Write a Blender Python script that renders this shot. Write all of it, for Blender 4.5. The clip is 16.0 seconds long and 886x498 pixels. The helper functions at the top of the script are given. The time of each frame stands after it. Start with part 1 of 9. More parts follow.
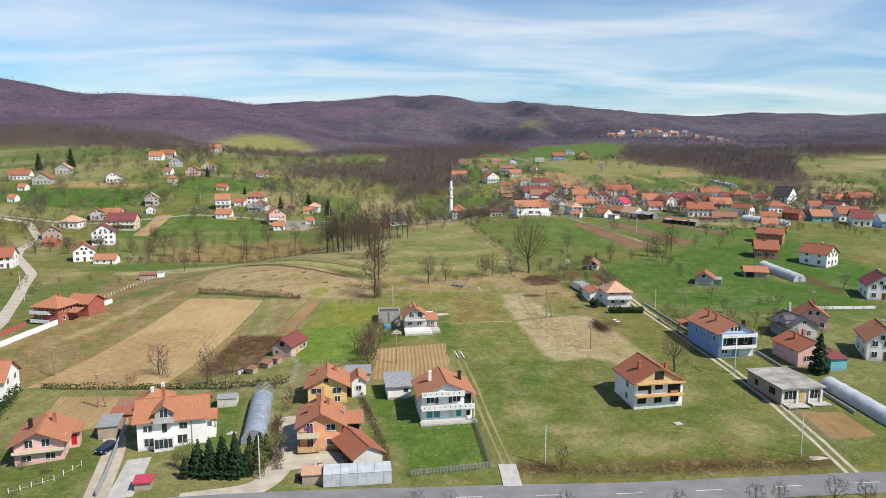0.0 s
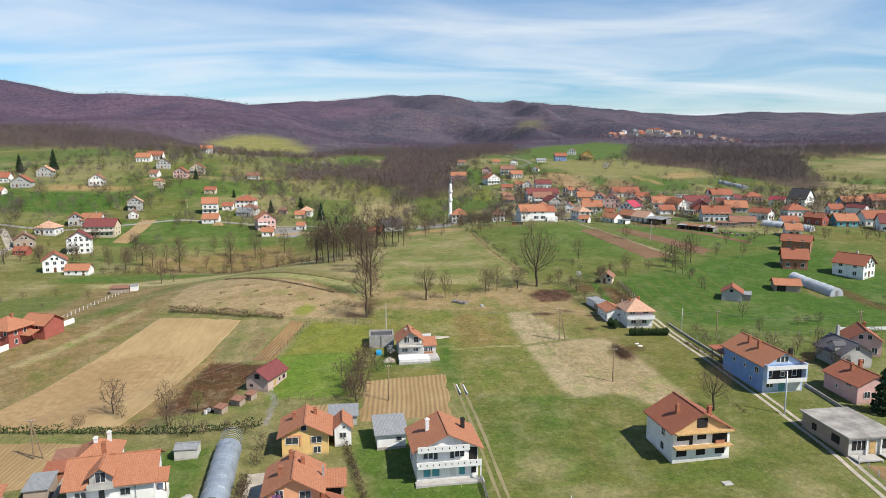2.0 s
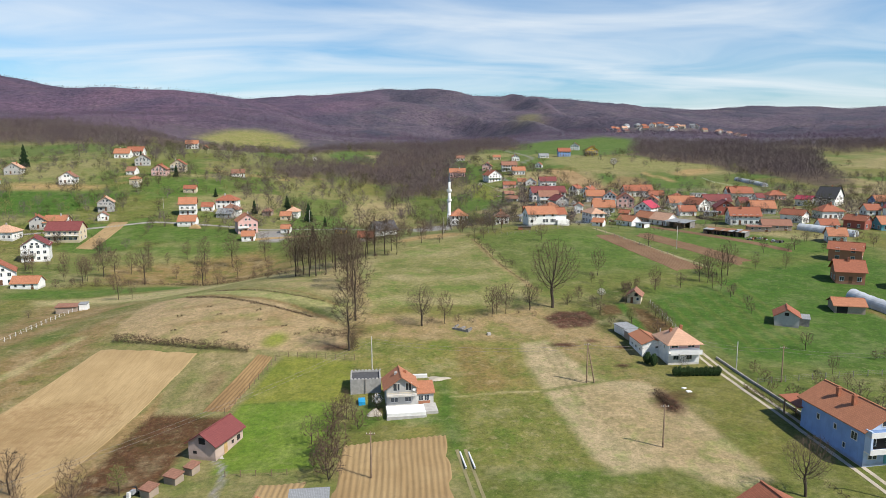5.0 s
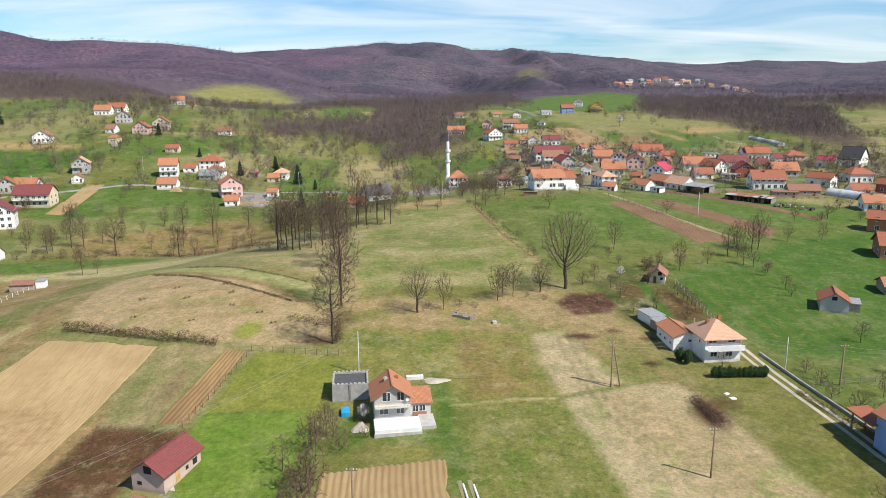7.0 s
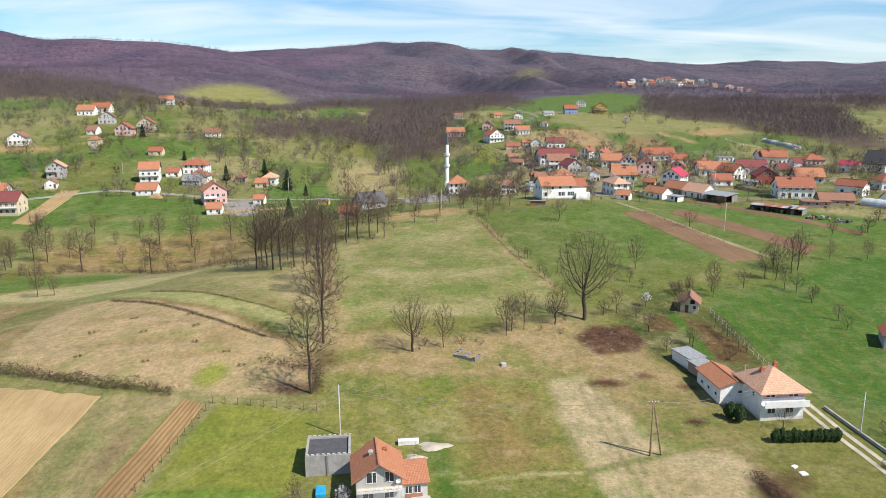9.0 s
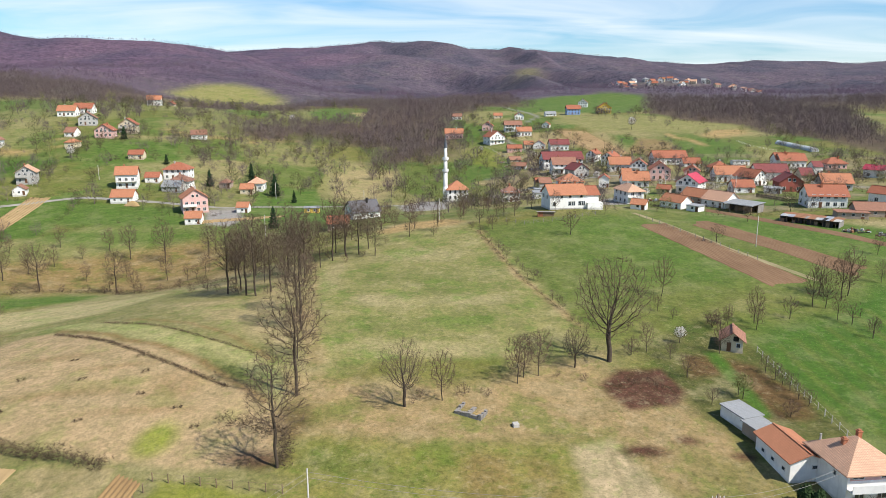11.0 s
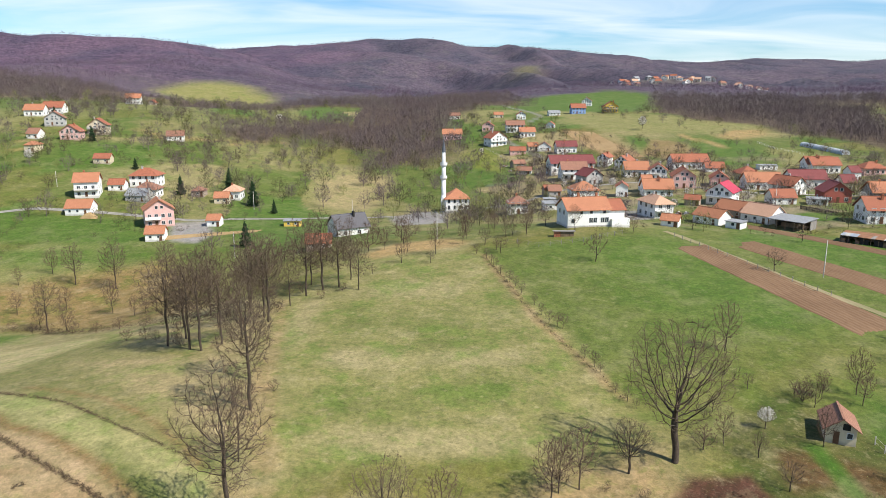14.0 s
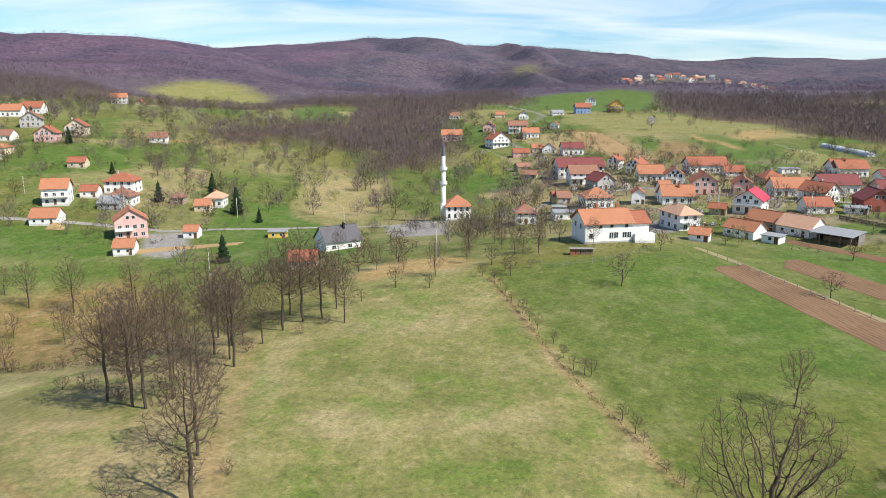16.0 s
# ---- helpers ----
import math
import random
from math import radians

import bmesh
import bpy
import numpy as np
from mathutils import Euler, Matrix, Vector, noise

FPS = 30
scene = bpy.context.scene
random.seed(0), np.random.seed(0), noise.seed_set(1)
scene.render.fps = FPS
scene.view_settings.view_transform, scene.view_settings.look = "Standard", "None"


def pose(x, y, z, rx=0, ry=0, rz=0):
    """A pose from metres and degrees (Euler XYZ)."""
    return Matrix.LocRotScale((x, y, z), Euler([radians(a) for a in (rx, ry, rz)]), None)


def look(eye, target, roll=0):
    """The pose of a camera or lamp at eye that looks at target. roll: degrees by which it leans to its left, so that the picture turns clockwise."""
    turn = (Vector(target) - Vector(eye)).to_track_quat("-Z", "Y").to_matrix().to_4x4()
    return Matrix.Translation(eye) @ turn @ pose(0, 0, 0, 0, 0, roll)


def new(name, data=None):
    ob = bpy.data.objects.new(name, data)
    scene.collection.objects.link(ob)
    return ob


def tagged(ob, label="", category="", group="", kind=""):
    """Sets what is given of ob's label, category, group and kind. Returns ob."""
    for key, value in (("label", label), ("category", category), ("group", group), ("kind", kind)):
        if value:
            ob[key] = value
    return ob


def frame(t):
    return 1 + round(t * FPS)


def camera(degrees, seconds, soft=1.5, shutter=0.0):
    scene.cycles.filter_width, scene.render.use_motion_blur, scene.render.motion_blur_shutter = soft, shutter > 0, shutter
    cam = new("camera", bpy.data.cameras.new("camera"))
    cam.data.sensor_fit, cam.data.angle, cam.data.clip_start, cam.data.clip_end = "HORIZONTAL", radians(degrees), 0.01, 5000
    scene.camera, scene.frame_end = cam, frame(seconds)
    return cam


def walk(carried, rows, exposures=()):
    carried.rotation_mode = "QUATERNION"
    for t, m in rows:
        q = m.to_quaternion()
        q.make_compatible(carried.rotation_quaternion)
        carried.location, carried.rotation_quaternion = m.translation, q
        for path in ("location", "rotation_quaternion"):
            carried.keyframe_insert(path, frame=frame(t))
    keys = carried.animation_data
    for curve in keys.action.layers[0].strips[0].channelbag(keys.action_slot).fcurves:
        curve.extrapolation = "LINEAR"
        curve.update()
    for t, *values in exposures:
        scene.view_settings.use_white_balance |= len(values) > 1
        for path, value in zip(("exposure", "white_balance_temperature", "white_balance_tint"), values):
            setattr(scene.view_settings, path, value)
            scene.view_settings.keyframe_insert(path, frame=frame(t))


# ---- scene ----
cam = camera(64.5, 16.0, 0.55)
METRES, EYE, TILT, LEAN, TURN = 187.0, 53.0, 3.1, -1.65, 0.0
ROWS = [
    (0.0, 0.0, 0.0, 0.0, -0.32, -11.64, 1.57),
    (0.5, -0.0001, 0.031, -0.0015, -0.36, -11.64, 1.61),
    (1.0, -0.0002, 0.062, -0.0028, -0.39, -11.65, 1.64),
    (1.5, -0.0002, 0.0932, -0.004, -0.42, -11.65, 1.68),
    (2.0, -0.0002, 0.1242, -0.0053, -0.45, -11.64, 1.69),
    (2.5, -0.0004, 0.1552, -0.0067, -0.48, -11.63, 1.69),
    (3.0, -0.0005, 0.1862, -0.008, -0.52, -11.65, 1.7),
    (3.5, -0.0005, 0.2171, -0.0097, -0.55, -11.66, 1.72),
    (6.0, -0.0003, 0.3731, -0.0183, -0.75, -13.55, 1.75),
    (6.5, -0.0001, 0.4043, -0.0193, -0.8, -14.97, 1.74),
    (7.0, -0.0001, 0.4357, -0.0203, -0.82, -15.59, 1.71),
    (7.5, -0.0002, 0.4669, -0.0218, -0.86, -15.6, 1.71),
    (8.0, -0.0002, 0.498, -0.0233, -0.89, -15.6, 1.67),
    (8.5, 0.0001, 0.5291, -0.025, -0.9, -15.6, 1.64),
    (9.0, 0.0002, 0.5603, -0.0267, -0.93, -15.6, 1.62),
    (11.5, 0.0021, 0.7159, -0.0359, -1.14, -15.61, 1.63),
    (12.0, 0.0025, 0.7472, -0.038, -1.18, -15.64, 1.64),
    (12.5, 0.0026, 0.7785, -0.0398, -1.23, -15.66, 1.62),
    (13.0, 0.0027, 0.8101, -0.0419, -1.27, -15.68, 1.6),
    (13.5, 0.0026, 0.8415, -0.0439, -1.31, -15.72, 1.58),
    (14.0, 0.0025, 0.873, -0.0459, -1.36, -15.74, 1.6),
    (14.5, 0.0026, 0.9046, -0.048, -1.39, -15.77, 1.62),
    (15.0, 0.0025, 0.9358, -0.0505, -1.43, -15.77, 1.6),
    (15.5, 0.0027, 0.967, -0.0525, -1.46, -15.79, 1.63),
    (16.0, 0.0029, 0.9984, -0.0548, -1.49, -15.79, 1.65),
]
walk(cam, [(t, pose(0, 0, EYE, TILT, LEAN, TURN) @ pose(METRES * x, METRES * y, METRES * z, 90 + pitch, roll, yaw)) for t, x, y, z, yaw, pitch, roll in ROWS], exposures=[(0, 0.27), (3.7, 0.25), (6.0, 0.3), (6.8, 0.41), (10, 0.45), (16, 0.52)])

# ---- world, sun ----
SUN = Vector((0.84, -0.54, 1.15)).normalized()
world = bpy.data.worlds.new("sky")
world.use_nodes = True
scene.world = world
wn, wl = world.node_tree.nodes, world.node_tree.links
wn.clear()


def wnode(kind, **values):
    n = wn.new(kind)
    for k, v in values.items():
        n.inputs[k].default_value = v
    return n


w_out, w_bg = wn.new("ShaderNodeOutputWorld"), wn.new("ShaderNodeBackground")
w_sky = wn.new("ShaderNodeTexSky")
w_sky.sky_type, w_sky.sun_disc = "NISHITA", False
w_sky.sun_elevation, w_sky.sun_rotation = math.asin(SUN.z), math.atan2(SUN.x, SUN.y)
w_sky.air_density, w_sky.dust_density, w_sky.ozone_density, w_sky.altitude = 1.0, 0.5, 3.5, 300
# thin cirrus, laid on a plane high above
w_co, w_sep = wn.new("ShaderNodeTexCoord"), wn.new("ShaderNodeSeparateXYZ")
wl.new(w_co.outputs["Generated"], w_sep.inputs[0])
w_up = wn.new("ShaderNodeMath")
w_up.operation, w_up.inputs[1].default_value = "MAXIMUM", 0.0
wl.new(w_sep.outputs[2], w_up.inputs[0])
w_lift = wn.new("ShaderNodeMath")
w_lift.operation, w_lift.inputs[1].default_value = "ADD", 0.12
wl.new(w_up.outputs[0], w_lift.inputs[0])
w_cmb = wn.new("ShaderNodeCombineXYZ")
for i in (0, 1):
    q = wn.new("ShaderNodeMath")
    q.operation = "DIVIDE"
    wl.new(w_sep.outputs[i], q.inputs[0])
    wl.new(w_lift.outputs[0], q.inputs[1])
    wl.new(q.outputs[0], w_cmb.inputs[i])
w_map = wn.new("ShaderNodeMapping")
w_map.inputs["Rotation"].default_value = (0, 0, radians(-24))
w_map.inputs["Scale"].default_value = (0.42, 0.85, 1)
w_map.inputs["Location"].default_value = (0.8, 0.35, 0)
wl.new(w_cmb.outputs[0], w_map.inputs[0])
w_noise = wnode("ShaderNodeTexNoise", Scale=1.5, Detail=7, Roughness=0.5, Distortion=0.9)
wl.new(w_map.outputs[0], w_noise.inputs["Vector"])
w_ramp = wn.new("ShaderNodeValToRGB")
w_ramp.color_ramp.elements[0].position, w_ramp.color_ramp.elements[1].position = 0.34, 0.78
wl.new(w_noise.outputs[0], w_ramp.inputs[0])
w_fac = wn.new("ShaderNodeMath")
w_fac.operation, w_fac.inputs[1].default_value = "MULTIPLY", 0.85
w_high = wn.new("ShaderNodeMapRange")
w_high.inputs["From Min"].default_value, w_high.inputs["From Max"].default_value = 0.15, 0.6
w_high.inputs["To Min"].default_value, w_high.inputs["To Max"].default_value = 1.0, 0.15
wl.new(w_up.outputs[0], w_high.inputs[0])
w_thin = wn.new("ShaderNodeMath")
w_thin.operation = "MULTIPLY"
wl.new(w_ramp.outputs[0], w_thin.inputs[0])
wl.new(w_high.outputs[0], w_thin.inputs[1])
wl.new(w_thin.outputs[0], w_fac.inputs[0])
w_mix = wn.new("ShaderNodeMix")
w_mix.data_type = "RGBA"
w_mix.inputs[7].default_value = (11.0, 11.6, 12.0, 1)
wl.new(w_fac.outputs[0], w_mix.inputs[0])
w_tint = wn.new("ShaderNodeMix")
w_tint.data_type, w_tint.blend_type = "RGBA", "MULTIPLY"
w_tint.inputs[0].default_value = 1.0
w_tint.inputs[7].default_value = (1.12, 1.42, 1.62, 1)
wl.new(w_sky.outputs[0], w_tint.inputs[6])
wl.new(w_tint.outputs[2], w_mix.inputs[6])
wl.new(w_mix.outputs[2], w_bg.inputs[0])
w_bg.inputs[1].default_value = 0.068
wl.new(w_bg.outputs[0], w_out.inputs[0])
sun = new("sun", bpy.data.lights.new("sun", "SUN"))
sun.data.energy, sun.data.angle, sun.data.color = 5.0, radians(0.6), (1.0, 0.94, 0.84)
sun.matrix_world = look((0, 0, 400), tuple(Vector((0, 0, 400)) - SUN))


# ---- materials ----
class Nodes:
    """A small writer of node materials."""

    def __init__(self, name, rough=0.9):
        self.mat = bpy.data.materials.new(name)
        self.mat.use_nodes = True
        self.t = self.mat.node_tree
        self.bsdf = self.t.nodes["Principled BSDF"]
        self.bsdf.inputs["Roughness"].default_value = rough
        self.bsdf.inputs["Specular IOR Level"].default_value = 0.25

    def add(self, kind, **values):
        n = self.t.nodes.new(kind)
        for k, v in values.items():
            n.inputs[k].default_value = v
        return n

    def link(self, a, b):
        self.t.links.new(a, b)

    def coord(self, which="Object"):
        return self.add("ShaderNodeTexCoord").outputs[which]

    def noise(self, scale, detail=4, rough=0.6, vec=None, distort=0.0):
        n = self.add("ShaderNodeTexNoise", Scale=scale, Detail=detail, Roughness=rough, Distortion=distort)
        if vec is not None:
            self.link(vec, n.inputs["Vector"])
        return n.outputs[0]

    def math(self, op, a, b=0.0, clamp=False):
        n = self.t.nodes.new("ShaderNodeMath")
        n.operation, n.use_clamp = op, clamp
        for i, v in enumerate((a, b)):
            if isinstance(v, (int, float)):
                n.inputs[i].default_value = v
            else:
                self.link(v, n.inputs[i])
        return n.outputs[0]

    def step(self, value, lo, hi):
        n = self.t.nodes.new("ShaderNodeMapRange")
        n.interpolation_type = "SMOOTHSTEP"
        n.inputs["From Min"].default_value, n.inputs["From Max"].default_value = lo, hi
        self.link(value, n.inputs[0])
        return n.outputs[0]

    def mix(self, fac, a, b, mode="MIX"):
        n = self.t.nodes.new("ShaderNodeMix")
        n.data_type, n.blend_type = "RGBA", mode
        if isinstance(fac, (int, float)):
            n.inputs[0].default_value = fac
        else:
            self.link(fac, n.inputs[0])
        for i, v in ((6, a), (7, b)):
            if isinstance(v, tuple):
                n.inputs[i].default_value = (*v, 1)
            else:
                self.link(v, n.inputs[i])
        return n.outputs[2]

    def bump(self, height, strength=0.4, distance=0.05):
        n = self.add("ShaderNodeBump", Strength=strength, Distance=distance)
        self.link(height, n.inputs["Height"])
        self.link(n.outputs[0], self.bsdf.inputs["Normal"])

    def done(self, colour):
        if isinstance(colour, tuple):
            self.bsdf.inputs["Base Color"].default_value = (*colour, 1)
        else:
            self.link(colour, self.bsdf.inputs["Base Color"])
        return self.mat


def shade(c, k):
    return tuple(min(1, v * k) for v in c)


def plain(name, c, rough=0.85, scale=1.2, spread=0.25, bump=0.2, fine=14.0, metal=0.0):
    """Two scales of variation round one colour, and a little relief."""
    n = Nodes(name, rough)
    co = n.coord()
    big, small = n.noise(scale, 5, 0.6, co), n.noise(fine, 3, 0.6, co)
    col = n.mix(n.step(big, 0.3, 0.75), shade(c, 1 - spread), shade(c, 1 + spread * 0.6))
    col = n.mix(n.math("MULTIPLY", small, 0.35), col, shade(c, 0.65))
    rnd = n.add("ShaderNodeObjectInfo").outputs["Random"]
    col = n.mix(n.math("MULTIPLY", rnd, 0.18), col, shade(c, 0.7))
    if bump:
        n.bump(small, bump, 0.03)
    n.bsdf.inputs["Metallic"].default_value = metal
    return n.done(col)


def plaster(name, c):
    n = Nodes(name, 0.92)
    co = n.coord()
    sp = n.add("ShaderNodeSeparateXYZ")
    n.link(co, sp.inputs[0])
    mp = n.add("ShaderNodeMapping", Scale=(1.6, 1.6, 0.25))
    n.link(co, mp.inputs[0])
    streak = n.step(n.noise(1.4, 5, 0.65, mp.outputs[0]), 0.48, 0.78)
    blot = n.step(n.noise(0.5, 4, 0.6, co), 0.35, 0.7)
    grain = n.noise(22, 3, 0.6, co)
    col = n.mix(blot, shade(c, 0.9), shade(c, 1.04))
    col = n.mix(n.math("MULTIPLY", streak, 0.4), col, tuple(v * 0.6 + 0.03 for v in c))
    low = n.math("SUBTRACT", 1.0, n.step(n.math("ADD", sp.outputs[2], n.math("MULTIPLY", n.noise(1.1, 3, 0.5, co), 0.9)), 0.5, 1.1))
    col = n.mix(n.math("MULTIPLY", low, 0.4), col, (0.2, 0.17, 0.13))
    n.bump(grain, 0.25, 0.02)
    return n.done(col)


def tiles(name, c, wear=0.35):
    """Rows of interlocking roof tiles, in metres along the eaves and up the slope."""
    n = Nodes(name, 0.8)
    uv = n.coord("UV")
    b = n.add("ShaderNodeTexBrick", Scale=1.0)
    b.offset = 0.0
    b.inputs["Color1"].default_value, b.inputs["Color2"].default_value = (*shade(c, 0.85), 1), (*shade(c, 1.12), 1)
    b.inputs["Mortar"].default_value = (*shade(c, 0.6), 1)
    b.inputs["Mortar Size"].default_value, b.inputs["Brick Width"].default_value, b.inputs["Row Height"].default_value = 0.03, 0.24, 0.36
    n.link(uv, b.inputs["Vector"])
    patch = n.step(n.noise(0.45, 5, 0.65, uv), 0.4, 0.75)
    col = n.mix(n.math("MULTIPLY", patch, wear), b.outputs[0], shade(c, 0.55))
    moss = n.step(n.noise(2.2, 5, 0.7, uv), 0.55, 0.8)
    col = n.mix(n.math("MULTIPLY", moss, 0.3), col, (0.12, 0.1, 0.08))
    rnd = n.add("ShaderNodeObjectInfo").outputs["Random"]
    col = n.mix(n.math("MULTIPLY", rnd, 0.35), col, shade(c, 0.7))
    n.bump(b.outputs["Fac"], -0.4, 0.025)
    return n.done(col)


def glassy(name, c, rough=0.08):
    n = Nodes(name, rough)
    n.bsdf.inputs["Specular IOR Level"].default_value = 0.6
    return n.done(c)


WALL = {
    "white": plaster("white_plaster", (0.82, 0.81, 0.78)), "cream": plaster("cream_plaster", (0.62, 0.53, 0.38)),
    "tan": plaster("bare_block", (0.36, 0.29, 0.23)), "grey": plaster("grey_render", (0.42, 0.41, 0.39)),
    "pink": plaster("pink_plaster", (0.67, 0.42, 0.38)), "yellow": plaster("yellow_plaster", (0.72, 0.48, 0.1)),
    "brick": plaster("brick_wall", (0.38, 0.17, 0.1)), "blue": plaster("blue_plaster", (0.22, 0.34, 0.6)),
    "teal": plaster("teal_plaster", (0.14, 0.4, 0.46)), "red": plaster("red_plaster", (0.34, 0.1, 0.075)),
    "rosy": plaster("pinkish_block", (0.5, 0.38, 0.33)), "salmon": plaster("salmon_plaster", (0.72, 0.36, 0.2)), "ochre": plaster("ochre_plaster", (0.75, 0.5, 0.2)),
    "paleblue": plaster("pale_blue_plaster", (0.45, 0.56, 0.74)), "stone": plaster("pale_concrete", (0.55, 0.53, 0.49)),
}
ROOF = {
    "orange": tiles("orange_roof_tiles", (0.45, 0.192, 0.105)), "red": tiles("red_roof_tiles", (0.36, 0.13, 0.075)),
    "brown": tiles("brown_roof_tiles", (0.31, 0.155, 0.105)), "maroon": tiles("maroon_roof_tiles", (0.22, 0.065, 0.062)),
    "crimson": tiles("crimson_roof_sheets", (0.48, 0.06, 0.1)), "tan": tiles("sun_bleached_roof_tiles", (0.6, 0.36, 0.24)),
    "slate": tiles("grey_roof_sheets", (0.3, 0.31, 0.32)), "black": tiles("dark_roof_tiles", (0.05, 0.05, 0.055)),
    "grey": tiles("grey_slate_roof", (0.13, 0.125, 0.135)),
}
M_GLASS = glassy("window_glass", (0.035, 0.045, 0.055))
M_FRAME = plain("white_window_frame", (0.72, 0.72, 0.7), 0.5, bump=0)
# near-black for black parts and for shade painted inside openings and recesses
M_DARK = plain("black_and_painted_shade", (0.03, 0.028, 0.026))
M_WOOD = plain("weathered_wood", (0.24, 0.17, 0.11), 0.9, 2.0, 0.35)
M_PINE = plain("fresh_pine_boards", (0.55, 0.36, 0.16), 0.8, 2.0, 0.3)
M_GREYWOOD = plain("grey_boards", (0.27, 0.25, 0.23), 0.9, 2.0, 0.3)
M_CONC = plain("concrete", (0.46, 0.44, 0.41), 0.9, 0.7, 0.22)
M_BLOCK = plain("grey_concrete_block", (0.36, 0.35, 0.33), 0.95, 0.9, 0.25)
M_DOOR = plain("brown_door", (0.16, 0.08, 0.045), 0.6)
M_BRICKRED = plain("chimney_brick", (0.4, 0.16, 0.09), 0.9, 3.0, 0.3)
M_METAL = plain("galvanised_sheet", (0.5, 0.52, 0.54), 0.45, 0.8, 0.2, 0.1, metal=0.5)
M_BARK = plain("grey_bark", (0.082, 0.063, 0.047), 0.95, 3.0, 0.35)
M_TWIG = plain("bare_twigs", (0.125, 0.09, 0.062), 0.95, 2.0, 0.3, 0)
M_TWIG_B = plain("reddish_twigs", (0.135, 0.09, 0.063), 0.95, 2.0, 0.3, 0)
M_BUD = plain("budding_twigs", (0.2, 0.2, 0.07), 0.95, 2.0, 0.3, 0)
M_BLOSSOM = plain("white_blossom", (0.72, 0.68, 0.64), 0.9, 2.0, 0.2, 0)
M_NEEDLE = plain("dark_needles", (0.025, 0.05, 0.02), 0.95, 1.5, 0.4, 0)
M_HEDGE = plain("hedge_leaves", (0.035, 0.065, 0.02), 0.95, 1.5, 0.4, 0)
M_GRAVEL = plain("pale_gravel", (0.45, 0.4, 0.32), 0.97, 0.4, 0.25, 0.3)
M_ASPHALT = plain("worn_asphalt", (0.2, 0.2, 0.205), 0.9, 0.25, 0.2, 0.2)
M_LANE = plain("worn_lane", (0.3, 0.285, 0.25), 0.95, 0.3, 0.3, 0.2)
M_PAINT = plain("road_paint", (0.72, 0.72, 0.7), 0.7, 1.0, 0.2, 0)
M_WHITE = plain("white_paint", (0.78, 0.77, 0.75), 0.6, 0.8, 0.12, 0)
M_STONE = plain("rubble_stone", (0.42, 0.38, 0.32), 0.95, 1.5, 0.3)


def crop_soil(name, c, c2, line=10.0):
    """Dry soil with drill lines along one bearing."""
    n = Nodes(name, 0.97)
    co = n.coord()
    big, mid, fine = n.noise(0.07, 5, 0.6, co), n.noise(0.6, 5, 0.65, co), n.noise(5.0, 4, 0.7, co)
    col = n.mix(n.step(big, 0.35, 0.68), c, c2)
    col = n.mix(n.math("MULTIPLY", n.step(mid, 0.45, 0.8), 0.35), col, shade(c2, 0.7))
    col = n.mix(n.math("MULTIPLY", fine, 0.45), col, shade(c, 0.55))
    lines = n.add("ShaderNodeMapping", Rotation=(0, 0, radians(line)), Scale=(1.5, 0.03, 1.0))
    n.link(co, lines.inputs[0])
    col = n.mix(n.math("MULTIPLY", n.step(n.noise(1.0, 3, 0.7, lines.outputs[0]), 0.42, 0.66), 0.4), col, shade(c2, 0.72))
    tone = n.add("ShaderNodeAttribute")
    tone.attribute_name = "tone"
    wear = n.step(n.math("ADD", tone.outputs["Fac"], n.math("SUBTRACT", mid, 0.5)), 0.2, 0.8)
    col = n.mix(n.math("MULTIPLY", wear, 0.75), col, n.mix(fine, (0.2, 0.115, 0.05), (0.27, 0.17, 0.08)))
    n.bump(fine, 0.6, 0.08)
    return n.done(col)


M_SOIL_PALE = crop_soil("pale_dry_soil", (0.45, 0.32, 0.16), (0.34, 0.235, 0.11))
M_SOIL_TAN = crop_soil("tan_tilled_soil", (0.37, 0.26, 0.13), (0.29, 0.19, 0.088))
M_SOIL_RED = crop_soil("red_brown_ploughed_soil", (0.23, 0.14, 0.08), (0.17, 0.1, 0.055), -16.0)
M_SOIL_BROWN = crop_soil("brown_furrowed_soil", (0.31, 0.2, 0.09), (0.2, 0.12, 0.055))
M_RUT = crop_soil("trodden_grass_and_earth", (0.3, 0.25, 0.14), (0.2, 0.19, 0.085))


# ---- the lie of the land ----
def lattice(ix, iy, seed):
    v = np.sin(ix * 127.1 + iy * 311.7 + seed * 74.7) * 43758.5453
    return v - np.floor(v)


def vnoise(x, y, scale, seed=0):
    """Smooth value noise, 0 to 1."""
    x, y = np.asarray(x, float) / scale, np.asarray(y, float) / scale
    ix, iy = np.floor(x), np.floor(y)
    fx, fy = x - ix, y - iy
    fx, fy = fx * fx * (3 - 2 * fx), fy * fy * (3 - 2 * fy)
    a, b = lattice(ix, iy, seed), lattice(ix + 1, iy, seed)
    c, d = lattice(ix, iy + 1, seed), lattice(ix + 1, iy + 1, seed)
    return (a * (1 - fx) + b * fx) * (1 - fy) + (c * (1 - fx) + d * fx) * fy


def fnoise(x, y, scale, seed=0, octaves=4):
    return sum(vnoise(x, y, scale / 2 ** k, seed + k) * 0.5 ** (k + 1) for k in range(octaves))


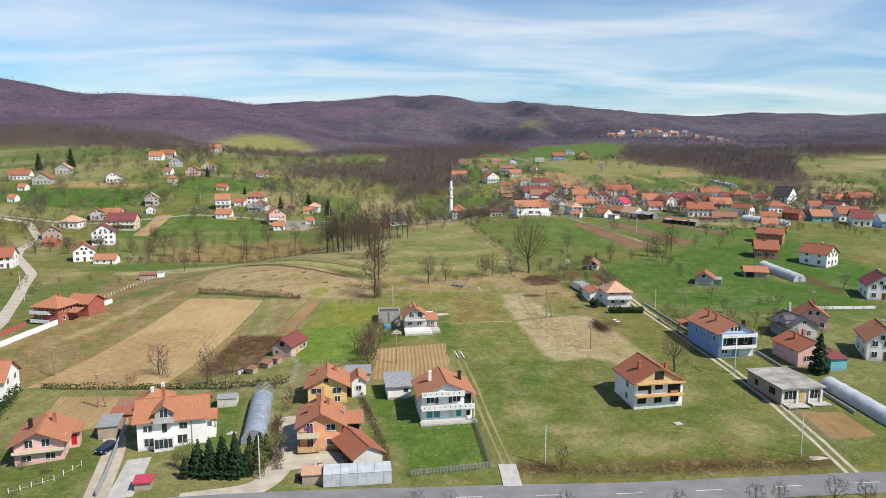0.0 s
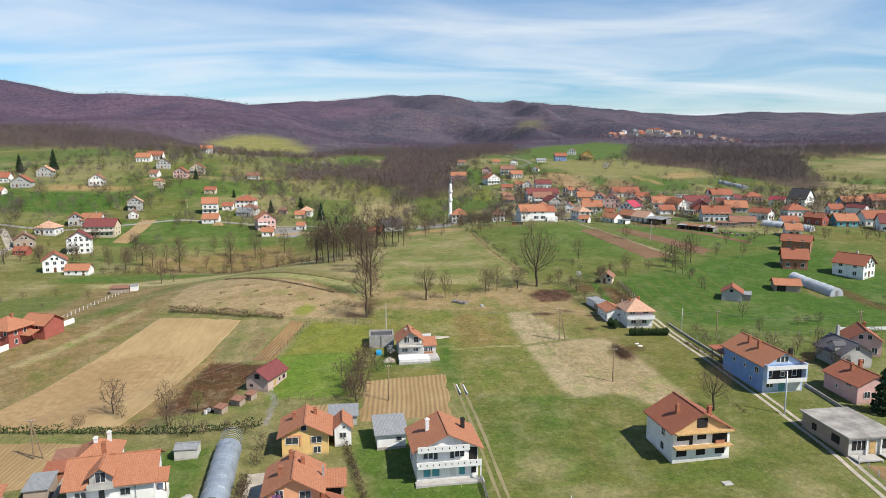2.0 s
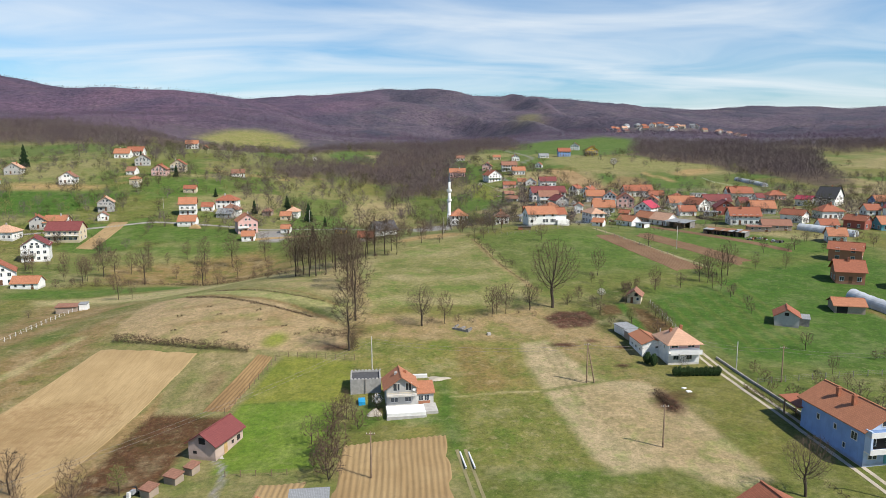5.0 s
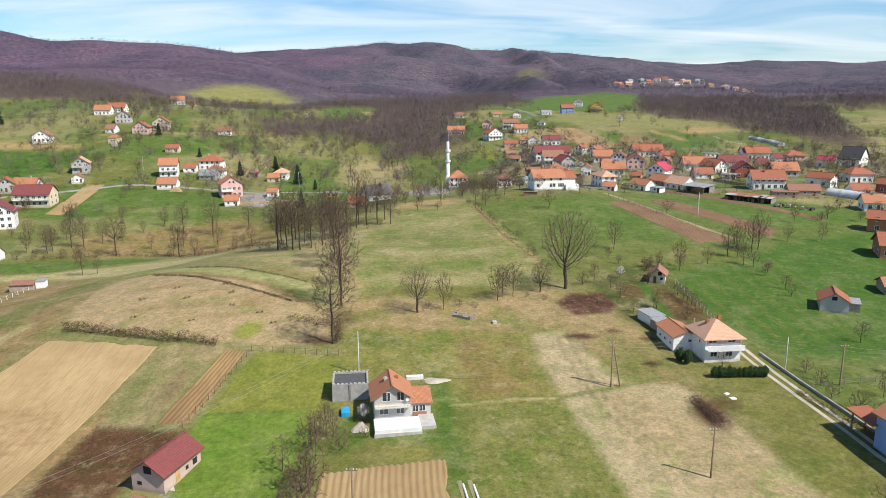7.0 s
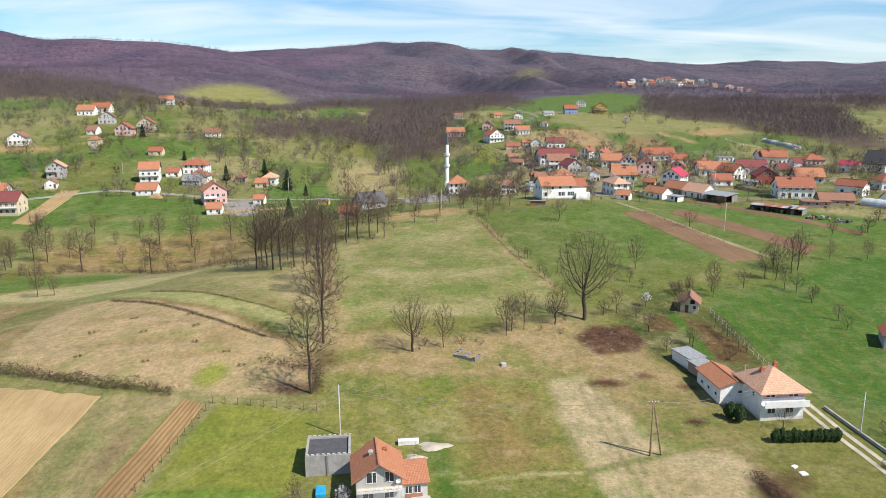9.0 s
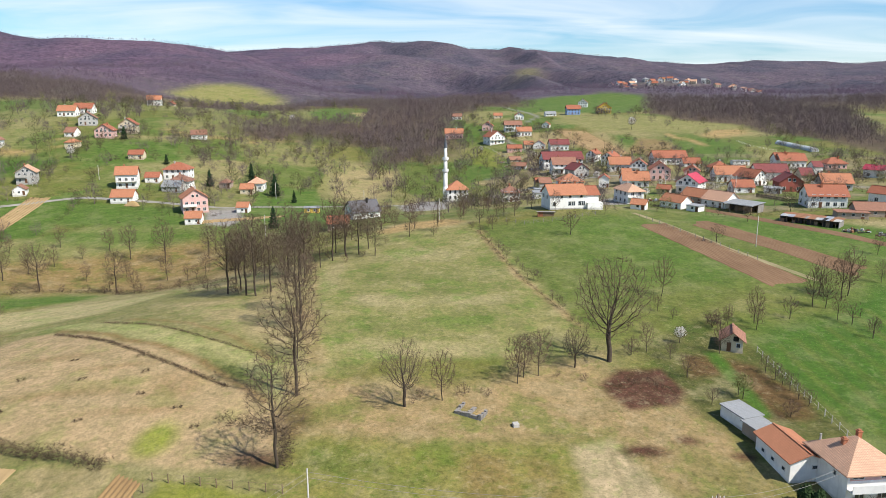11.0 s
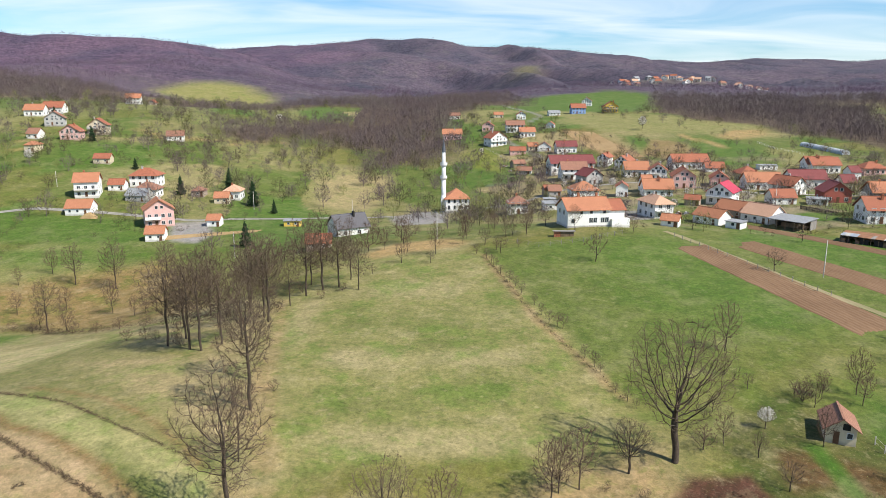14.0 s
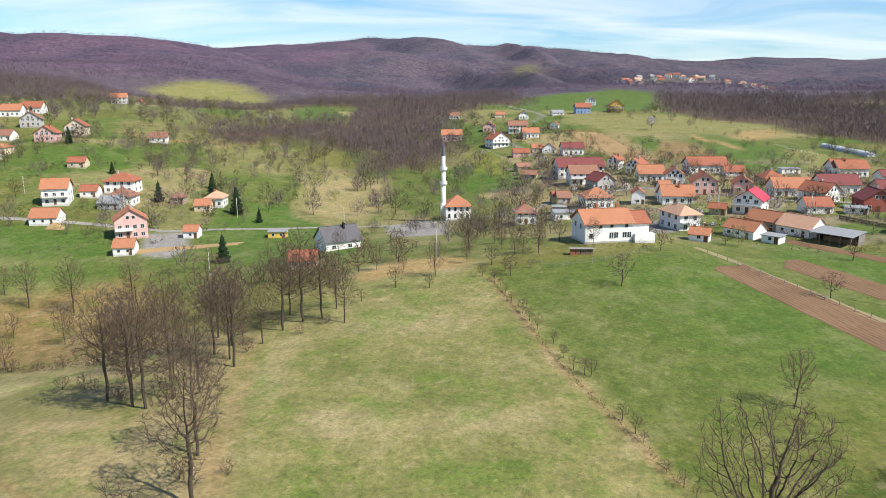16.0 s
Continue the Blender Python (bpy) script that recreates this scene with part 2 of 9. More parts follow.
# swells and hollows of the near land: x, y, radius, height
BASE = (-4.50, 4.63)
BUMPS = [
    (-164, 376, 80, -11.8), (-20, 568, 80, -12.4), (46, -200, 130, 11.1), (40, 310, 50, 3.2),
    (-266, 658, 130, 11.3), (-32, 250, 30, 3.3), (-164, 136, 80, -5.0), (-86, 340, 30, -7.6),
    (-500, 988, 220, 17.2), (436, 112, 130, 5.5), (160, 340, 50, 3.8), (-14, 340, 30, 2.5),
    (172, 760, 80, 5.0), (-20, 460, 50, -8.6), (-422, 112, 130, -3.6), (-50, 700, 50, -6.6),
    (-68, 178, 30, -2.5), (22, 88, 30, -1.9), (-122, 268, 30, -2.9), (-104, -200, 30, 2.7),
    (-302, 250, 30, -2.5), (-212, 988, 30, 4.7), (-68, 250, 30, 2.3), (184, 484, 30, -3.7),
]


def near_land(x, y):
    z = BASE[0] + BASE[1] * np.clip(y, -300, 1200) / 100
    for a, b, s, k in BUMPS:
        z = z + k * np.exp(-((x - a) ** 2 + (y - b) ** 2) / (2 * s * s))
    return z


def crest(x, y, yc, xs, zs, front, back):
    """A long ridge along x, whose crest height changes along it."""
    top = np.interp(x, xs, zs)
    wob = (fnoise(x, y, 260, 40) - 0.47) * 90
    d = y - yc + wob
    return top * np.exp(-np.where(d < 0, (d / front) ** 2, (d / back) ** 2))


def land(x, y):
    """Height of the ground, in metres."""
    x, y = np.asarray(x, float), np.asarray(y, float)
    z = near_land(x, y)
    far = np.clip((y - 850) / 900, 0, 1) * 14 + np.clip((np.abs(x) - 420) / 700, 0, 1) * 8
    far = far + np.clip((y - 900) / 500, 0, 1) * (fnoise(x, y, 330, 11) - 0.47) * 70
    left = crest(x, y, 1720, [-2600, -1500, -1072, -894, -730, -640, -525, -430, -334, -150, 100], [165, 150, 130, 106, 104, 98, 94, 76, 48, 16, 0], 520, 700)
    mid = crest(x, y, 2650, [-1500, -900, -657, -510, -364, -155, -50, 138, 284, 452, 577, 786, 1100, 1500], [70, 100, 114, 130, 148, 162, 152, 142, 130, 120, 102, 76, 56, 50], 760, 900)
    right = crest(x, y, 3900, [300, 660, 1150, 1424, 1700, 2005, 2400, 3500], [50, 110, 136, 118, 128, 146, 152, 170], 700, 800)
    ycrest = 1720 + 930 * np.clip((x + 450) / 300, 0, 1)
    low = np.clip((y - 1130) / 220, 0, 1) * np.clip((ycrest - 110 - y) / 330, 0, 1) * (1 - np.exp(-(((x - 390) / 170) ** 2) - ((y - 1330) / 130) ** 2))
    fold = vnoise(x + 0.35 * y + 90 * vnoise(x, y, 420, 77), y * 0.3, 175, 72)
    spurs = -np.abs(2 * fold - 1) ** 1.3 * 62 * low
    small = (fnoise(x, y, 9, 3, 2) - 0.37) * 0.3 + spurs
    knoll = 3.4 * np.exp(-((x - 44) ** 2 + (y - 356) ** 2) / 900)
    dome = -26 * np.exp(-(((x + 225) / 140) ** 2) - ((y - 1010) / 75) ** 2) - 11 * np.exp(-(((x + 215) / 90) ** 2) - ((y - 850) / 60) ** 2)
    return z + far + small + knoll + dome + np.maximum(np.maximum(left, mid), right)


def inside(x, y, poly, soft=1.0):
    """1 inside the polygon, 0 outside, with a soft rim."""
    x, y = np.asarray(x, float), np.asarray(y, float)
    out = np.zeros(x.shape)
    xs, ys = [p[0] for p in poly], [p[1] for p in poly]
    near = (x > min(xs) - 3 * soft) & (x < max(xs) + 3 * soft) & (y > min(ys) - 3 * soft) & (y < max(ys) + 3 * soft)
    px, py = x[near], y[near]
    odd, dist = np.zeros(px.shape, bool), np.full(px.shape, 1e9)
    for (ax, ay), (bx, by) in zip(poly, poly[1:] + poly[:1]):
        cut = (ay > py) != (by > py)
        odd ^= cut & (px < (bx - ax) * (py - ay) / ((by - ay) or 1e-9) + ax)
        k = np.clip(((px - ax) * (bx - ax) + (py - ay) * (by - ay)) / ((bx - ax) ** 2 + (by - ay) ** 2), 0, 1)
        dist = np.minimum(dist, np.hypot(px - ax - k * (bx - ax), py - ay - k * (by - ay)))
    out[near] = np.clip(0.5 + np.where(odd, dist, -dist) / (2 * soft), 0, 1)
    return out


def fast_mesh(name, verts, faces):
    me = bpy.data.meshes.new(name)
    verts, faces = np.asarray(verts, np.float32), np.asarray(faces, np.int32)
    n = faces.shape[1]
    me.vertices.add(len(verts))
    me.vertices.foreach_set("co", verts.ravel())
    me.loops.add(faces.size)
    me.loops.foreach_set("vertex_index", faces.ravel())
    me.polygons.add(len(faces))
    me.polygons.foreach_set("loop_start", np.arange(0, faces.size, n, dtype=np.int32))
    me.update(calc_edges=True)
    return me


def smooth(me):
    me.polygons.foreach_set("use_smooth", np.ones(len(me.polygons), bool))
    return me


def grid_faces(nx, ny):
    i = np.arange(nx - 1)[None, :] + nx * np.arange(ny - 1)[:, None]
    return np.stack([i, i + 1, i + 1 + nx, i + nx], -1).reshape(-1, 4)


def graded(lo, hi, step, ends, grow):
    """Even steps from lo to hi, then growing ones out to the ends."""
    mid = list(np.arange(lo, hi, step))
    a, s = [lo], step
    while a[-1] > ends[0]:
        s *= grow
        a.append(a[-1] - s)
    b, s = [hi], step
    while b[-1] < ends[1]:
        s *= grow
        b.append(b[-1] + s)
    return np.array(a[:0:-1] + mid + b)


gx = graded(-100, 96, 0.75, (-4200, 4400), 1.06)
gy = graded(104, 345, 0.75, (-900, 4850), 1.03)
GX, GY = np.meshgrid(gx, gy)
GZ = land(GX, GY)


def zed(x, y):
    """Height of the ground's surface at one place."""
    i = min(max(int(np.searchsorted(gx, x)) - 1, 0), len(gx) - 2)
    j = min(max(int(np.searchsorted(gy, y)) - 1, 0), len(gy) - 2)
    u, v = (x - gx[i]) / (gx[i + 1] - gx[i]), (y - gy[j]) / (gy[j + 1] - gy[j])
    return float((GZ[j, i] * (1 - u) + GZ[j, i + 1] * u) * (1 - v) + (GZ[j + 1, i] * (1 - u) + GZ[j + 1, i + 1] * u) * v)


def surface(x, y):
    """Heights of the ground's surface at many places."""
    i = np.clip(np.searchsorted(gx, x) - 1, 0, len(gx) - 2)
    j = np.clip(np.searchsorted(gy, y) - 1, 0, len(gy) - 2)
    u, v = (x - gx[i]) / (gx[i + 1] - gx[i]), (y - gy[j]) / (gy[j + 1] - gy[j])
    return (GZ[j, i] * (1 - u) + GZ[j, i + 1] * u) * (1 - v) + (GZ[j + 1, i] * (1 - u) + GZ[j + 1, i + 1] * u) * v


ground = new("ground", smooth(fast_mesh("ground", np.stack([GX, GY, GZ], -1).reshape(-1, 3), grid_faces(len(gx), len(gy)))))
tagged(ground, "rolling meadow ground with green and straw-coloured grass", "ground", kind="structure")

# woods, as outlines on the plan
COPSE = [(198, 796), (208, 710), (246, 683), (240, 640), (262, 600), (262, 525), (300, 560), (348, 700), (412, 816), (420, 960), (290, 990)]
BALD = [(-335, 1040), (-310, 1090), (-265, 1115), (-215, 1095), (-180, 1060), (-185, 1020), (-260, 1000)]
FARGREEN = [(103, 1015), (176, 1088), (242, 1122), (290, 1060), (198, 796), (158, 758), (104, 816)]
RIGHTGREEN = [(290, 520), (420, 640), (640, 860), (1000, 900), (1200, 500), (600, 300)]
HAMLET = [(300, 1250), (450, 1250), (470, 1400), (300, 1400)]
YARDS = [(-275, 735), (-212, 735), (-210, 835), (-275, 835)]
GLADE = [(166, 1579), (209, 2004), (297, 2018), (223, 1496)]
VALLEY_WOOD = [(-205, 800), (-180, 690), (-144, 619), (-121, 597), (-87, 621), (-88, 668), (-54, 637), (-41, 644), (-36, 582), (9, 582), (14, 660), (10, 750), (90, 960), (100, 1010), (-200, 1010), (-330, 850)]


def wooded(x, y):
    f = np.clip((y - 850 - 120 * (fnoise(x, y, 160, 21) - 0.47) * 2) / 40, 0, 1)
    # the middle valley's wood reaches nearer
    patchy = np.clip((fnoise(x, y, 70, 25) - 0.43) * 9, 0, 1)
    f = np.maximum(f, inside(x + 40 * (fnoise(x, y, 60, 33) - 0.47), y + 80 * (fnoise(x, y, 50, 34) - 0.47), VALLEY_WOOD, 14) * np.where(x < -60, patchy, 1.0))
    f = np.maximum(f, inside(x, y, COPSE, 5))
    f = np.maximum(f, np.clip((y - 760) / 60, 0, 1) * np.clip((-250 - x) / 60, 0, 1))
    for glade, bare in ((YARDS, 1.0), (BALD, 1.0), (FARGREEN, 1.0), (HAMLET, 0.45)):
        f = f * (1 - bare * inside(x, y, glade, 12))
    return f * (1 - inside(x, y, RIGHTGREEN, 25)) * (1 - 0.8 * inside(x, y, GLADE, 40))


# what grows where: the colour of the sward or soil, and how patchy it is
SWARD = {
    "garden": (0.088, 0.089, 0.024), "concrete": (0.255, 0.234, 0.235),
    "olive": (0.135, 0.129, 0.032), "meadow": (0.199, 0.184, 0.068), "green": (0.1, 0.124, 0.026), "lush": (0.075, 0.122, 0.018),
    "fresh": (0.054, 0.108, 0.012), "paddock": (0.173, 0.179, 0.031), "paddock_low": (0.126, 0.184, 0.024), "straw": (0.303, 0.249, 0.133),
    "dry": (0.343, 0.269, 0.159), "rust": (0.26, 0.185, 0.09), "fallow": (0.325, 0.234, 0.129), "earth": (0.2, 0.121, 0.051),
    "strip": (0.242, 0.193, 0.093), "tanstrip": (0.255, 0.167, 0.075), "brush": (0.101, 0.049, 0.021), "burnt": (0.079, 0.034, 0.021),
    "weeds": (0.178, 0.163, 0.043), "terrace": (0.275, 0.252, 0.108), "path": (0.365, 0.299, 0.157), "hay": (0.275, 0.219, 0.108),
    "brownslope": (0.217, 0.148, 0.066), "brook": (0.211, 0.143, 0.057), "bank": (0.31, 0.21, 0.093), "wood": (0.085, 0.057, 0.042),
    # the next wood tone has the purple of distance haze painted in
    "hazed_hillwood": (0.096, 0.065, 0.096), "yard": (0.211, 0.167, 0.108), "lime": (0.188, 0.21, 0.028), "pale": (0.183, 0.167, 0.063),
    # the last tone is bluer: deeper distance haze painted in, not another wood
    "dark": (0.066, 0.057, 0.018), "hazed_greywood": (0.082, 0.068, 0.089),
}
X, Y = GX.ravel(), GY.ravel()
WX = X + (fnoise(X, Y, 7, 31, 3) - 0.44) * 1.6
WY = Y + (fnoise(X, Y, 7, 35, 3) - 0.44) * 1.6
cover = np.empty((X.size, 4))


def blend(weight, tone, patch=None):
    """Lets a tone cover the ground by a weight; patch: 0 an even sward, 1 a ragged one."""
    cover[:, :3] += weight[:, None] * (np.array(SWARD[tone]) - cover[:, :3])
    if patch is not None:
        cover[:, 3] += weight * (patch - cover[:, 3])


def lay(tone, poly, soft=1.0, patch=None, weight=1.0):
    blend(weight * inside(WX, WY, poly, soft), tone, patch)


def spot(tone, cx, cy, rx, ry, weight=1.0):
    blend(weight * np.clip(1.6 - np.hypot((WX - cx) / rx, (WY - cy) / ry), 0, 1), tone)


def trail(tone, pts, half, weight=0.8):
    for (x0, y0), (x1, y1) in zip(pts, pts[1:]):
        lx, ly = x1 - x0, y1 - y0
        k = np.clip(((WX - x0) * lx + (WY - y0) * ly) / (lx * lx + ly * ly), 0, 1)
        blend(weight * np.clip(1.6 - np.hypot(WX - x0 - k * lx, WY - y0 - k * ly) / half, 0, 1), tone)


cover[:] = (*SWARD["olive"], 0.5)
blend(np.clip((fnoise(X, Y, 30, 51) - 0.5) * 4, 0, 0.7), "straw")
blend(np.clip((fnoise(X, Y, 40, 61) - 0.48) * 5, 0, 0.8), "green")
# parcels of the far slopes, each with its own crop
pu = np.floor((X * 0.94 + Y * 0.3) / 38 + fnoise(X, Y, 60, 5) * 0.9)
pv = np.floor((Y * 0.94 - X * 0.3) / 62 + fnoise(X, Y, 60, 6) * 0.9)
crop = lattice(pu, pv, 8)
farland = np.clip((Y - 345) / 40, 0, 1)
for lo, hi, tone in ((0.0, 0.3, "green"), (0.3, 0.52, "pale"), (0.52, 0.68, "olive"), (0.68, 0.82, "lush"), (0.82, 0.92, "meadow"), (0.92, 1.0, "hay")):
    blend(farland * ((crop >= lo) & (crop < hi)), tone, 0.45)
blend(farland * np.clip((fnoise(X, Y, 70, 14) - 0.52) * 6, 0, 0.75), "hay")
blend(np.clip((Y - 380) / 60, 0, 1) * np.clip((-60 - X) / 60, 0, 1) * 0.25, "lush")
# the near valley floor
lay("pale", [(-115, 100), (-115, 300), (-60, 300), (-22, 240), (-20, 214), (-18, 205), (-19, 166), (-16, 148), (-16, 100)], 4, 0.5)
lay("brownslope", [(-112, 150), (-128, 283), (-89, 270), (-83, 240), (-82, 226), (-84, 206), (-92, 158)], 4, 0.8)
trail("green", [(-122, 196), (-100, 236), (-92, 262)], 5, 0.6)
trail("path", [(-103, 190), (-95, 210), (-90, 230)], 1.6, 0.6)
RIGHT_MEADOW = [(14, 336), (21, 286), (28, 259), (40, 247), (58, 254), (62, 240), (62, 180), (100, 176), (150, 230), (160, 310), (100, 345), (62, 345), (32, 338)]
lay("green", RIGHT_MEADOW, 3, 0.4)
lay("lush", [(33, 334), (64, 345), (82, 282), (60, 280), (45, 300)], 9, 0.3, 0.8)
lay("olive", [(31, 250), (40, 248), (82, 268), (76, 282), (40, 268), (28, 266)], 8, 0.5, 0.6)
lay("lush", [(80, 344), (92, 362), (130, 335), (160, 310), (112, 296)], 3, 0.3)
FRESH = [(62, 208), (57, 246), (65, 256), (83, 264), (100, 280), (150, 300), (160, 235), (120, 200), (90, 196)]
lay("fresh", FRESH, 3, 0.3)
for k in range(7):
    trail("olive", [(64 + 4 * k, 206 + 2 * k), (64 + 4.5 * k, 248 + 3 * k)], 0.7, 0.3)
lay("lush", [(-46, 117), (-37, 117), (-40, 142), (-49, 140)], 1.2, 0.3)
lay("lush", [(-15, 147), (3, 148), (6, 129), (8.6, 110), (-5, 106), (-8, 120), (-15, 135)], 1.2, 0.4)
lay("olive", [(5, 182), (9, 112), (66, 108), (60, 190), (50, 178), (40, 150)], 3, 0.6)
lay("green", [(40, 150), (46, 150), (60, 185), (64, 160), (64, 120), (36, 114), (34, 134)], 8, 0.5, 0.6)
lay("green", [(64, 112), (84, 112), (120, 150), (130, 200), (75, 200), (68, 160)], 6, 0.6, 0.7)
lay("green", [(-82, 100), (-56, 100), (-60, 122), (-66, 128), (-82, 120)], 1.5, 0.7)
lay("green", [(5, 150), (9, 115), (24, 112), (30, 160), (12, 164)], 8, 0.6, 0.7)
for cx, cy, rx, ry in ((15.5, 159, 6, 3), (21, 150, 3, 9), (12, 140, 2.5, 8), (26, 158, 5, 2), (30, 140, 2, 8), (40, 128, 8, 2)):
    spot("lush", cx, cy, rx, ry, 0.55)
for cx, cy, rx, ry in ((34, 118, 9, 3), (24, 124, 6, 2), (48, 140, 5, 5), (18, 132, 4, 4), (56, 122, 4, 5)):
    spot("straw", cx, cy, rx, ry, 0.5)
lay("olive", [(45, 192), (56, 198), (61, 185), (62, 162), (47, 162), (46, 182)], 2, 0.4)
# round the lone house
lay("weeds", [(-19, 220), (1, 217), (4, 214), (4, 200), (4, 164), (-9, 176), (-17, 190)], 1.5, 0.9)
for cx, cy, rx, ry in ((-10, 212, 5, 3), (-2, 207, 4, 3), (-15, 214, 3, 3), (0, 196, 3, 5), (10, 170, 5, 6), (17, 180, 4, 5), (8, 208, 3, 3)):
    spot("green", cx, cy, rx, ry, 0.5)
lay("weeds", [(-3, 205), (4, 217), (19, 217), (20, 203), (21, 189), (23, 174), (25, 160), (3, 160), (3, 190)], 1.2, 1.0)
lay("green", [(1, 187), (20, 188), (23, 174), (24, 160), (4, 160), (2, 176)], 1.5, 1.0, 0.4)
lay("earth", [(4, 215), (10, 213.8), (14.6, 193), (12, 190.5), (5.5, 190)], 1.2, 0.8, 0.6)
lay("earth", [(12, 213.8), (16.5, 213.8), (18.5, 192), (15.5, 191)], 1.0, 0.8, 0.4)
lay("lush", [(-0.6, 201.9), (3, 191.3), (3.8, 180.4), (4.3, 163.4), (1.9, 163.5), (-0.1, 175.9), (-6, 177), (-9.5, 178.5), (-14.1, 175.3), (-14.6, 186), (-10.5, 181.2), (-0.5, 181.6)], 1.5, 0.6)
lay("rust", [(-18.6, 219.3), (-8.5, 226.7), (3.7, 229.5), (23.7, 238.3), (43.7, 239.2), (43.2, 225.4), (43.6, 205.8), (44.2, 190), (35, 194.4), (30.8, 206), (24.4, 219), (3.4, 217)], 2.0, 0.9)
lay("rust", [(-24, 236), (-22, 226), (3, 224), (28, 230), (30, 245), (17, 241), (7, 233), (-8, 233)], 3, 0.8)
lay("olive", [(34, 216), (43, 212), (44, 194), (35, 196)], 2, 0.9, 0.6)
DRY = [(19.5, 216.5), (25.5, 218.2), (30.3, 203.6), (32.1, 194.4), (41.8, 194.1), (45.8, 182.4), (49, 165.7), (50, 156), (44, 153), (36, 160), (27, 158), (24.6, 162.6), (23.4, 173.3), (21.3, 188.6), (19.8, 203.6)]
lay("dry", DRY, 1.0, 0.55)
lay("rust", [(27, 192), (33, 192), (45, 181), (49, 160), (36, 160), (29, 176)], 4, 0.8, 0.5)
for off in (0, 2.0):
    trail("dark", [(24.6 + off, 216.7), (25 + off, 203.6), (25.8 + off, 192.4), (27.6 + off, 184), (31 + off, 172)], 0.3, 0.3)
trail("path", [(2.7, 187.8), (12.1, 189.3), (21.5, 189.9)], 0.3, 0.8)
trail("green", [(21.5, 189.9), (29.7, 192.3), (39.7, 196.8)], 0.7, 0.7)
lay("paddock", [(-35.2, 210), (-18.3, 206.1), (-17.3, 192.5), (-18.5, 183.9), (-19, 166), (-36, 167.1), (-36, 178), (-38.9, 182.9), (-38.2, 188.9)], 0.5, 0.12)
lay("paddock_low", [(-38.1, 189.2), (-20.9, 187.5), (-18, 176.1), (-19, 163), (-36, 163), (-36, 178), (-38.9, 182.9)], 0.7, 0.25)
trail("lush", [(-38, 189), (-20, 187.2)], 0.3, 0.6)
lay("strip", [(-54.5, 214.5), (-41.1, 212.8), (-46.3, 186.3), (-56.2, 185.6), (-55.8, 196.4)], 0.6, 0.45)
spot("brush", -46.5, 199, 1.5, 5, 0.4), spot("green", -53, 200, 1.6, 9, 0.5)
lay("tanstrip", [(-55.8, 196.4), (-55.3, 187.6), (-56.8, 178), (-57.4, 152), (-64, 152), (-62.1, 172.7), (-59.2, 184.4)], 0.7, 0.5)
lay("brush", [(-55.3, 187.6), (-39.6, 184.5), (-40.1, 178.7), (-43.7, 172), (-44, 160), (-57.6, 158), (-56.7, 177.8)], 0.9, 0.9)
lay("fallow", [(-84, 263), (-76.2, 264), (-51.1, 248.5), (-35.2, 238.5), (-24.7, 229.4), (-21.2, 223.3), (-19.8, 213.5), (-29.7, 211.4), (-41.5, 214.2), (-53.9, 218.5), (-68.4, 222.7), (-80.7, 228), (-83.8, 241.3)], 0.9, 0.35)
for cx, cy, rx, ry in ((-58, 232, 9, 1.2), (-44, 226, 8, 1.0), (-40, 233, 4, 4), (-66, 246, 7, 1.0), (-52, 240, 6, 0.8)):
    spot("earth", cx, cy, rx, ry, 0.4)
spot("lime", -38, 219, 2.4, 3.4, 0.9), spot("weeds", -52, 234, 6, 1.5, 0.35)
lay("terrace", [(-88.4, 270), (-72.4, 270), (-53.7, 258.6), (-36.7, 247), (-24, 238), (-22, 226.5), (-32.5, 238), (-48.4, 248.7), (-77.6, 268)], 0.8, 0.5)
lay("green", [(-40, 245), (-26, 234), (-25, 229), (-37, 238)], 1.5, 0.5, 0.8)
lay("hay", [(-61.2, 279), (-37.9, 275), (-27.7, 274.3), (-22.2, 254), (-23.3, 243), (-34.6, 252), (-46.6, 263)], 2.0, 0.7)
trail("earth", [(-76, 265), (-54, 251), (-38, 240), (-25, 227.5)], 0.6, 0.8)
trail("earth", [(-62, 267), (-40, 254), (-26, 240)], 0.4, 0.7)
lay("lush", [(-150, 306), (-126.8, 309), (-107, 322), (-92, 322), (-95, 312), (-120, 296), (-150, 290)], 3, 0.4)
lay("path", [(-136, 290), (-120, 293), (-96, 303), (-76, 306), (-66, 302), (-73, 281), (-89.7, 275.6), (-113, 283), (-130, 283)], 2, 0.4, 0.8)
lay("meadow", [(-31.7, 305), (-18.1, 333.5), (-2.7, 337.6), (14.3, 332.4), (24.5, 289), (28.9, 256.4), (24.4, 247), (10.8, 244), (-3.1, 242), (-13.1, 240), (-19, 239.6), (-23.4, 258.8)], 2, 0.8)
for cx, cy, rx, ry in ((4, 285, 8, 10), (10, 262, 6, 6), (-12, 290, 5, 10), (16, 300, 4, 9), (-6, 256, 7, 5)):
    spot("green", cx, cy, rx, ry, 0.4)
for cx, cy, rx, ry in ((-4, 308, 10, 5), (8, 272, 7, 3), (-10, 272, 6, 4), (0, 246, 14, 3), (-24, 292, 3, 14)):
    spot("straw", cx, cy, rx, ry, 0.55)
trail("rust", [(14, 330), (21, 288), (29, 258)], 0.9, 0.9)
trail("rust", [(-31, 307), (-24, 260), (-19, 240)], 1.6, 0.7)
lay("bank", [(-16, 341), (-8, 352), (6, 352), (11, 346), (8.5, 340), (-5.9, 338), (-13, 334)], 1.5, 0.4)
lay("hay", [(-78, 316), (-60, 328), (-32, 310), (-27, 274), (-34, 273.4), (-50, 285)], 3, 0.8)
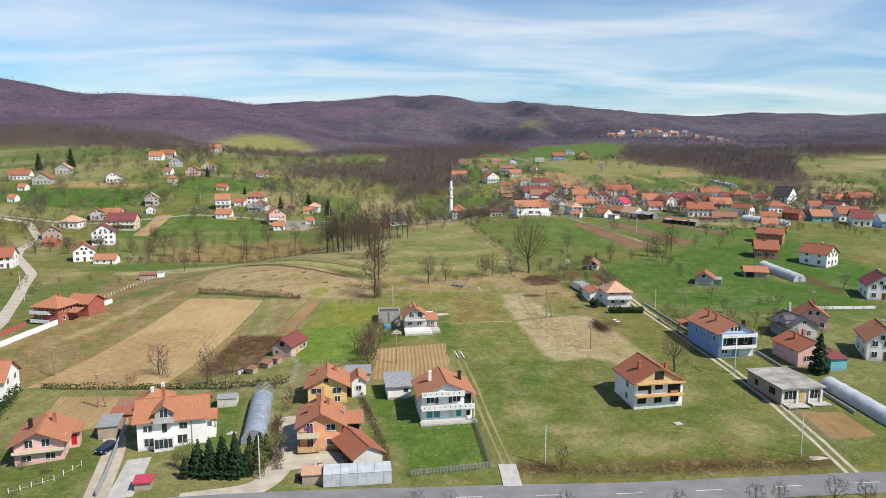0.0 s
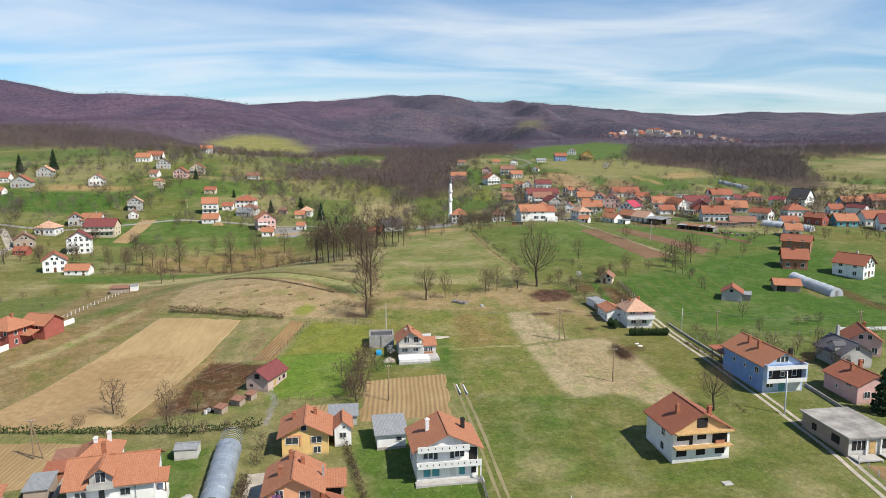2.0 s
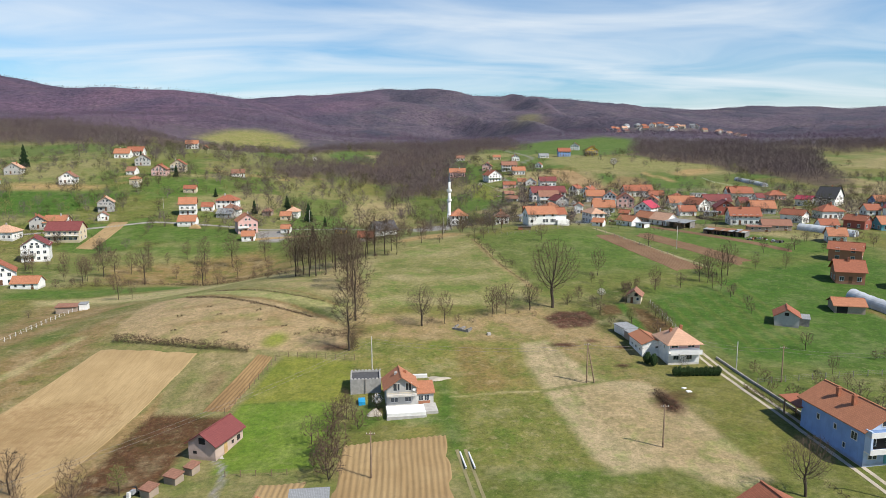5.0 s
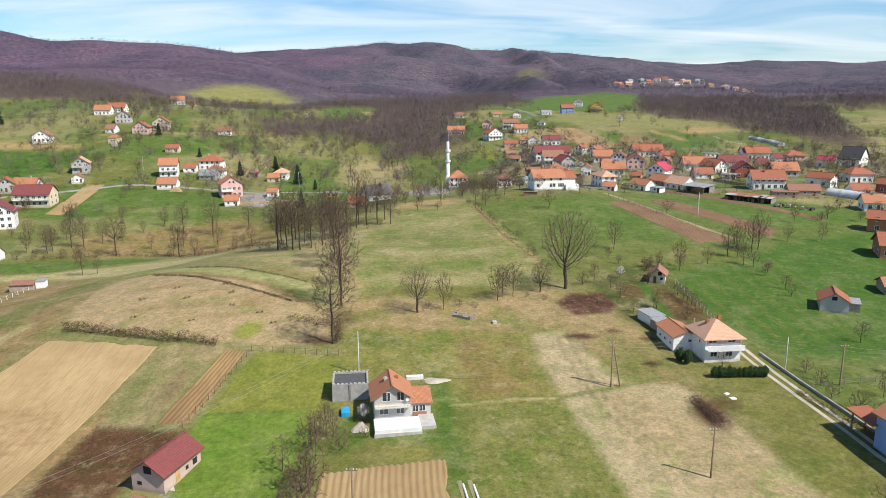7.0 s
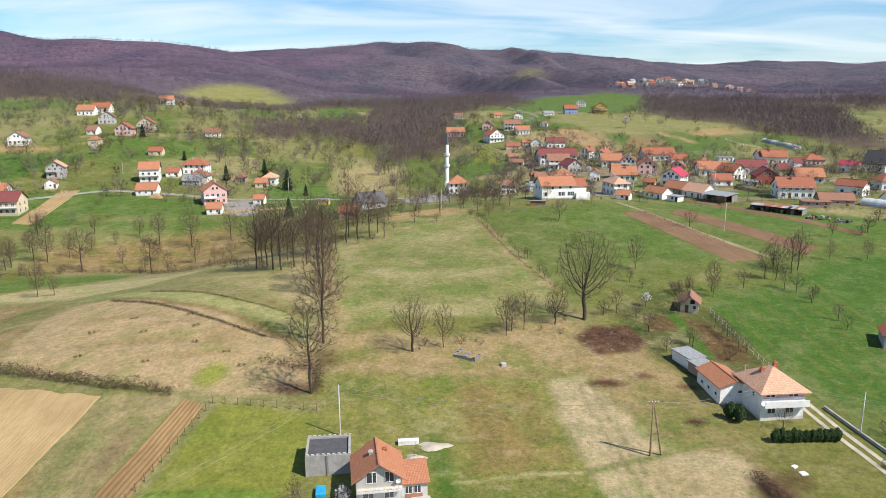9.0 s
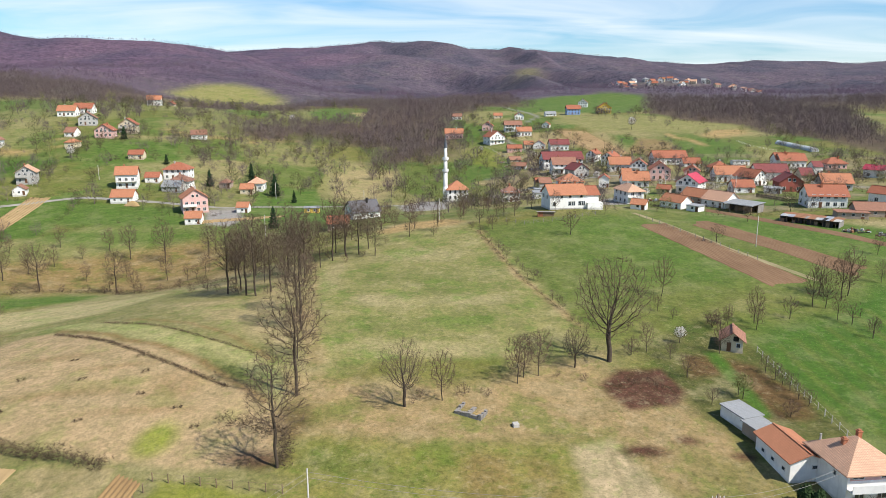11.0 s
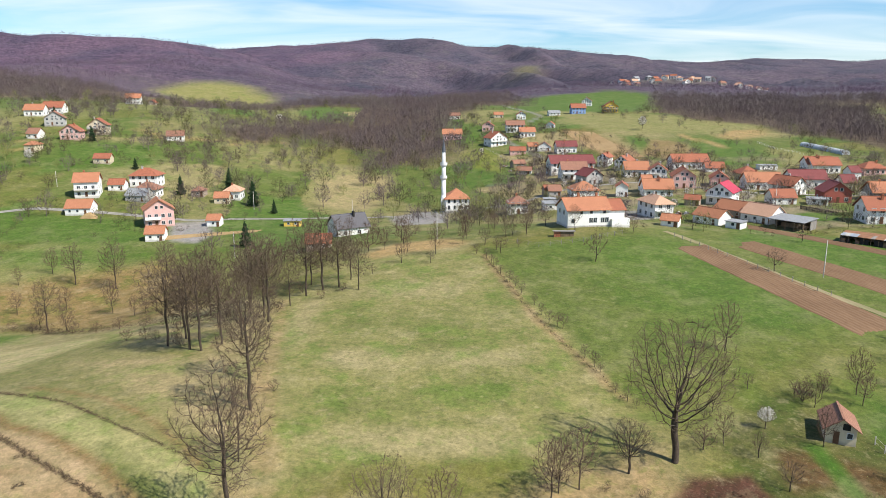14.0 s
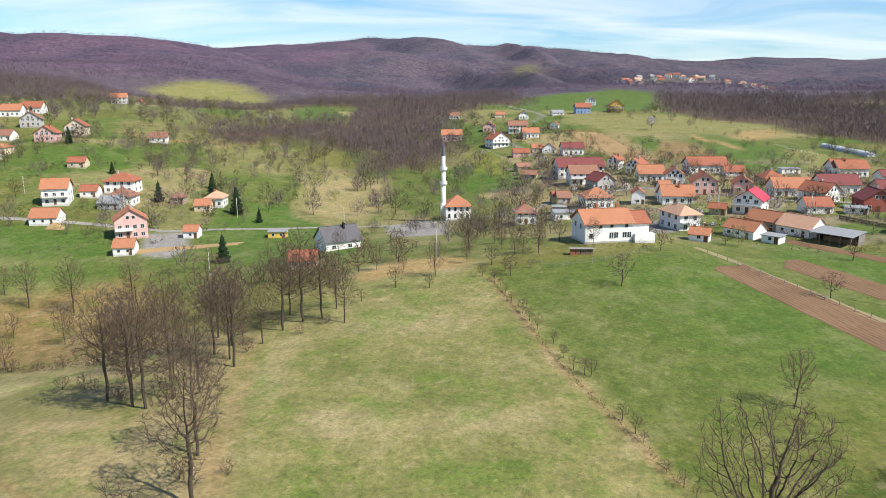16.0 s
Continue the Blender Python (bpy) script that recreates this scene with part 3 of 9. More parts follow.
lay("brook", [(-140, 352), (-110, 367), (-81, 380), (-62, 350), (-50, 318), (-70, 316), (-84, 322), (-102, 330), (-112, 322), (-130, 325)], 5, 0.9)
spot("lush", -118, 385, 26, 9, 0.8), spot("lush", -40, 380, 10, 14, 0.5)
# gardens behind the pale house
lay("garden", [(40, 224), (46, 216), (60, 214), (60, 246), (52, 260), (38, 248)], 1.5, 1.0)
for poly in ([(45, 245), (51, 245), (49, 237), (43, 236)], [(51.6, 244), (56, 241), (59, 229), (57, 223), (50, 223), (50, 230)]):
    lay("brush", poly, 1.0, 0.7, 0.8)
lay("fresh", [(49.4, 247), (52, 246), (51.3, 224), (48.7, 222)], 0.6, 0.3)
lay("burnt", [(27.6, 234), (31.4, 239.4), (39.6, 240), (41, 231.5), (38, 227.4), (35, 227), (30, 225.7)], 0.8, 0.9)
for cx, cy, rx, ry, deep in ((43.4, 184, 2.4, 4.5, 1.0), (29, 215, 2.8, 1.2, 1.0), (36, 217.6, 1.5, 1.0, 0.8), (42.4, 213.6, 1.6, 1.0, 0.9), (39.6, 202.5, 1.4, 0.9, 1.0), (47.5, 187, 2.0, 1.8, 0.6), (-23, 213.5, 4, 1.6, 0.8), (-20, 222, 2.5, 4, 0.6)):
    spot("burnt", cx, cy, rx, ry, deep)
bank = np.exp(-((Y - 110.2) / 2.6) ** 2) * ((X > 13) & (X < 66))
blend(bank * np.clip(0.2 + fnoise(X, Y, 8, 5), 0, 0.9), "brush", 0.9)
trail("concrete", [(-36.5, 167.8), (-34.5, 164.8), (-33.7, 160.7), (-33.3, 155.1), (-32.7, 150.5)], 0.3, 0.9)
trail("brush", [(125.9, 240.6), (127.8, 220.5)], 2.2, 0.8)
trail("earth", [(115.3, 240.9), (117.2, 231.8)], 1.0, 0.7)
# farther plots
for tone, poly in (
    ("earth", [(98, 673), (113, 661), (119, 600), (118, 544), (118, 515), (102, 540), (96, 632)]), ("earth", [(138, 617), (155, 590), (153, 553), (138, 528), (129, 570)]),
    ("bank", [(194, 628), (236, 662), (225, 628), (194, 603)]), ("hay", [(-57, 524), (-44, 549), (-18, 550), (-19, 510), (-25, 465), (-47, 473)]),
    ("bank", [(-176, 608), (-156, 591), (-138, 594), (-90, 624), (-90, 618), (-138, 588), (-156, 584), (-176, 600)]), ("bank", [(-272, 492), (-213, 507), (-216, 516), (-270, 516)]),
    ("lush", [(-194, 543), (-181, 563), (-149, 563), (-135, 518), (-162, 499), (-178, 486)]), ("lush", FARGREEN), ("lush", [(168, 630), (192, 598), (191, 558), (183, 524), (146, 509), (152, 568)]),
    ("lush", [(129, 638), (143, 623), (135, 529), (121, 529)]), ("lush", [(-150, 400), (-100, 395), (-90, 425), (-160, 436)]), ("fresh", [(-300, 440), (-210, 440), (-190, 500), (-290, 490)]),
    ("meadow", [(106, 722), (155, 748), (187, 748), (246, 683), (204, 633), (164, 643), (122, 653)]), ("pale", [(-192, 632), (-173, 654), (-146, 628), (-151, 602), (-169, 600)]),
    ("olive", [(-81, 627), (-54, 631), (-36, 590), (-41, 572), (-66, 576)]), ("pale", GLADE), ("meadow", HAMLET), ("meadow", BALD), ("pale", [(-60, 1320), (40, 1300), (70, 1420), (-40, 1440)]),
):
    lay(tone, poly, 4, 0.3)
for poly in ([(-95, 424), (-82, 428), (-75, 407), (-77, 395), (-87, 399)], [(-15, 446), (-4, 458), (8, 452), (7, 408), (-10, 410)], [(66, 401), (76, 398), (70, 376), (60, 370)]):
    lay("concrete", poly, 1.5, 0.2)
trail("bank", [(-173, 598), (-145, 595), (-124, 598), (-106, 588)], 1.6, 0.9)
trail("bank", [(-252, 620), (-220, 560), (-205, 520)], 1.5, 0.7)
lay("brownslope", [(120, 558), (128, 533), (146, 542), (146, 514), (156, 598), (144, 613)], 2, 0.3)
lay("bank", [(165, 627), (170, 633), (177, 575), (171.5, 568)], 1.0, 0.3)
lay("bank", [(189, 623), (212, 652), (232, 654), (209, 618), (190, 610)], 2, 0.4)
lay("paddock", [(24, 610), (37, 622), (48, 575), (40, 540), (26, 560)], 3, 0.3, 0.8)
lay("lush", [(50, 632), (62, 640), (72, 600), (66, 575), (54, 590)], 2, 0.4, 0.8)
lay("lush", [(118, 388), (150, 372), (150, 352), (112, 372)], 2, 0.3)
for way in ([(55, 636), (59.4, 610), (64, 591), (68.2, 571)], [(78.5, 903), (89, 828), (95, 752), (77.7, 712)], [(6.3, 445), (17, 444), (32.5, 445.5)], [(30, 504), (43, 502)],
            [(85.6, 516.5), (80.8, 493.6), (84.8, 479), (91.3, 464)], [(112.8, 410), (123.5, 425), (124, 432)], [(111, 396), (124, 393), (130, 391)]):
    trail("concrete", way, 1.9, 0.6)
VILLAGE = [(40, 372), (120, 350), (230, 345), (300, 420), (270, 520), (110, 545), (60, 600), (40, 500)]
blend(np.clip((fnoise(X, Y, 14, 95) - 0.47) * 7, 0, 0.85) * inside(WX, WY, VILLAGE, 12), "yard", 0.7)
wood_floor = wooded(X, Y)
blend(wood_floor * (Y < 1000), "wood", 0.3)
# far hills take the wood tone that carries painted haze
blend(wood_floor * (Y >= 1000), "hazed_hillwood", 0.2)
# middle and right hills take the bluer tone, haze painted stronger
blend(wood_floor * (Y >= 1000) * np.clip((X + 420 + (fnoise(X, Y, 300, 88) - 0.47) * 500) / 250, 0, 1), "hazed_greywood")
attr = ground.data.attributes.new("cover", "FLOAT_COLOR", "POINT")
attr.data.foreach_set("color", cover.astype(np.float32).ravel())


def ground_material():
    n = Nodes("meadow", 0.97)
    co = n.coord()
    a = n.add("ShaderNodeAttribute")
    a.attribute_name = "cover"
    col, rag = a.outputs["Color"], a.outputs["Alpha"]
    broad, mid = n.noise(0.11, 5, 0.65, co), n.noise(0.5, 6, 0.7, co, 0.3)
    fine, tuft = n.noise(3.0, 5, 0.75, co), n.noise(1.2, 6, 0.75, co, 0.5)
    strength = n.math("ADD", 0.22, n.math("MULTIPLY", rag, 0.9))
    green = n.mix(1.0, col, (0.66, 0.9, 0.55), "MULTIPLY")
    dry = n.mix(0.55, n.mix(1.0, col, (1.2, 1.08, 1.1), "MULTIPLY"), (0.34, 0.29, 0.175))
    col = n.mix(n.math("MULTIPLY", n.step(broad, 0.5, 0.66), strength), col, green)
    col = n.mix(n.math("MULTIPLY", n.step(broad, 0.5, 0.34), n.math("MULTIPLY", strength, 0.5)), col, dry)
    col = n.mix(n.math("MULTIPLY", n.step(mid, 0.52, 0.68), n.math("MULTIPLY", strength, 0.75)), col, green)
    col = n.mix(n.math("MULTIPLY", n.step(mid, 0.47, 0.32), n.math("MULTIPLY", strength, 0.6)), col, dry)
    col = n.mix(n.math("MULTIPLY", n.step(tuft, 0.52, 0.7), n.math("MULTIPLY", rag, 0.8)), col, n.mix(1.0, col, (0.42, 0.46, 0.38), "MULTIPLY"))
    col = n.mix(n.math("MULTIPLY", n.step(fine, 0.56, 0.74), n.math("MULTIPLY", rag, 0.5)), col, (0.4, 0.34, 0.2))
    blotch = n.noise(0.32, 4, 0.6, co, 0.4)
    col = n.mix(n.step(blotch, 0.32, 0.68), n.mix(1.0, col, (0.84, 0.87, 0.83), "MULTIPLY"), n.mix(1.0, col, (1.13, 1.11, 1.13), "MULTIPLY"))
    grain = n.noise(1.3, 9, 0.86, co, 0.3)
    col = n.mix(n.step(grain, 0.3, 0.72), n.mix(1.0, col, (0.56, 0.6, 0.55), "MULTIPLY"), n.mix(1.0, col, (1.34, 1.31, 1.29), "MULTIPLY"))
    n.bump(n.math("ADD", fine, n.math("MULTIPLY", tuft, 1.5)), 0.4, 0.12)
    return n.done(col)


def canopy_material():
    """Closed leafless beech wood, seen from far off; distance haze is painted into its tones."""
    n = Nodes("hazed_beech_canopy", 0.97)
    co = n.coord()
    a = n.add("ShaderNodeAttribute")
    a.attribute_name = "cover"
    vast, stand, crown_ = n.noise(0.006, 4, 0.6, co), n.noise(0.022, 5, 0.65, co, 0.4), n.noise(0.13, 4, 0.7, co)
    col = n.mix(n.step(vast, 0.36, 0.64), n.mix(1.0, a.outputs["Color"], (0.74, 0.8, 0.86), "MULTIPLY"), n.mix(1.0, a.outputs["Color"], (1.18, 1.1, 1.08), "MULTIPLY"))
    col = n.mix(n.math("MULTIPLY", n.step(stand, 0.5, 0.66), 0.7), col, n.mix(1.0, col, (1.25, 1.36, 1.1), "MULTIPLY"))
    col = n.mix(n.math("MULTIPLY", n.step(stand, 0.46, 0.3), 0.7), col, n.mix(1.0, col, (0.55, 0.6, 0.6), "MULTIPLY"))
    col = n.mix(n.step(crown_, 0.3, 0.7), n.mix(1.0, col, (0.6, 0.62, 0.66), "MULTIPLY"), n.mix(1.0, col, (1.34, 1.32, 1.3), "MULTIPLY"))
    n.bump(n.math("ADD", crown_, n.math("MULTIPLY", stand, 1.5)), 0.8, 6.0)
    return n.done(col)


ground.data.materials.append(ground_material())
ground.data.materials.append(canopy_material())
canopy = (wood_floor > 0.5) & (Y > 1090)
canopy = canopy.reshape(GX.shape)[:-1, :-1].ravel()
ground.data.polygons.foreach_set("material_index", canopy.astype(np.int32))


# ---- builders ----
class Mesh:
    """Collects corners and faces of one mesh."""

    def __init__(self):
        self.v, self.f, self.uv = [], [], {}

    def face(self, *pts, uv=None):
        i = len(self.v)
        self.v += [tuple(p) for p in pts]
        if uv:
            self.uv[len(self.f)] = uv
        self.f.append(tuple(range(i, i + len(pts))))
        return self

    def box(self, x0, x1, y0, y1, z0, z1):
        p = [(x, y, z) for z in (z0, z1) for y in (y0, y1) for x in (x0, x1)]
        i = len(self.v)
        self.v += p
        for q in ((0, 2, 3, 1), (4, 5, 7, 6), (0, 1, 5, 4), (1, 3, 7, 5), (3, 2, 6, 7), (2, 0, 4, 6)):
            self.f.append(tuple(i + k for k in q))
        return self

    def tube(self, p0, p1, r0, r1, n=6, cap=False):
        a, b = Vector(p0), Vector(p1)
        d = (b - a).normalized()
        u = d.orthogonal().normalized()
        w = d.cross(u)
        i = len(self.v)
        tip = r1 < 1e-4
        for k in range(n):
            t = 2 * math.pi * k / n
            self.v.append(tuple(a + (u * math.cos(t) + w * math.sin(t)) * r0))
        if tip:
            self.v.append(tuple(b))
            for k in range(n):
                self.f.append((i + k, i + (k + 1) % n, i + n))
        else:
            for k in range(n):
                t = 2 * math.pi * k / n
                self.v.append(tuple(b + (u * math.cos(t) + w * math.sin(t)) * r1))
            for k in range(n):
                self.f.append((i + k, i + (k + 1) % n, i + n + (k + 1) % n, i + n + k))
            if cap:
                self.f.append(tuple(i + n + k for k in range(n)))
        return self

    def bent(self, pts, r, n=4):
        """One connected tube along a bent line."""
        P = [Vector(p) for p in pts]
        i0 = len(self.v)
        for j, p in enumerate(P):
            d = (P[min(j + 1, len(P) - 1)] - P[max(j - 1, 0)]).normalized()
            u = d.cross(Vector((0.31, 0.2, 0.93))).normalized()
            w = d.cross(u)
            for k in range(n):
                t = 2 * math.pi * k / n
                self.v.append(tuple(p + (u * math.cos(t) + w * math.sin(t)) * r))
        for j in range(len(P) - 1):
            for k in range(n):
                a, b = i0 + j * n, i0 + (j + 1) * n
                self.f.append((a + k, a + (k + 1) % n, b + (k + 1) % n, b + k))
        return self

    def slab(self, a, b, c, d, thick, u, v):
        """A roof slope: eave a-b, ridge d-c, with thickness below, and tile coordinates in metres."""
        A, B, C, D = (Vector(p) for p in (a, b, c, d))
        dn = Vector((0, 0, -thick))
        ua, ub = 0.0, (B - A).length
        ud = (D - A).dot((B - A).normalized())
        uc = (C - A).dot((B - A).normalized())
        h = ((D - A) - (B - A).normalized() * ud).length
        self.face(A, B, C, D, uv=[(ua + u, v), (ub + u, v), (uc + u, v + h), (ud + u, v + h)])
        self.face(D + dn, C + dn, B + dn, A + dn)
        for p, q in ((A, B), (B, C), (C, D), (D, A)):
            if (p - q).length > 1e-3:
                self.face(p, p + dn, q + dn, q)
        return self

    def data(self, name, mat, soft=False):
        me = bpy.data.meshes.new(name)
        me.from_pydata(self.v, [], self.f)
        if self.uv:
            layer = me.uv_layers.new(name="tiles")
            for k, uv in self.uv.items():
                for li, c in zip(me.polygons[k].loop_indices, uv):
                    layer.data[li].uv = c
        me.materials.append(mat)
        if soft:
            smooth(me)
        me.update()
        return me


def part(name, mb, mat, parent, label="", at=None, soft=False):
    me = mb if isinstance(mb, bpy.types.Mesh) else mb.data(name, mat, soft)
    ob = new(name, me)
    ob.parent = parent
    if at is not None:
        ob.matrix_local = at
    if label:
        ob["label"] = label
    return ob


SITES = []


def thing(name, label, category, x, y, z=None, yaw=0.0, group="", scale=1.0):
    if name in ("house", "shed", "barn", "garage", "cabin", "mosque", "school"):
        SITES.append((x, y))
    ob = new(name)
    ob.empty_display_size = 0.5
    ob.matrix_world = pose(x, y, zed(x, y) if z is None else z, 0, 0, yaw) @ Matrix.Scale(scale, 4)
    return tagged(ob, label, category, group)


WINDOWS = {}


def window_meshes(w, h):
    key = (round(w, 2), round(h, 2))
    if key not in WINDOWS:
        f, t = Mesh(), 0.09
        f.box(-w / 2 - t, w / 2 + t, -0.07, 0.05, -t, 0).box(-w / 2 - t, w / 2 + t, -0.06, 0.05, h, h + t)
        f.box(-w / 2 - t, -w / 2, -0.06, 0.05, 0, h).box(w / 2, w / 2 + t, -0.06, 0.05, 0, h)
        if w > 0.9:
            f.box(-0.04, 0.04, -0.045, 0.05, 0, h)
        g = Mesh().box(-w / 2, w / 2, -0.02, 0.04, 0, h)
        WINDOWS[key] = f.data("window", M_FRAME), g.data("pane", M_GLASS)
    return WINDOWS[key]


def window(parent, x, y, z, turn=0.0, w=1.1, h=1.25, name="window"):
    """A window whose face looks along -y before the turn."""
    frame_me, pane_me = window_meshes(w, h)
    ob = part(name, frame_me, None, parent, at=pose(x, y, z, 0, 0, turn))
    part("pane", pane_me, None, ob)
    return ob


def facade(parent, length, turn, off, storeys, first=0.9, step=2.6, skip=(), w=1.1, h=1.25, n=None, mid=(0, 0)):
    """Rows of windows on one side of a house."""
    n = n or max(1, int(round(length / 3.0)))
    r = Matrix.Rotation(radians(turn), 3, "Z")
    for s in range(int(storeys)):
        for k in range(n):
            if (s, k) in skip:
                continue
            p = r @ Vector(((k + 0.5) / n * (length - 0.8) - (length - 0.8) / 2, -off - 0.01, 0))
            window(parent, p.x + mid[0], p.y + mid[1], first + s * step, turn, w, h)


def roof_mesh(kind, w, d, eave, rise, over=0.6, thick=0.16, mid=(0, 0)):
    m = Mesh()
    x0, x1, y0, y1 = mid[0] - w / 2 - over, mid[0] + w / 2 + over, mid[1] - d / 2 - over, mid[1] + d / 2 + over
    cx, cy = mid
    top = eave + rise
    if kind == "x":
        drop = rise * over / (d / 2)
        e = eave - drop
        m.slab((x0, y0, e), (x1, y0, e), (x1, cy, top), (x0, cy, top), thick, 0, 0)
        m.slab((x1, y1, e), (x0, y1, e), (x0, cy, top), (x1, cy, top), thick, 3, 1)
        m.box(x0, x1, cy - 0.14, cy + 0.14, top - 0.1, top + 0.07)
    elif kind == "y":
        drop = rise * over / (w / 2)
        e = eave - drop
        m.slab((x0, y1, e), (x0, y0, e), (cx, y0, top), (cx, y1, top), thick, 0, 0)
        m.slab((x1, y0, e), (x1, y1, e), (cx, y1, top), (cx, y0, top), thick, 3, 1)
        m.box(cx - 0.14, cx + 0.14, y0, y1, top - 0.1, top + 0.07)
    elif kind == "h":
        k = min(w, d) / 2
        drop = rise * over / k
        e = eave - drop
        a, b = (x0, y0, e), (x1, y0, e)
        c, q = (x1, y1, e), (x0, y1, e)
        if w >= d:
            r0, r1 = (mid[0] - w / 2 + k, cy, top), (mid[0] + w / 2 - k + 0.02, cy, top)
            m.slab(a, b, r1, r0, thick, 0, 0).slab(c, q, r0, r1, thick, 3, 1).slab(b, c, r1, r1, thick, 1, 2).slab(q, a, r0, r0, thick, 2, 0)
        else:
            r0, r1 = (cx, mid[1] - d / 2 + k, top), (cx, mid[1] + d / 2 - k + 0.02, top)
            m.slab(b, c, r1, r0, thick, 0, 0).slab(q, a, r0, r1, thick, 3, 1).slab(a, b, r0, r0, thick, 1, 2).slab(c, q, r1, r1, thick, 2, 0)
    else:
        m.slab((x0, y0, eave), (x1, y0, eave), (x1, y1, eave + rise), (x0, y1, eave + rise), thick, 0, 0)
    return m


def shell(kind, w, d, eave, rise, deep=2.0, mid=(0, 0)):
    """Outer walls with their gables, up to the underside of the roof."""
    m = Mesh()
    x0, x1, y0, y1 = mid[0] - w / 2, mid[0] + w / 2, mid[1] - d / 2, mid[1] + d / 2
    t = eave - 0.1
    m.box(x0, x1, y0, y1, -deep, t)
    if kind in "xy":
        r = rise * 0.97
        if kind == "x":
            tri = [[(x, y0, t), (x, mid[1], t + r), (x, y1, t)] for x in (x0, x1)]
        else:
            tri = [[(x0, y, t), (mid[0], y, t + r), (x1, y, t)] for y in (y0, y1)]
        (a, b, c), (p, q, s) = tri
        m.face(a, b, c).face(p, s, q).face(a, p, q, b).face(b, q, s, c).face(a, c, s, p)
    return m


def railing(parent, x0, x1, y0, y1, z, mat, name="balcony", posts=0.35, top=0.95, solid=False, label=""):
    m = Mesh().box(x0, x1, y0, y1, z - 0.16, z)
    if solid:
        m.box(x0, x1, y0, y0 + 0.12, z, z + top).box(x0, x0 + 0.12, y0 + 0.12, y1, z, z + top).box(x1 - 0.12, x1, y0 + 0.12, y1, z, z + top)
    else:
        m.box(x0, x1, y0, y0 + 0.07, z + top - 0.08, z + top)
        for k in range(max(2, int((x1 - x0) / posts)) + 1):
            x = x0 + (x1 - x0 - 0.06) * k / max(2, int((x1 - x0) / posts))
            m.box(x, x + 0.06, y0, y0 + 0.06, z, z + top - 0.08)
        for x in (x0, x1 - 0.07):
            m.box(x, x + 0.07, y0 + 0.07, y1, z + top - 0.08, z + top)
    return part(name, m, mat, parent, label)


def chimney(roof, x, y, z0, z1, mat=None):
    m = Mesh().box(x - 0.3, x + 0.3, y - 0.3, y + 0.3, z0, z1).box(x - 0.38, x + 0.38, y - 0.38, y + 0.38, z1, z1 + 0.12).box(x - 0.2, x + 0.2, y - 0.2, y + 0.2, z1 + 0.12, z1 + 0.3)
    return part("chimney", m, mat or M_BRICKRED, roof)


COLOUR = {"white": "white", "cream": "cream", "tan": "bare block", "grey": "grey", "pink": "pink", "yellow": "yellow", "brick": "red brick", "blue": "blue", "teal": "teal", "red": "red", "salmon": "salmon", "ochre": "ochre"}
TILE = {"orange": "bright orange tile", "red": "red tile", "brown": "weathered brown tile", "maroon": "maroon tile", "crimson": "crimson sheet", "tan": "sun-bleached tile", "slate": "grey sheet", "black": "black tile", "grey": "dark grey"}
SHAPE = {"x": "pitched", "y": "gabled", "h": "hipped", "f": "flat"}
village_rng = random.Random(5)


def house(x, y, yaw, w, d, st, kind, wall, rc, spot="in village"):
    """A village house: walls, roof with chimney, windows, door and, where tall, a balcony."""
    small = st < 1.1 or w < 5.2
    eave = max(2.1, st * 2.6 + 0.1)
    span = d if kind == "x" else w if kind == "y" else min(w, d)
    rise = {"x": 0.7, "y": 0.68, "h": 0.62, "f": 0.06}[kind] * span / 2
    word = "shed" if small else "house"
    what = f"{COLOUR[wall]} {word} with {TILE[rc]} {SHAPE[kind]} roof {spot}"
    ob = thing(word, what, word, x, y, zed(x, y) - 0.1, yaw)
    part("wall", shell(kind, w, d, eave, rise), WALL[wall], ob)
    roof = part("roof", roof_mesh(kind, w, d, eave, rise, 0.35 if small else 0.6), ROOF[rc], ob)
    rng = village_rng
    if kind != "f" and not small:
        cx, cy = rng.uniform(-0.2, 0.2) * w, rng.uniform(-0.15, 0.2) * d
        chimney(roof, cx, cy, eave, eave + rise + 0.5, M_BRICKRED if rng.random() < 0.6 else M_CONC)
    storeys = max(1, int(st + 0.3))
    if small:
        facade(ob, w, 0, d / 2, 1, 1.0, n=max(1, int(w / 3)), w=0.8, h=0.8)
        part("door", Mesh().box(w * 0.25, w * 0.25 + 0.95, -d / 2 - 0.05, -d / 2 + 0.05, 0, 1.95), M_DOOR, ob)
    else:
        bal = st >= 1.8 and rng.random() < 0.75
        facade(ob, w, 0, d / 2, storeys, 0.8, 2.6, n=max(2, int(round(w / 2.7))), skip=((0, 1),))
        for turn in (-90, 90):
            facade(ob, d, turn, w / 2, storeys, 0.8, 2.6, n=max(2, int(d / 3.4)))
        n = max(2, int(round(w / 2.7)))
        dx = 1.5 / n * (w - 0.8) - (w - 0.8) / 2
        part("door", Mesh().box(dx - 0.5, dx + 0.5, -d / 2 - 0.06, -d / 2 + 0.05, 0.15, 2.2), M_DOOR, ob)
        if kind == "y" and rise > 1.6:
            for s in (-0.9, 0.9):
                window(ob, s, -d / 2 - 0.01, eave + 0.05, 0, 0.9, 1.0)
        if bal:
            b0, b1 = (-w / 2, w / 2) if rng.random() < 0.5 else (-w / 2, 0.4)
            railing(ob, b0, b1, -d / 2 - 1.2, -d / 2, 2.95, M_CONC if rng.random() < 0.5 else M_WHITE, solid=rng.random() < 0.4)
    return ob


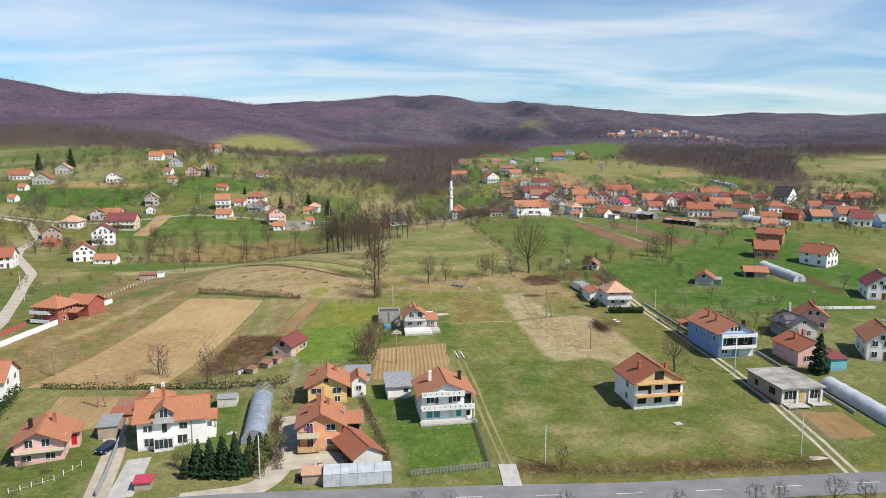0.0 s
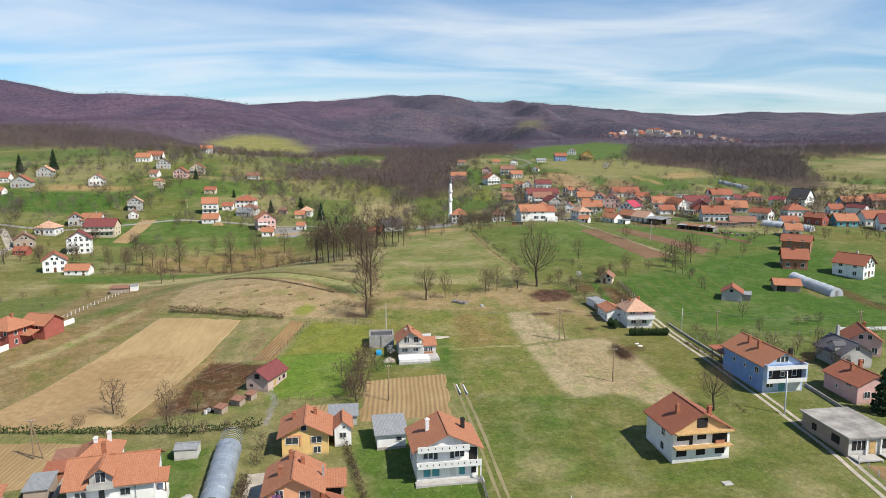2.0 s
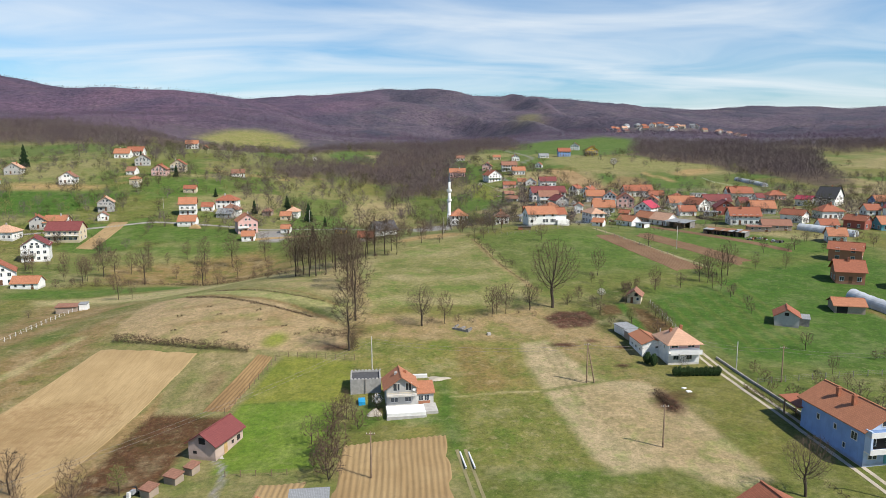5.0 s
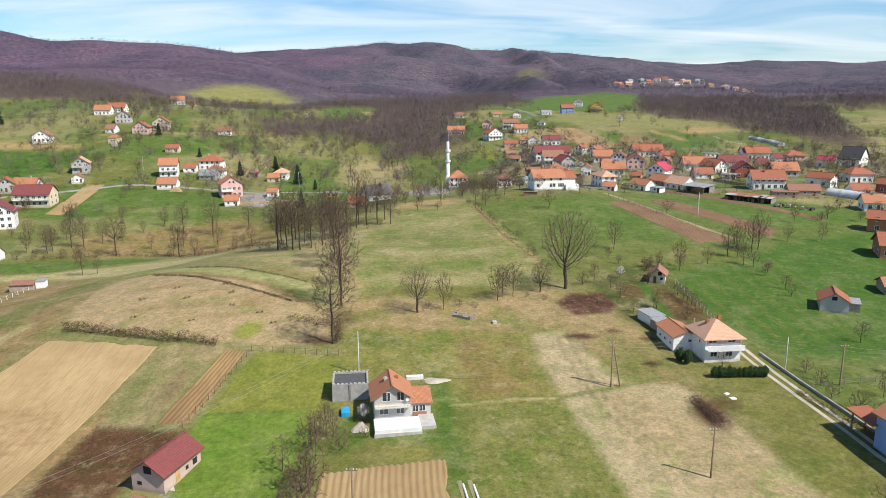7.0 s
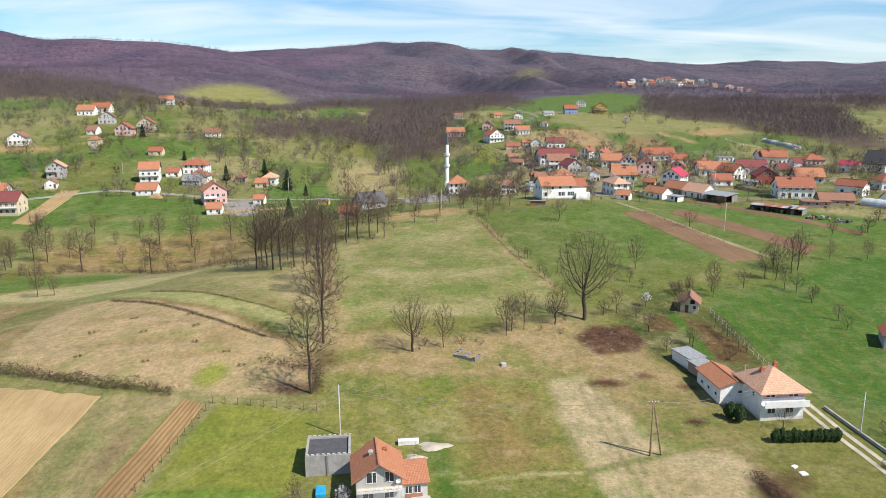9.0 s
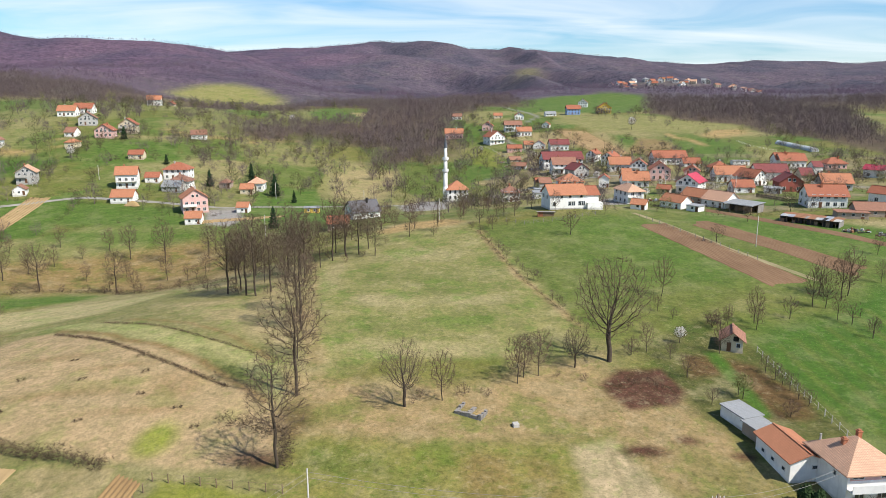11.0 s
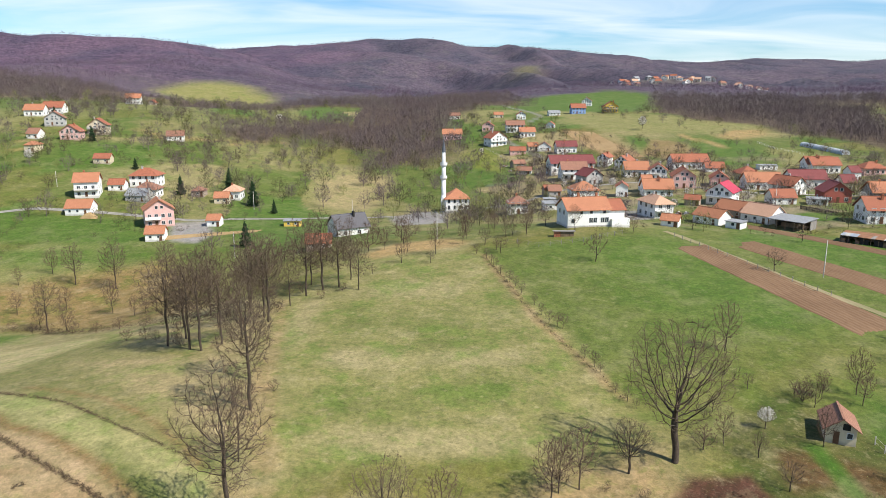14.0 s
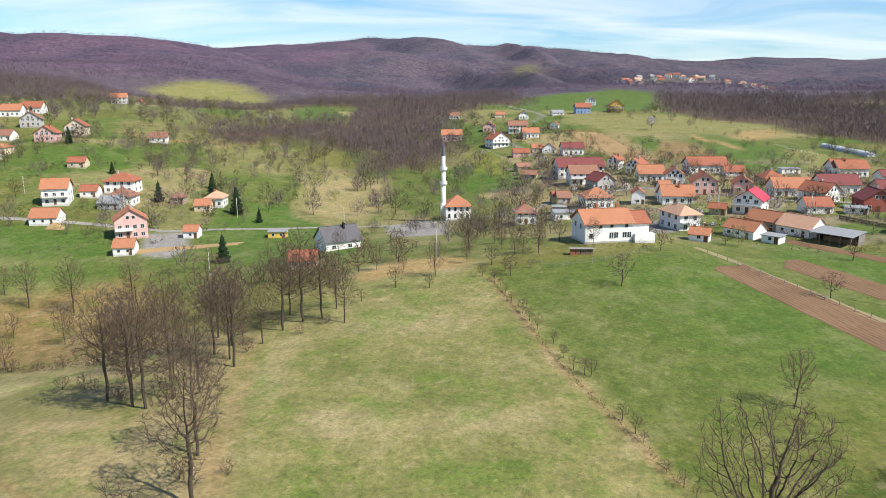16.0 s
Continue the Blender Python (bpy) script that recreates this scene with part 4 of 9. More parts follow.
def ribbon_mesh(pts, width, lift=0.06, step=1.5, across=4, rough=0.0, seed=0):
    """A strip along a line on the ground."""
    P = np.array(pts, float)
    seg = np.hypot(*np.diff(P, axis=0).T)
    s = np.concatenate([[0], np.cumsum(seg)])
    n = max(2, int(s[-1] / step))
    t = np.linspace(0, s[-1], n)
    cx, cy = np.interp(t, s, P[:, 0]), np.interp(t, s, P[:, 1])
    k = np.array([1, 2, 3, 2, 1]) / 9
    if n > 8:
        pad = lambda a: np.convolve(np.concatenate([[2 * a[0] - a[2], 2 * a[0] - a[1]], a, [2 * a[-1] - a[-2], 2 * a[-1] - a[-3]]]), k, "valid")
        for _ in range(3):
            cx, cy = pad(cx), pad(cy)
    tx, ty = np.gradient(cx), np.gradient(cy)
    ln = np.hypot(tx, ty)
    nx, ny = -ty / ln, tx / ln
    o = np.linspace(-0.5, 0.5, across)
    wide = width * (1 + rough * (fnoise(t, t * 0 + seed, 6, seed) - 0.47) * 2)
    px = cx[:, None] + nx[:, None] * o * wide[:, None]
    py = cy[:, None] + ny[:, None] * o * wide[:, None]
    pz = land(px, py) + lift
    return smooth(fast_mesh("strip", np.stack([px, py, pz], -1).reshape(-1, 3), grid_faces(across, n)))


def ribbon(name, label, pts, width, mat, lift=0.06, rough=0.0, seed=0, category="road", across=4):
    me = ribbon_mesh(pts, width, lift, 1.5, across, rough, seed)
    me.materials.append(mat)
    return tagged(new(name, me), label, category, kind="structure")


def field(label, a, b, c, d, mat, spacing=0.8, amp=0.09, along=True, ragged=0.7, lift=0.1, seed=1, name="ploughed_field", tones=()):
    """A tilled plot between four corners, with furrows running from the side a-b to the side d-c (or across)."""
    A, B, C, D = (np.array(p, float) for p in (a, b, c, d))
    wu, wv = (np.hypot(*(B - A)) + np.hypot(*(C - D))) / 2, (np.hypot(*(D - A)) + np.hypot(*(C - B))) / 2
    if along:
        nu, nv = min(700, max(8, int(wu / spacing * 6))), max(8, int(wv / 1.2))
    else:
        nv, nu = min(700, max(8, int(wv / spacing * 6))), max(8, int(wu / 1.2))
    u, v = np.meshgrid(np.linspace(0, 1, nu), np.linspace(0, 1, nv))
    rag = ragged / max(wu, wv)
    uu = u + (vnoise(v * wv, u * 0 + seed, 3.0, seed) - 0.5) * 2 * rag * np.abs(2 * u - 1) ** 4
    vv = v + (vnoise(u * wu, v * 0 + seed, 3.0, seed + 3) - 0.5) * 2 * rag * np.abs(2 * v - 1) ** 4
    px = A[0] * (1 - uu) * (1 - vv) + B[0] * uu * (1 - vv) + C[0] * uu * vv + D[0] * (1 - uu) * vv
    py = A[1] * (1 - uu) * (1 - vv) + B[1] * uu * (1 - vv) + C[1] * uu * vv + D[1] * (1 - uu) * vv
    wob = (fnoise(px, py, 12, seed) - 0.47) * 0.8
    q = (uu * wu + wob) / spacing if along else (vv * wv + wob) / spacing
    rim = np.minimum(np.minimum(u * wu, (1 - u) * wu), np.minimum(v * wv, (1 - v) * wv))
    k = np.clip(rim / 0.8, 0, 1)
    pz = land(px, py) - 0.2 + k * (0.2 + lift + amp * np.cos(2 * np.pi * q) + (fnoise(px, py, 1.6, seed + 9) - 0.47) * 0.12)
    me = smooth(fast_mesh(name, np.stack([px, py, pz], -1).reshape(-1, 3), grid_faces(nu, nv)))
    me.materials.append(mat)
    tone = np.zeros(px.shape)
    for poly, value in tones:
        tone = np.maximum(tone, value * inside(px + wob * 6, py + wob * 6, poly, 3.0))
    me.attributes.new("tone", "FLOAT", "POINT").data.foreach_set("value", tone.astype(np.float32).ravel())
    return tagged(new(name, me), label, "field", kind="structure")


# ---- trees ----
def branchy(seed, height, first=0.25, mid=0.6, tall=0.4, wide=0.35, points=300, step=0.03, thick=0.02, tip=0.02, rise=0.1, twigs=4, reach=2.0, lean=0.03, leader=0.0):
    """A bare tree that grows from its trunk towards points spread through a rounded, uneven crown: trunk and limbs in one mesh, branches and twigs in another."""
    rng = np.random.default_rng(seed)
    q = rng.uniform(-1, 1, (points * 5, 3))
    lump = 0.86 + 0.14 * np.sin(q[:, 0] * 4 + seed) * np.cos(q[:, 1] * 4 + 0.7 * seed)
    r = np.linalg.norm(q, axis=1)
    goals = (q[(r < lump) & (r > 0.15)][:points]) * (wide, wide, tall) + (0, 0, mid)
    goals = goals[goals[:, 2] > first * 0.85]
    sway = rng.uniform(-lean, lean, 2)
    stem = max(first, leader)
    n0 = max(2, int(stem / step))
    P = [np.array([sway[0] * k / n0 + 0.004 * math.sin(k * 0.6 + seed), sway[1] * k / n0 + 0.004 * math.cos(k * 0.5), -0.02 + (stem + 0.02) * k / n0]) for k in range(n0 + 1)]
    up = [-1] + list(range(n0))
    low = min(n0, int(first / step))
    gaps = np.linalg.norm(goals[:, None] - np.array(P[low:])[None] * (1, 1, 1), axis=2)
    near, dist = low + gaps.argmin(1), gaps.min(1)
    alive = np.ones(len(goals), bool)
    for _ in range(70):
        if not alive.any():
            break
        fresh = []
        for i in np.unique(near[alive]):
            to = goals[alive & (near == i)] - P[i]
            d = (to / np.linalg.norm(to, axis=1)[:, None]).mean(0) + (0, 0, rise) + rng.normal(0, 0.12, 3)
            P.append(P[i] + d / np.linalg.norm(d) * step)
            up.append(int(i))
            fresh.append(len(P) - 1)
        for i in fresh:
            d = np.linalg.norm(goals - P[i], axis=1)
            better = d < dist
            near[better], dist[better] = i, d[better]
        alive &= dist > step * 1.6
    count = np.zeros(len(P))
    kids = np.zeros(len(P), int)
    for i in range(len(P) - 1, -1, -1):
        count[i] = max(count[i], 1)
        if up[i] >= 0:
            count[up[i]] += count[i]
            kids[up[i]] += 1
    power = math.log(thick * height / tip) / math.log(max(count))
    R = tip * count ** power
    wood, fine = Mesh(), Mesh()
    for i in range(1, len(P)):
        j = up[i]
        big = R[i] > tip * 3.2
        (wood if big else fine).tube(P[j] * height, P[i] * height, min(R[j], R[i] * 1.5), R[i], 6 if R[i] > tip * 7 else 4 if big else 3)
        if R[i] < tip * 2.2:
            d = P[i] - P[j]
            for _ in range(twigs if kids[i] == 0 else twigs // 2):
                e = d / np.linalg.norm(d) + rng.normal(0, 0.42, 3) + (0, 0, 0.15)
                side = np.cross(e, rng.normal(0, 1, 3))
                side *= tip * 0.9 / np.linalg.norm(side)
                root = P[i] * height
                fine.face(root - side, root + side, root + e / np.linalg.norm(e) * step * reach * height * rng.uniform(0.6, 1.3))
    return wood, fine


TREES = {}


def tree_kind(key, height, twig_mat, count, **how):
    TREES[key] = []
    for k in range(count):
        wood, fine = branchy(hash_of(key) + k, height, **how)
        top = max(p[2] for p in fine.v)
        TREES[key].append((wood.data("trunk", M_BARK, True), fine.data("crown", twig_mat), top))


def hash_of(s):
    return sum(ord(c) * (i + 3) for i, c in enumerate(s)) * 17


tree_kind("oak", 16, M_TWIG, 3, first=0.2, mid=0.59, tall=0.4, wide=0.38, points=1700, step=0.02, thick=0.021, tip=0.016, rise=0.16, reach=2.6, leader=0.3)
tree_kind("poplar", 16, M_TWIG, 4, first=0.22, mid=0.59, tall=0.4, wide=0.28, points=680, step=0.022, thick=0.012, tip=0.017, rise=0.2, twigs=8, reach=2.6, leader=0.46)
tree_kind("alder", 10, M_TWIG_B, 4, first=0.12, mid=0.56, tall=0.43, wide=0.3, points=400, step=0.028, thick=0.011, tip=0.017, rise=0.24, twigs=6, reach=2.6, leader=0.34)
tree_kind("fruit", 5, M_TWIG, 4, first=0.18, mid=0.58, tall=0.42, wide=0.42, points=200, step=0.045, thick=0.02, tip=0.015, twigs=6, reach=2.4)
tree_kind("budding", 6, M_BUD, 2, first=0.14, mid=0.57, tall=0.43, wide=0.34, points=300, step=0.04, thick=0.016, tip=0.022, twigs=9, leader=0.5)
tree_kind("shrub", 3, M_TWIG_B, 4, first=0.06, mid=0.5, tall=0.5, wide=0.55, points=170, step=0.055, thick=0.018, tip=0.013, twigs=6, reach=2.4)
tree_rng = random.Random(11)
WORDS = {
    "oak": "broad bare oak with thick trunk", "poplar": "tall slender bare tree", "alder": "bare brown twiggy tree",
    "fruit": "small bare grey fruit tree", "budding": "small yellow-green budding tree", "shrub": "low bare brown shrub",
}


def tree(key, x, y, height, spot="in the meadow", variant=None, group="", turn=None):
    wood, fine, top = TREES[key][tree_rng.randrange(len(TREES[key])) if variant is None else variant]
    name = "shrub" if key == "shrub" else "tree"
    ob = thing(name, f"{WORDS[key]} {spot}", name, x, y, None, tree_rng.uniform(0, 360) if turn is None else turn, group, height / top)
    part("trunk", wood, None, ob)
    part("crown", fine, None, ob)
    return ob


def leafy(seed, n, size, shape, mat, name="crown"):
    """Many small leaf clumps scattered through a crown shape; shape gives a random place."""
    rng = random.Random(seed)
    v, f = [], []
    for _ in range(n):
        p, s = Vector(shape(rng)), size * rng.uniform(0.5, 1.3)
        a = Vector((rng.gauss(0, 1), rng.gauss(0, 1), rng.gauss(0, 1))).normalized()
        b = a.orthogonal().normalized()
        c = a.cross(b)
        i = len(v)
        v += [tuple(p + b * s), tuple(p + c * s * 0.7), tuple(p - b * s), tuple(p - c * s * 0.7), tuple(p + a * s * 0.55), tuple(p - a * s * 0.55)]
        for q in ((0, 1, 4), (1, 2, 4), (2, 3, 4), (3, 0, 4), (1, 0, 5), (2, 1, 5), (3, 2, 5), (0, 3, 5)):
            f.append(tuple(i + k for k in q))
    me = bpy.data.meshes.new(name)
    me.from_pydata(v, [], f)
    me.materials.append(mat)
    return me


def spruce_shape(h, r):
    def place(rng):
        t = 1 - math.sqrt(rng.random())
        t = max(0.04, t)
        layer = 0.75 + 0.25 * math.cos(t * 40)
        a, q = rng.uniform(0, 6.283), r * (1 - t) * layer * math.sqrt(rng.uniform(0.2, 1))
        return q * math.cos(a), q * math.sin(a), 0.06 * h + t * 0.94 * h - q * 0.25
    return place


CONIFER = [leafy(71 + k, 640, 0.44, spruce_shape(10, 2.9), M_NEEDLE) for k in range(2)]
CONIFER_TRUNK = Mesh().tube((0, 0, -0.4), (0, 0, 9.6), 0.2, 0.0, 7).data("trunk", M_BARK, True)


def conifer(x, y, height, spot="beside the houses"):
    ob = thing("conifer", f"dark green pointed spruce {spot}", "tree", x, y, None, tree_rng.uniform(0, 360), "", height / 10)
    part("trunk", CONIFER_TRUNK, None, ob)
    part("crown", CONIFER[tree_rng.randrange(2)], None, ob)
    return ob


def ball_shape(r, zc, squash=0.8):
    def place(rng):
        while True:
            p = Vector((rng.uniform(-1, 1), rng.uniform(-1, 1), rng.uniform(-1, 1)))
            if 0.25 < p.length < 1:
                lump = 0.8 + 0.25 * math.sin(p.x * 5 + 1) * math.cos(p.y * 4)
                return p.x * r * lump, p.y * r * lump, zc + p.z * r * squash
    return place


BLOSSOM = leafy(90, 420, 0.11, ball_shape(1.7, 2.9), M_BLOSSOM, "blossom")


def blossom_tree(x, y, height, spot="in the orchard"):
    wood, fine, top = TREES["fruit"][0]
    ob = thing("tree", f"small fruit tree covered in white blossom {spot}", "tree", x, y, None, tree_rng.uniform(0, 360), "", height / top)
    part("trunk", wood, None, ob)
    part("crown", fine, None, ob)
    part("blossom", BLOSSOM, None, ob, at=Matrix.Scale(top / 4.6, 4))
    return ob


# ---- roads, tracks and tilled plots ----
ribbon("road", "grey asphalt country road below the meadow", [(-260, 84), (-60, 96.5), (-24, 99.5), (13, 102), (43, 102.6), (72, 103.2), (280, 104)], 6.4, M_ASPHALT, 0.1)
ribbon("driveway", "short grey concrete driveway onto the road", [(11.6, 104.6), (11.3, 111.5)], 3.0, M_CONC, 0.13, category="driveway")
K_LINE = [(66.5, 105.5), (66.9, 119), (66.7, 136), (65, 155.6), (62.4, 178), (60.4, 192), (58.9, 204), (58.2, 214)]
for off in (-0.85, 0.85):
    ribbon("gravel_track", "pale gravel wheel rut of a farm track", [(x + off, y) for x, y in K_LINE], 0.75, M_GRAVEL, 0.05, 0.35, 3, "track")
for off in (-0.7, 0.7):
    ribbon("dirt_track", "worn earth wheel rut in the grass", [(11.4 + off, 111), (10.2 + off, 120), (8.9 + off, 129), (7.3 + off, 143), (5 + off, 159), (3.8 + off, 167)], 0.55, M_RUT, 0.04, 0.6, 5, "track")
ribbon("lane", "pale narrow lane winding past the left houses", [(-118, 150), (-129.8, 202), (-144, 234), (-156, 259), (-165, 280), (-180, 300), (-193.7, 318), (-204, 338), (-209, 364), (-235, 400), (-330, 420)], 4.0, M_GRAVEL, 0.06)
ribbon("driveway", "pale gravel driveway beside the pink house", [(-53, 101), (-55.5, 110), (-58, 119), (-61, 126), (-64, 128)], 3.8, M_GRAVEL, 0.06, category="driveway")
ribbon("driveway", "concrete driveway of the white house", [(-49.5, 101.5), (-50.5, 108), (-52, 115)], 4.0, M_CONC, 0.05, category="driveway")
ribbon("farmyard", "pale dusty gravel yard beside the salmon house", [(-40, 100.5), (-28, 103), (-26.2, 112), (-27.5, 120), (-29, 131)], 4.2, M_GRAVEL, 0.05, category="yard")
ribbon("farmyard", "pale dusty gravel yard beside the salmon house", [(-26, 112), (-20, 113.5), (-15.5, 111.5)], 5.5, M_GRAVEL, 0.06, category="yard")
ribbon("village_road", "worn grey village road past the mosque", [(-330, 418), (-209, 405), (-155, 441), (-120, 436), (-88, 428), (-56, 440), (-33, 450), (10, 446), (38, 446), (56, 466), (90, 470), (130, 425), (180, 415), (300, 430)], 3.0, M_LANE, 0.08)

field("tan tilled kitchen plot with straight furrows", (-15.6, 148.6), (2.9, 150), (1.9, 173.4), (-16.5, 170.6), M_SOIL_TAN, 0.95, 0.06)
field("large pale dry field with fine drill lines", (-95, 152.5), (-62, 153), (-54.4, 215), (-80.5, 221.6), M_SOIL_PALE, 0.7, 0.012, True, 0.5, 0.06, 4, tones=[([(-100, 150), (-91, 182), (-84.4, 197), (-75, 194.5), (-67, 196), (-60.5, 190), (-62, 182), (-64.6, 173.5), (-68, 160), (-72, 146)], 0.5)])
field("brown furrowed strip beside the fence", (-46.3, 186.3), (-39.6, 185.7), (-36.2, 210.4), (-40.9, 212.8), M_SOIL_BROWN, 0.85, 0.07, seed=6)
field("red-brown ploughed strip", (77, 279.5), (88.5, 284), (71.5, 340), (62, 334), M_SOIL_RED, 1.0, 0.06, True, 1.6, seed=8)
field("red-brown ploughed strip", (100, 287), (108.5, 293), (87, 345), (78.5, 338), M_SOIL_RED, 1.0, 0.06, True, 1.6, seed=9)
field("bare tan plot beside the pink house", (-79, 124), (-63, 130), (-61, 147), (-84, 149), M_SOIL_TAN, 0.9, 0.04, seed=10)
field("small tilled garden plot", (-28, 150.5), (-20, 150.5), (-19.5, 160), (-28, 159.5), M_SOIL_TAN, 0.9, 0.06, seed=12)
field("bare tan field on the far slope", (101, 556), (121, 545), (116, 654), (95, 668), M_SOIL_TAN, 2.5, 0.08, seed=13)
field("tan tilled plots below the hamlet", (-171, 386), (-161, 384), (-167, 440), (-177, 439), M_SOIL_TAN, 1.5, 0.08, seed=14)
field("tan tilled plot below the pink house", (-95, 398), (-60, 408), (-58, 414), (-90, 406), M_SOIL_TAN, 1.5, 0.05, seed=15)
field("tan tilled plot beside the flat-roofed house", (68.5, 117), (79, 118), (78, 130), (68.5, 131), M_SOIL_BROWN, 1.0, 0.004, seed=16)
field("long brown ploughed strip behind the village gardens", (126.5, 304.5), (130, 309), (95.5, 368), (91.8, 362), M_SOIL_RED, 1.0, 0.06, True, 1.6, seed=17)

# ---- houses near the camera's line ----
def home(label, x, y, yaw, w, d, eave, rise, kind, wall, rc, over=0.7, name="house", deep=2.0, lift=0.0, size=1.0):
    """Walls and roof of a house; its face looks along -y before the turn."""
    ob = thing(name, label, name, x, y, zed(x, y) - 0.1 + lift, yaw, "", size)
    part("wall", shell(kind, w, d, eave, rise, deep), WALL[wall], ob)
    roof = part("roof", roof_mesh(kind, w, d, eave, rise, over), ROOF[rc], ob)
    return ob, roof


def windows(ob, off, rows, turn=0.0):
    """Windows on one side: along, sill height, width, height."""
    r = Matrix.Rotation(radians(turn), 3, "Z")
    for a, z, w, h in rows:
        p = r @ Vector((a, -off - 0.01, 0))
        window(ob, p.x, p.y, z, turn, w, h)


def slab_part(name, ob, mat, *boxes, label=""):
    if name == "opening":
        return [part(name, Mesh().box(*b), mat, ob, label) for b in boxes]
    m = Mesh()
    for b in boxes:
        m.box(*b)
    return part(name, m, mat, ob, label)


def white_villa():
    w, d = 9.8, 8.4
    ob, roof = home("tall white house with orange gabled roof and long balconies", 0.6, 131.7, 9.4, w, d, 5.6, 2.3, "y", "white", "orange", 0.85)
    f = d / 2
    slab_part("balcony", ob, M_WHITE, (-w / 2, w / 2 + 0.3, -f - 1.3, -f, 2.65, 2.85), (-w / 2, w / 2 + 0.3, -f - 1.3, -f - 1.18, 2.85, 3.7), label="long white balcony parapet")
    slab_part("balcony", ob, M_WHITE, (-w / 2, w / 2 - 1.6, -f - 1.2, -f, 5.25, 5.45), (-w / 2, w / 2 - 1.6, -f - 1.2, -f - 1.08, 5.45, 6.25), label="upper white balcony parapet")
    for k in range(10):
        slab_part("balcony_opening", ob, M_DARK, (-4.5 + k * 0.98, -4.38 + k * 0.98, -f - 1.33, -f - 1.3, 3.1, 3.4))
    for k in range(7):
        slab_part("balcony_opening", ob, M_DARK, (-4.4 + k * 1.1, -4.28 + k * 1.1, -f - 1.23, -f - 1.2, 5.7, 6.0))
    windows(ob, f, [(-3.5, 3.8, 0.65, 1.2), (-2.7, 3.8, 0.65, 1.2), (-1.9, 3.6, 0.6, 1.5), (0.7, 3.6, 0.6, 1.5), (1.5, 3.8, 0.65, 1.2), (2.3, 3.8, 0.65, 1.2)])
    for a, w2 in ((-3.3, 1.1), (-1.9, 1.1), (2.3, 0.9)):
        pane = slab_part("window", ob, M_FRAME, (a - w2 / 2 - 0.08, a + w2 / 2 + 0.08, -f - 0.05, -f + 0.02, 0.75, 2.15))
        part("pane", Mesh().box(a - w2 / 2, a + w2 / 2, -f - 0.08, -f - 0.05, 0.83, 2.07), glass_teal, pane, "teal window shutter")
    slab_part("door", ob, M_FRAME, (0.4, 1.3, -f - 0.06, -f + 0.02, 0.15, 2.2), label="white entrance door")
    # near-black plates on the wall paint the shade of the covered stair
    slab_part("stair_recess", ob, M_DARK, (w / 2 - 1.5, w / 2 - 0.15, -f - 0.03, -f + 0.02, 2.9, 5.2), (w / 2 - 1.1, w / 2 - 0.3, -f - 0.03, -f + 0.02, 0.9, 1.9))
    slab_part("post", ob, M_WHITE, (w / 2 + 0.1, w / 2 + 0.28, -f - 1.25, -f - 1.07, 0, 2.65))
    slab_part("terrace", ob, M_CONC, (-w / 2 - 0.3, w / 2 + 0.8, -f - 1.5, -f, -0.6, 0.12))
    windows(ob, w / 2, [(-2, 3.6, 1, 1.2), (2, 3.6, 1, 1.2), (-2, 0.9, 1, 1.2)], -90)
    chimney(roof, -2.6, 0.2, 6.6, 8.4, M_WHITE), chimney(roof, 3.4, 1.0, 6.2, 7.8, M_DARK)


glass_teal = glassy("teal_glass", (0.07, 0.28, 0.32), 0.25)
white_villa()

ob, roof = home("white garage with grey single-pitch sheet roof", -8.8, 141.3, 10, 4.9, 6.2, 2.9, 0.9, "f", "white", "slate", 0.5, "garage")
windows(ob, 3.1, [(1.3, 1.5, 0.9, 0.7)])
slab_part("plinth", ob, M_STONE, (-2.5, 2.5, -3.16, -3.1, -0.4, 0.5))


def ochre_house():
    ob, roof = home("ochre yellow house with orange gabled roof beside farmyard", -23.4, 140.6, 8, 7.8, 7.6, 4.0, 2.0, "y", "ochre", "orange", 0.8)
    windows(ob, 3.8, [(-0.2, 4.5, 0.9, 0.9), (1.9, 2.2, 1.7, 1.1), (-2.2, 2.2, 2.0, 1.1), (2, 0.4, 1.1, 1.1)])
    slab_part("loggia_frame", ob, WALL["salmon"], (-3.9, -0.6, -3.9, -3.8, 3.4, 3.8), (-0.9, -0.6, -3.9, -3.8, 1.8, 3.4))
    windows(ob, 3.9, [(-2, 2.3, 1, 1.2), (2, 2.3, 1, 1.2)], 90)
    chimney(roof, -2.0, 0.8, 4.4, 6.0), chimney(roof, 1.6, 1.6, 4.4, 6.2)


ochre_house()
ob, roof = home("narrow white annexe with orange gabled roof", -17.2, 142.3, 8, 2.9, 5.0, 3.6, 1.2, "y", "white", "orange", 0.35, "shed")
windows(ob, 2.5, [(0, 1.6, 1.0, 0.9), (0.2, 3.3, 0.4, 0.4)])
ob, roof = home("low shed under shiny corrugated metal sheets", -18.2, 150.2, 6, 5.2, 4.5, 2.1, 0.5, "f", "grey", "slate", 0.3, "shed")


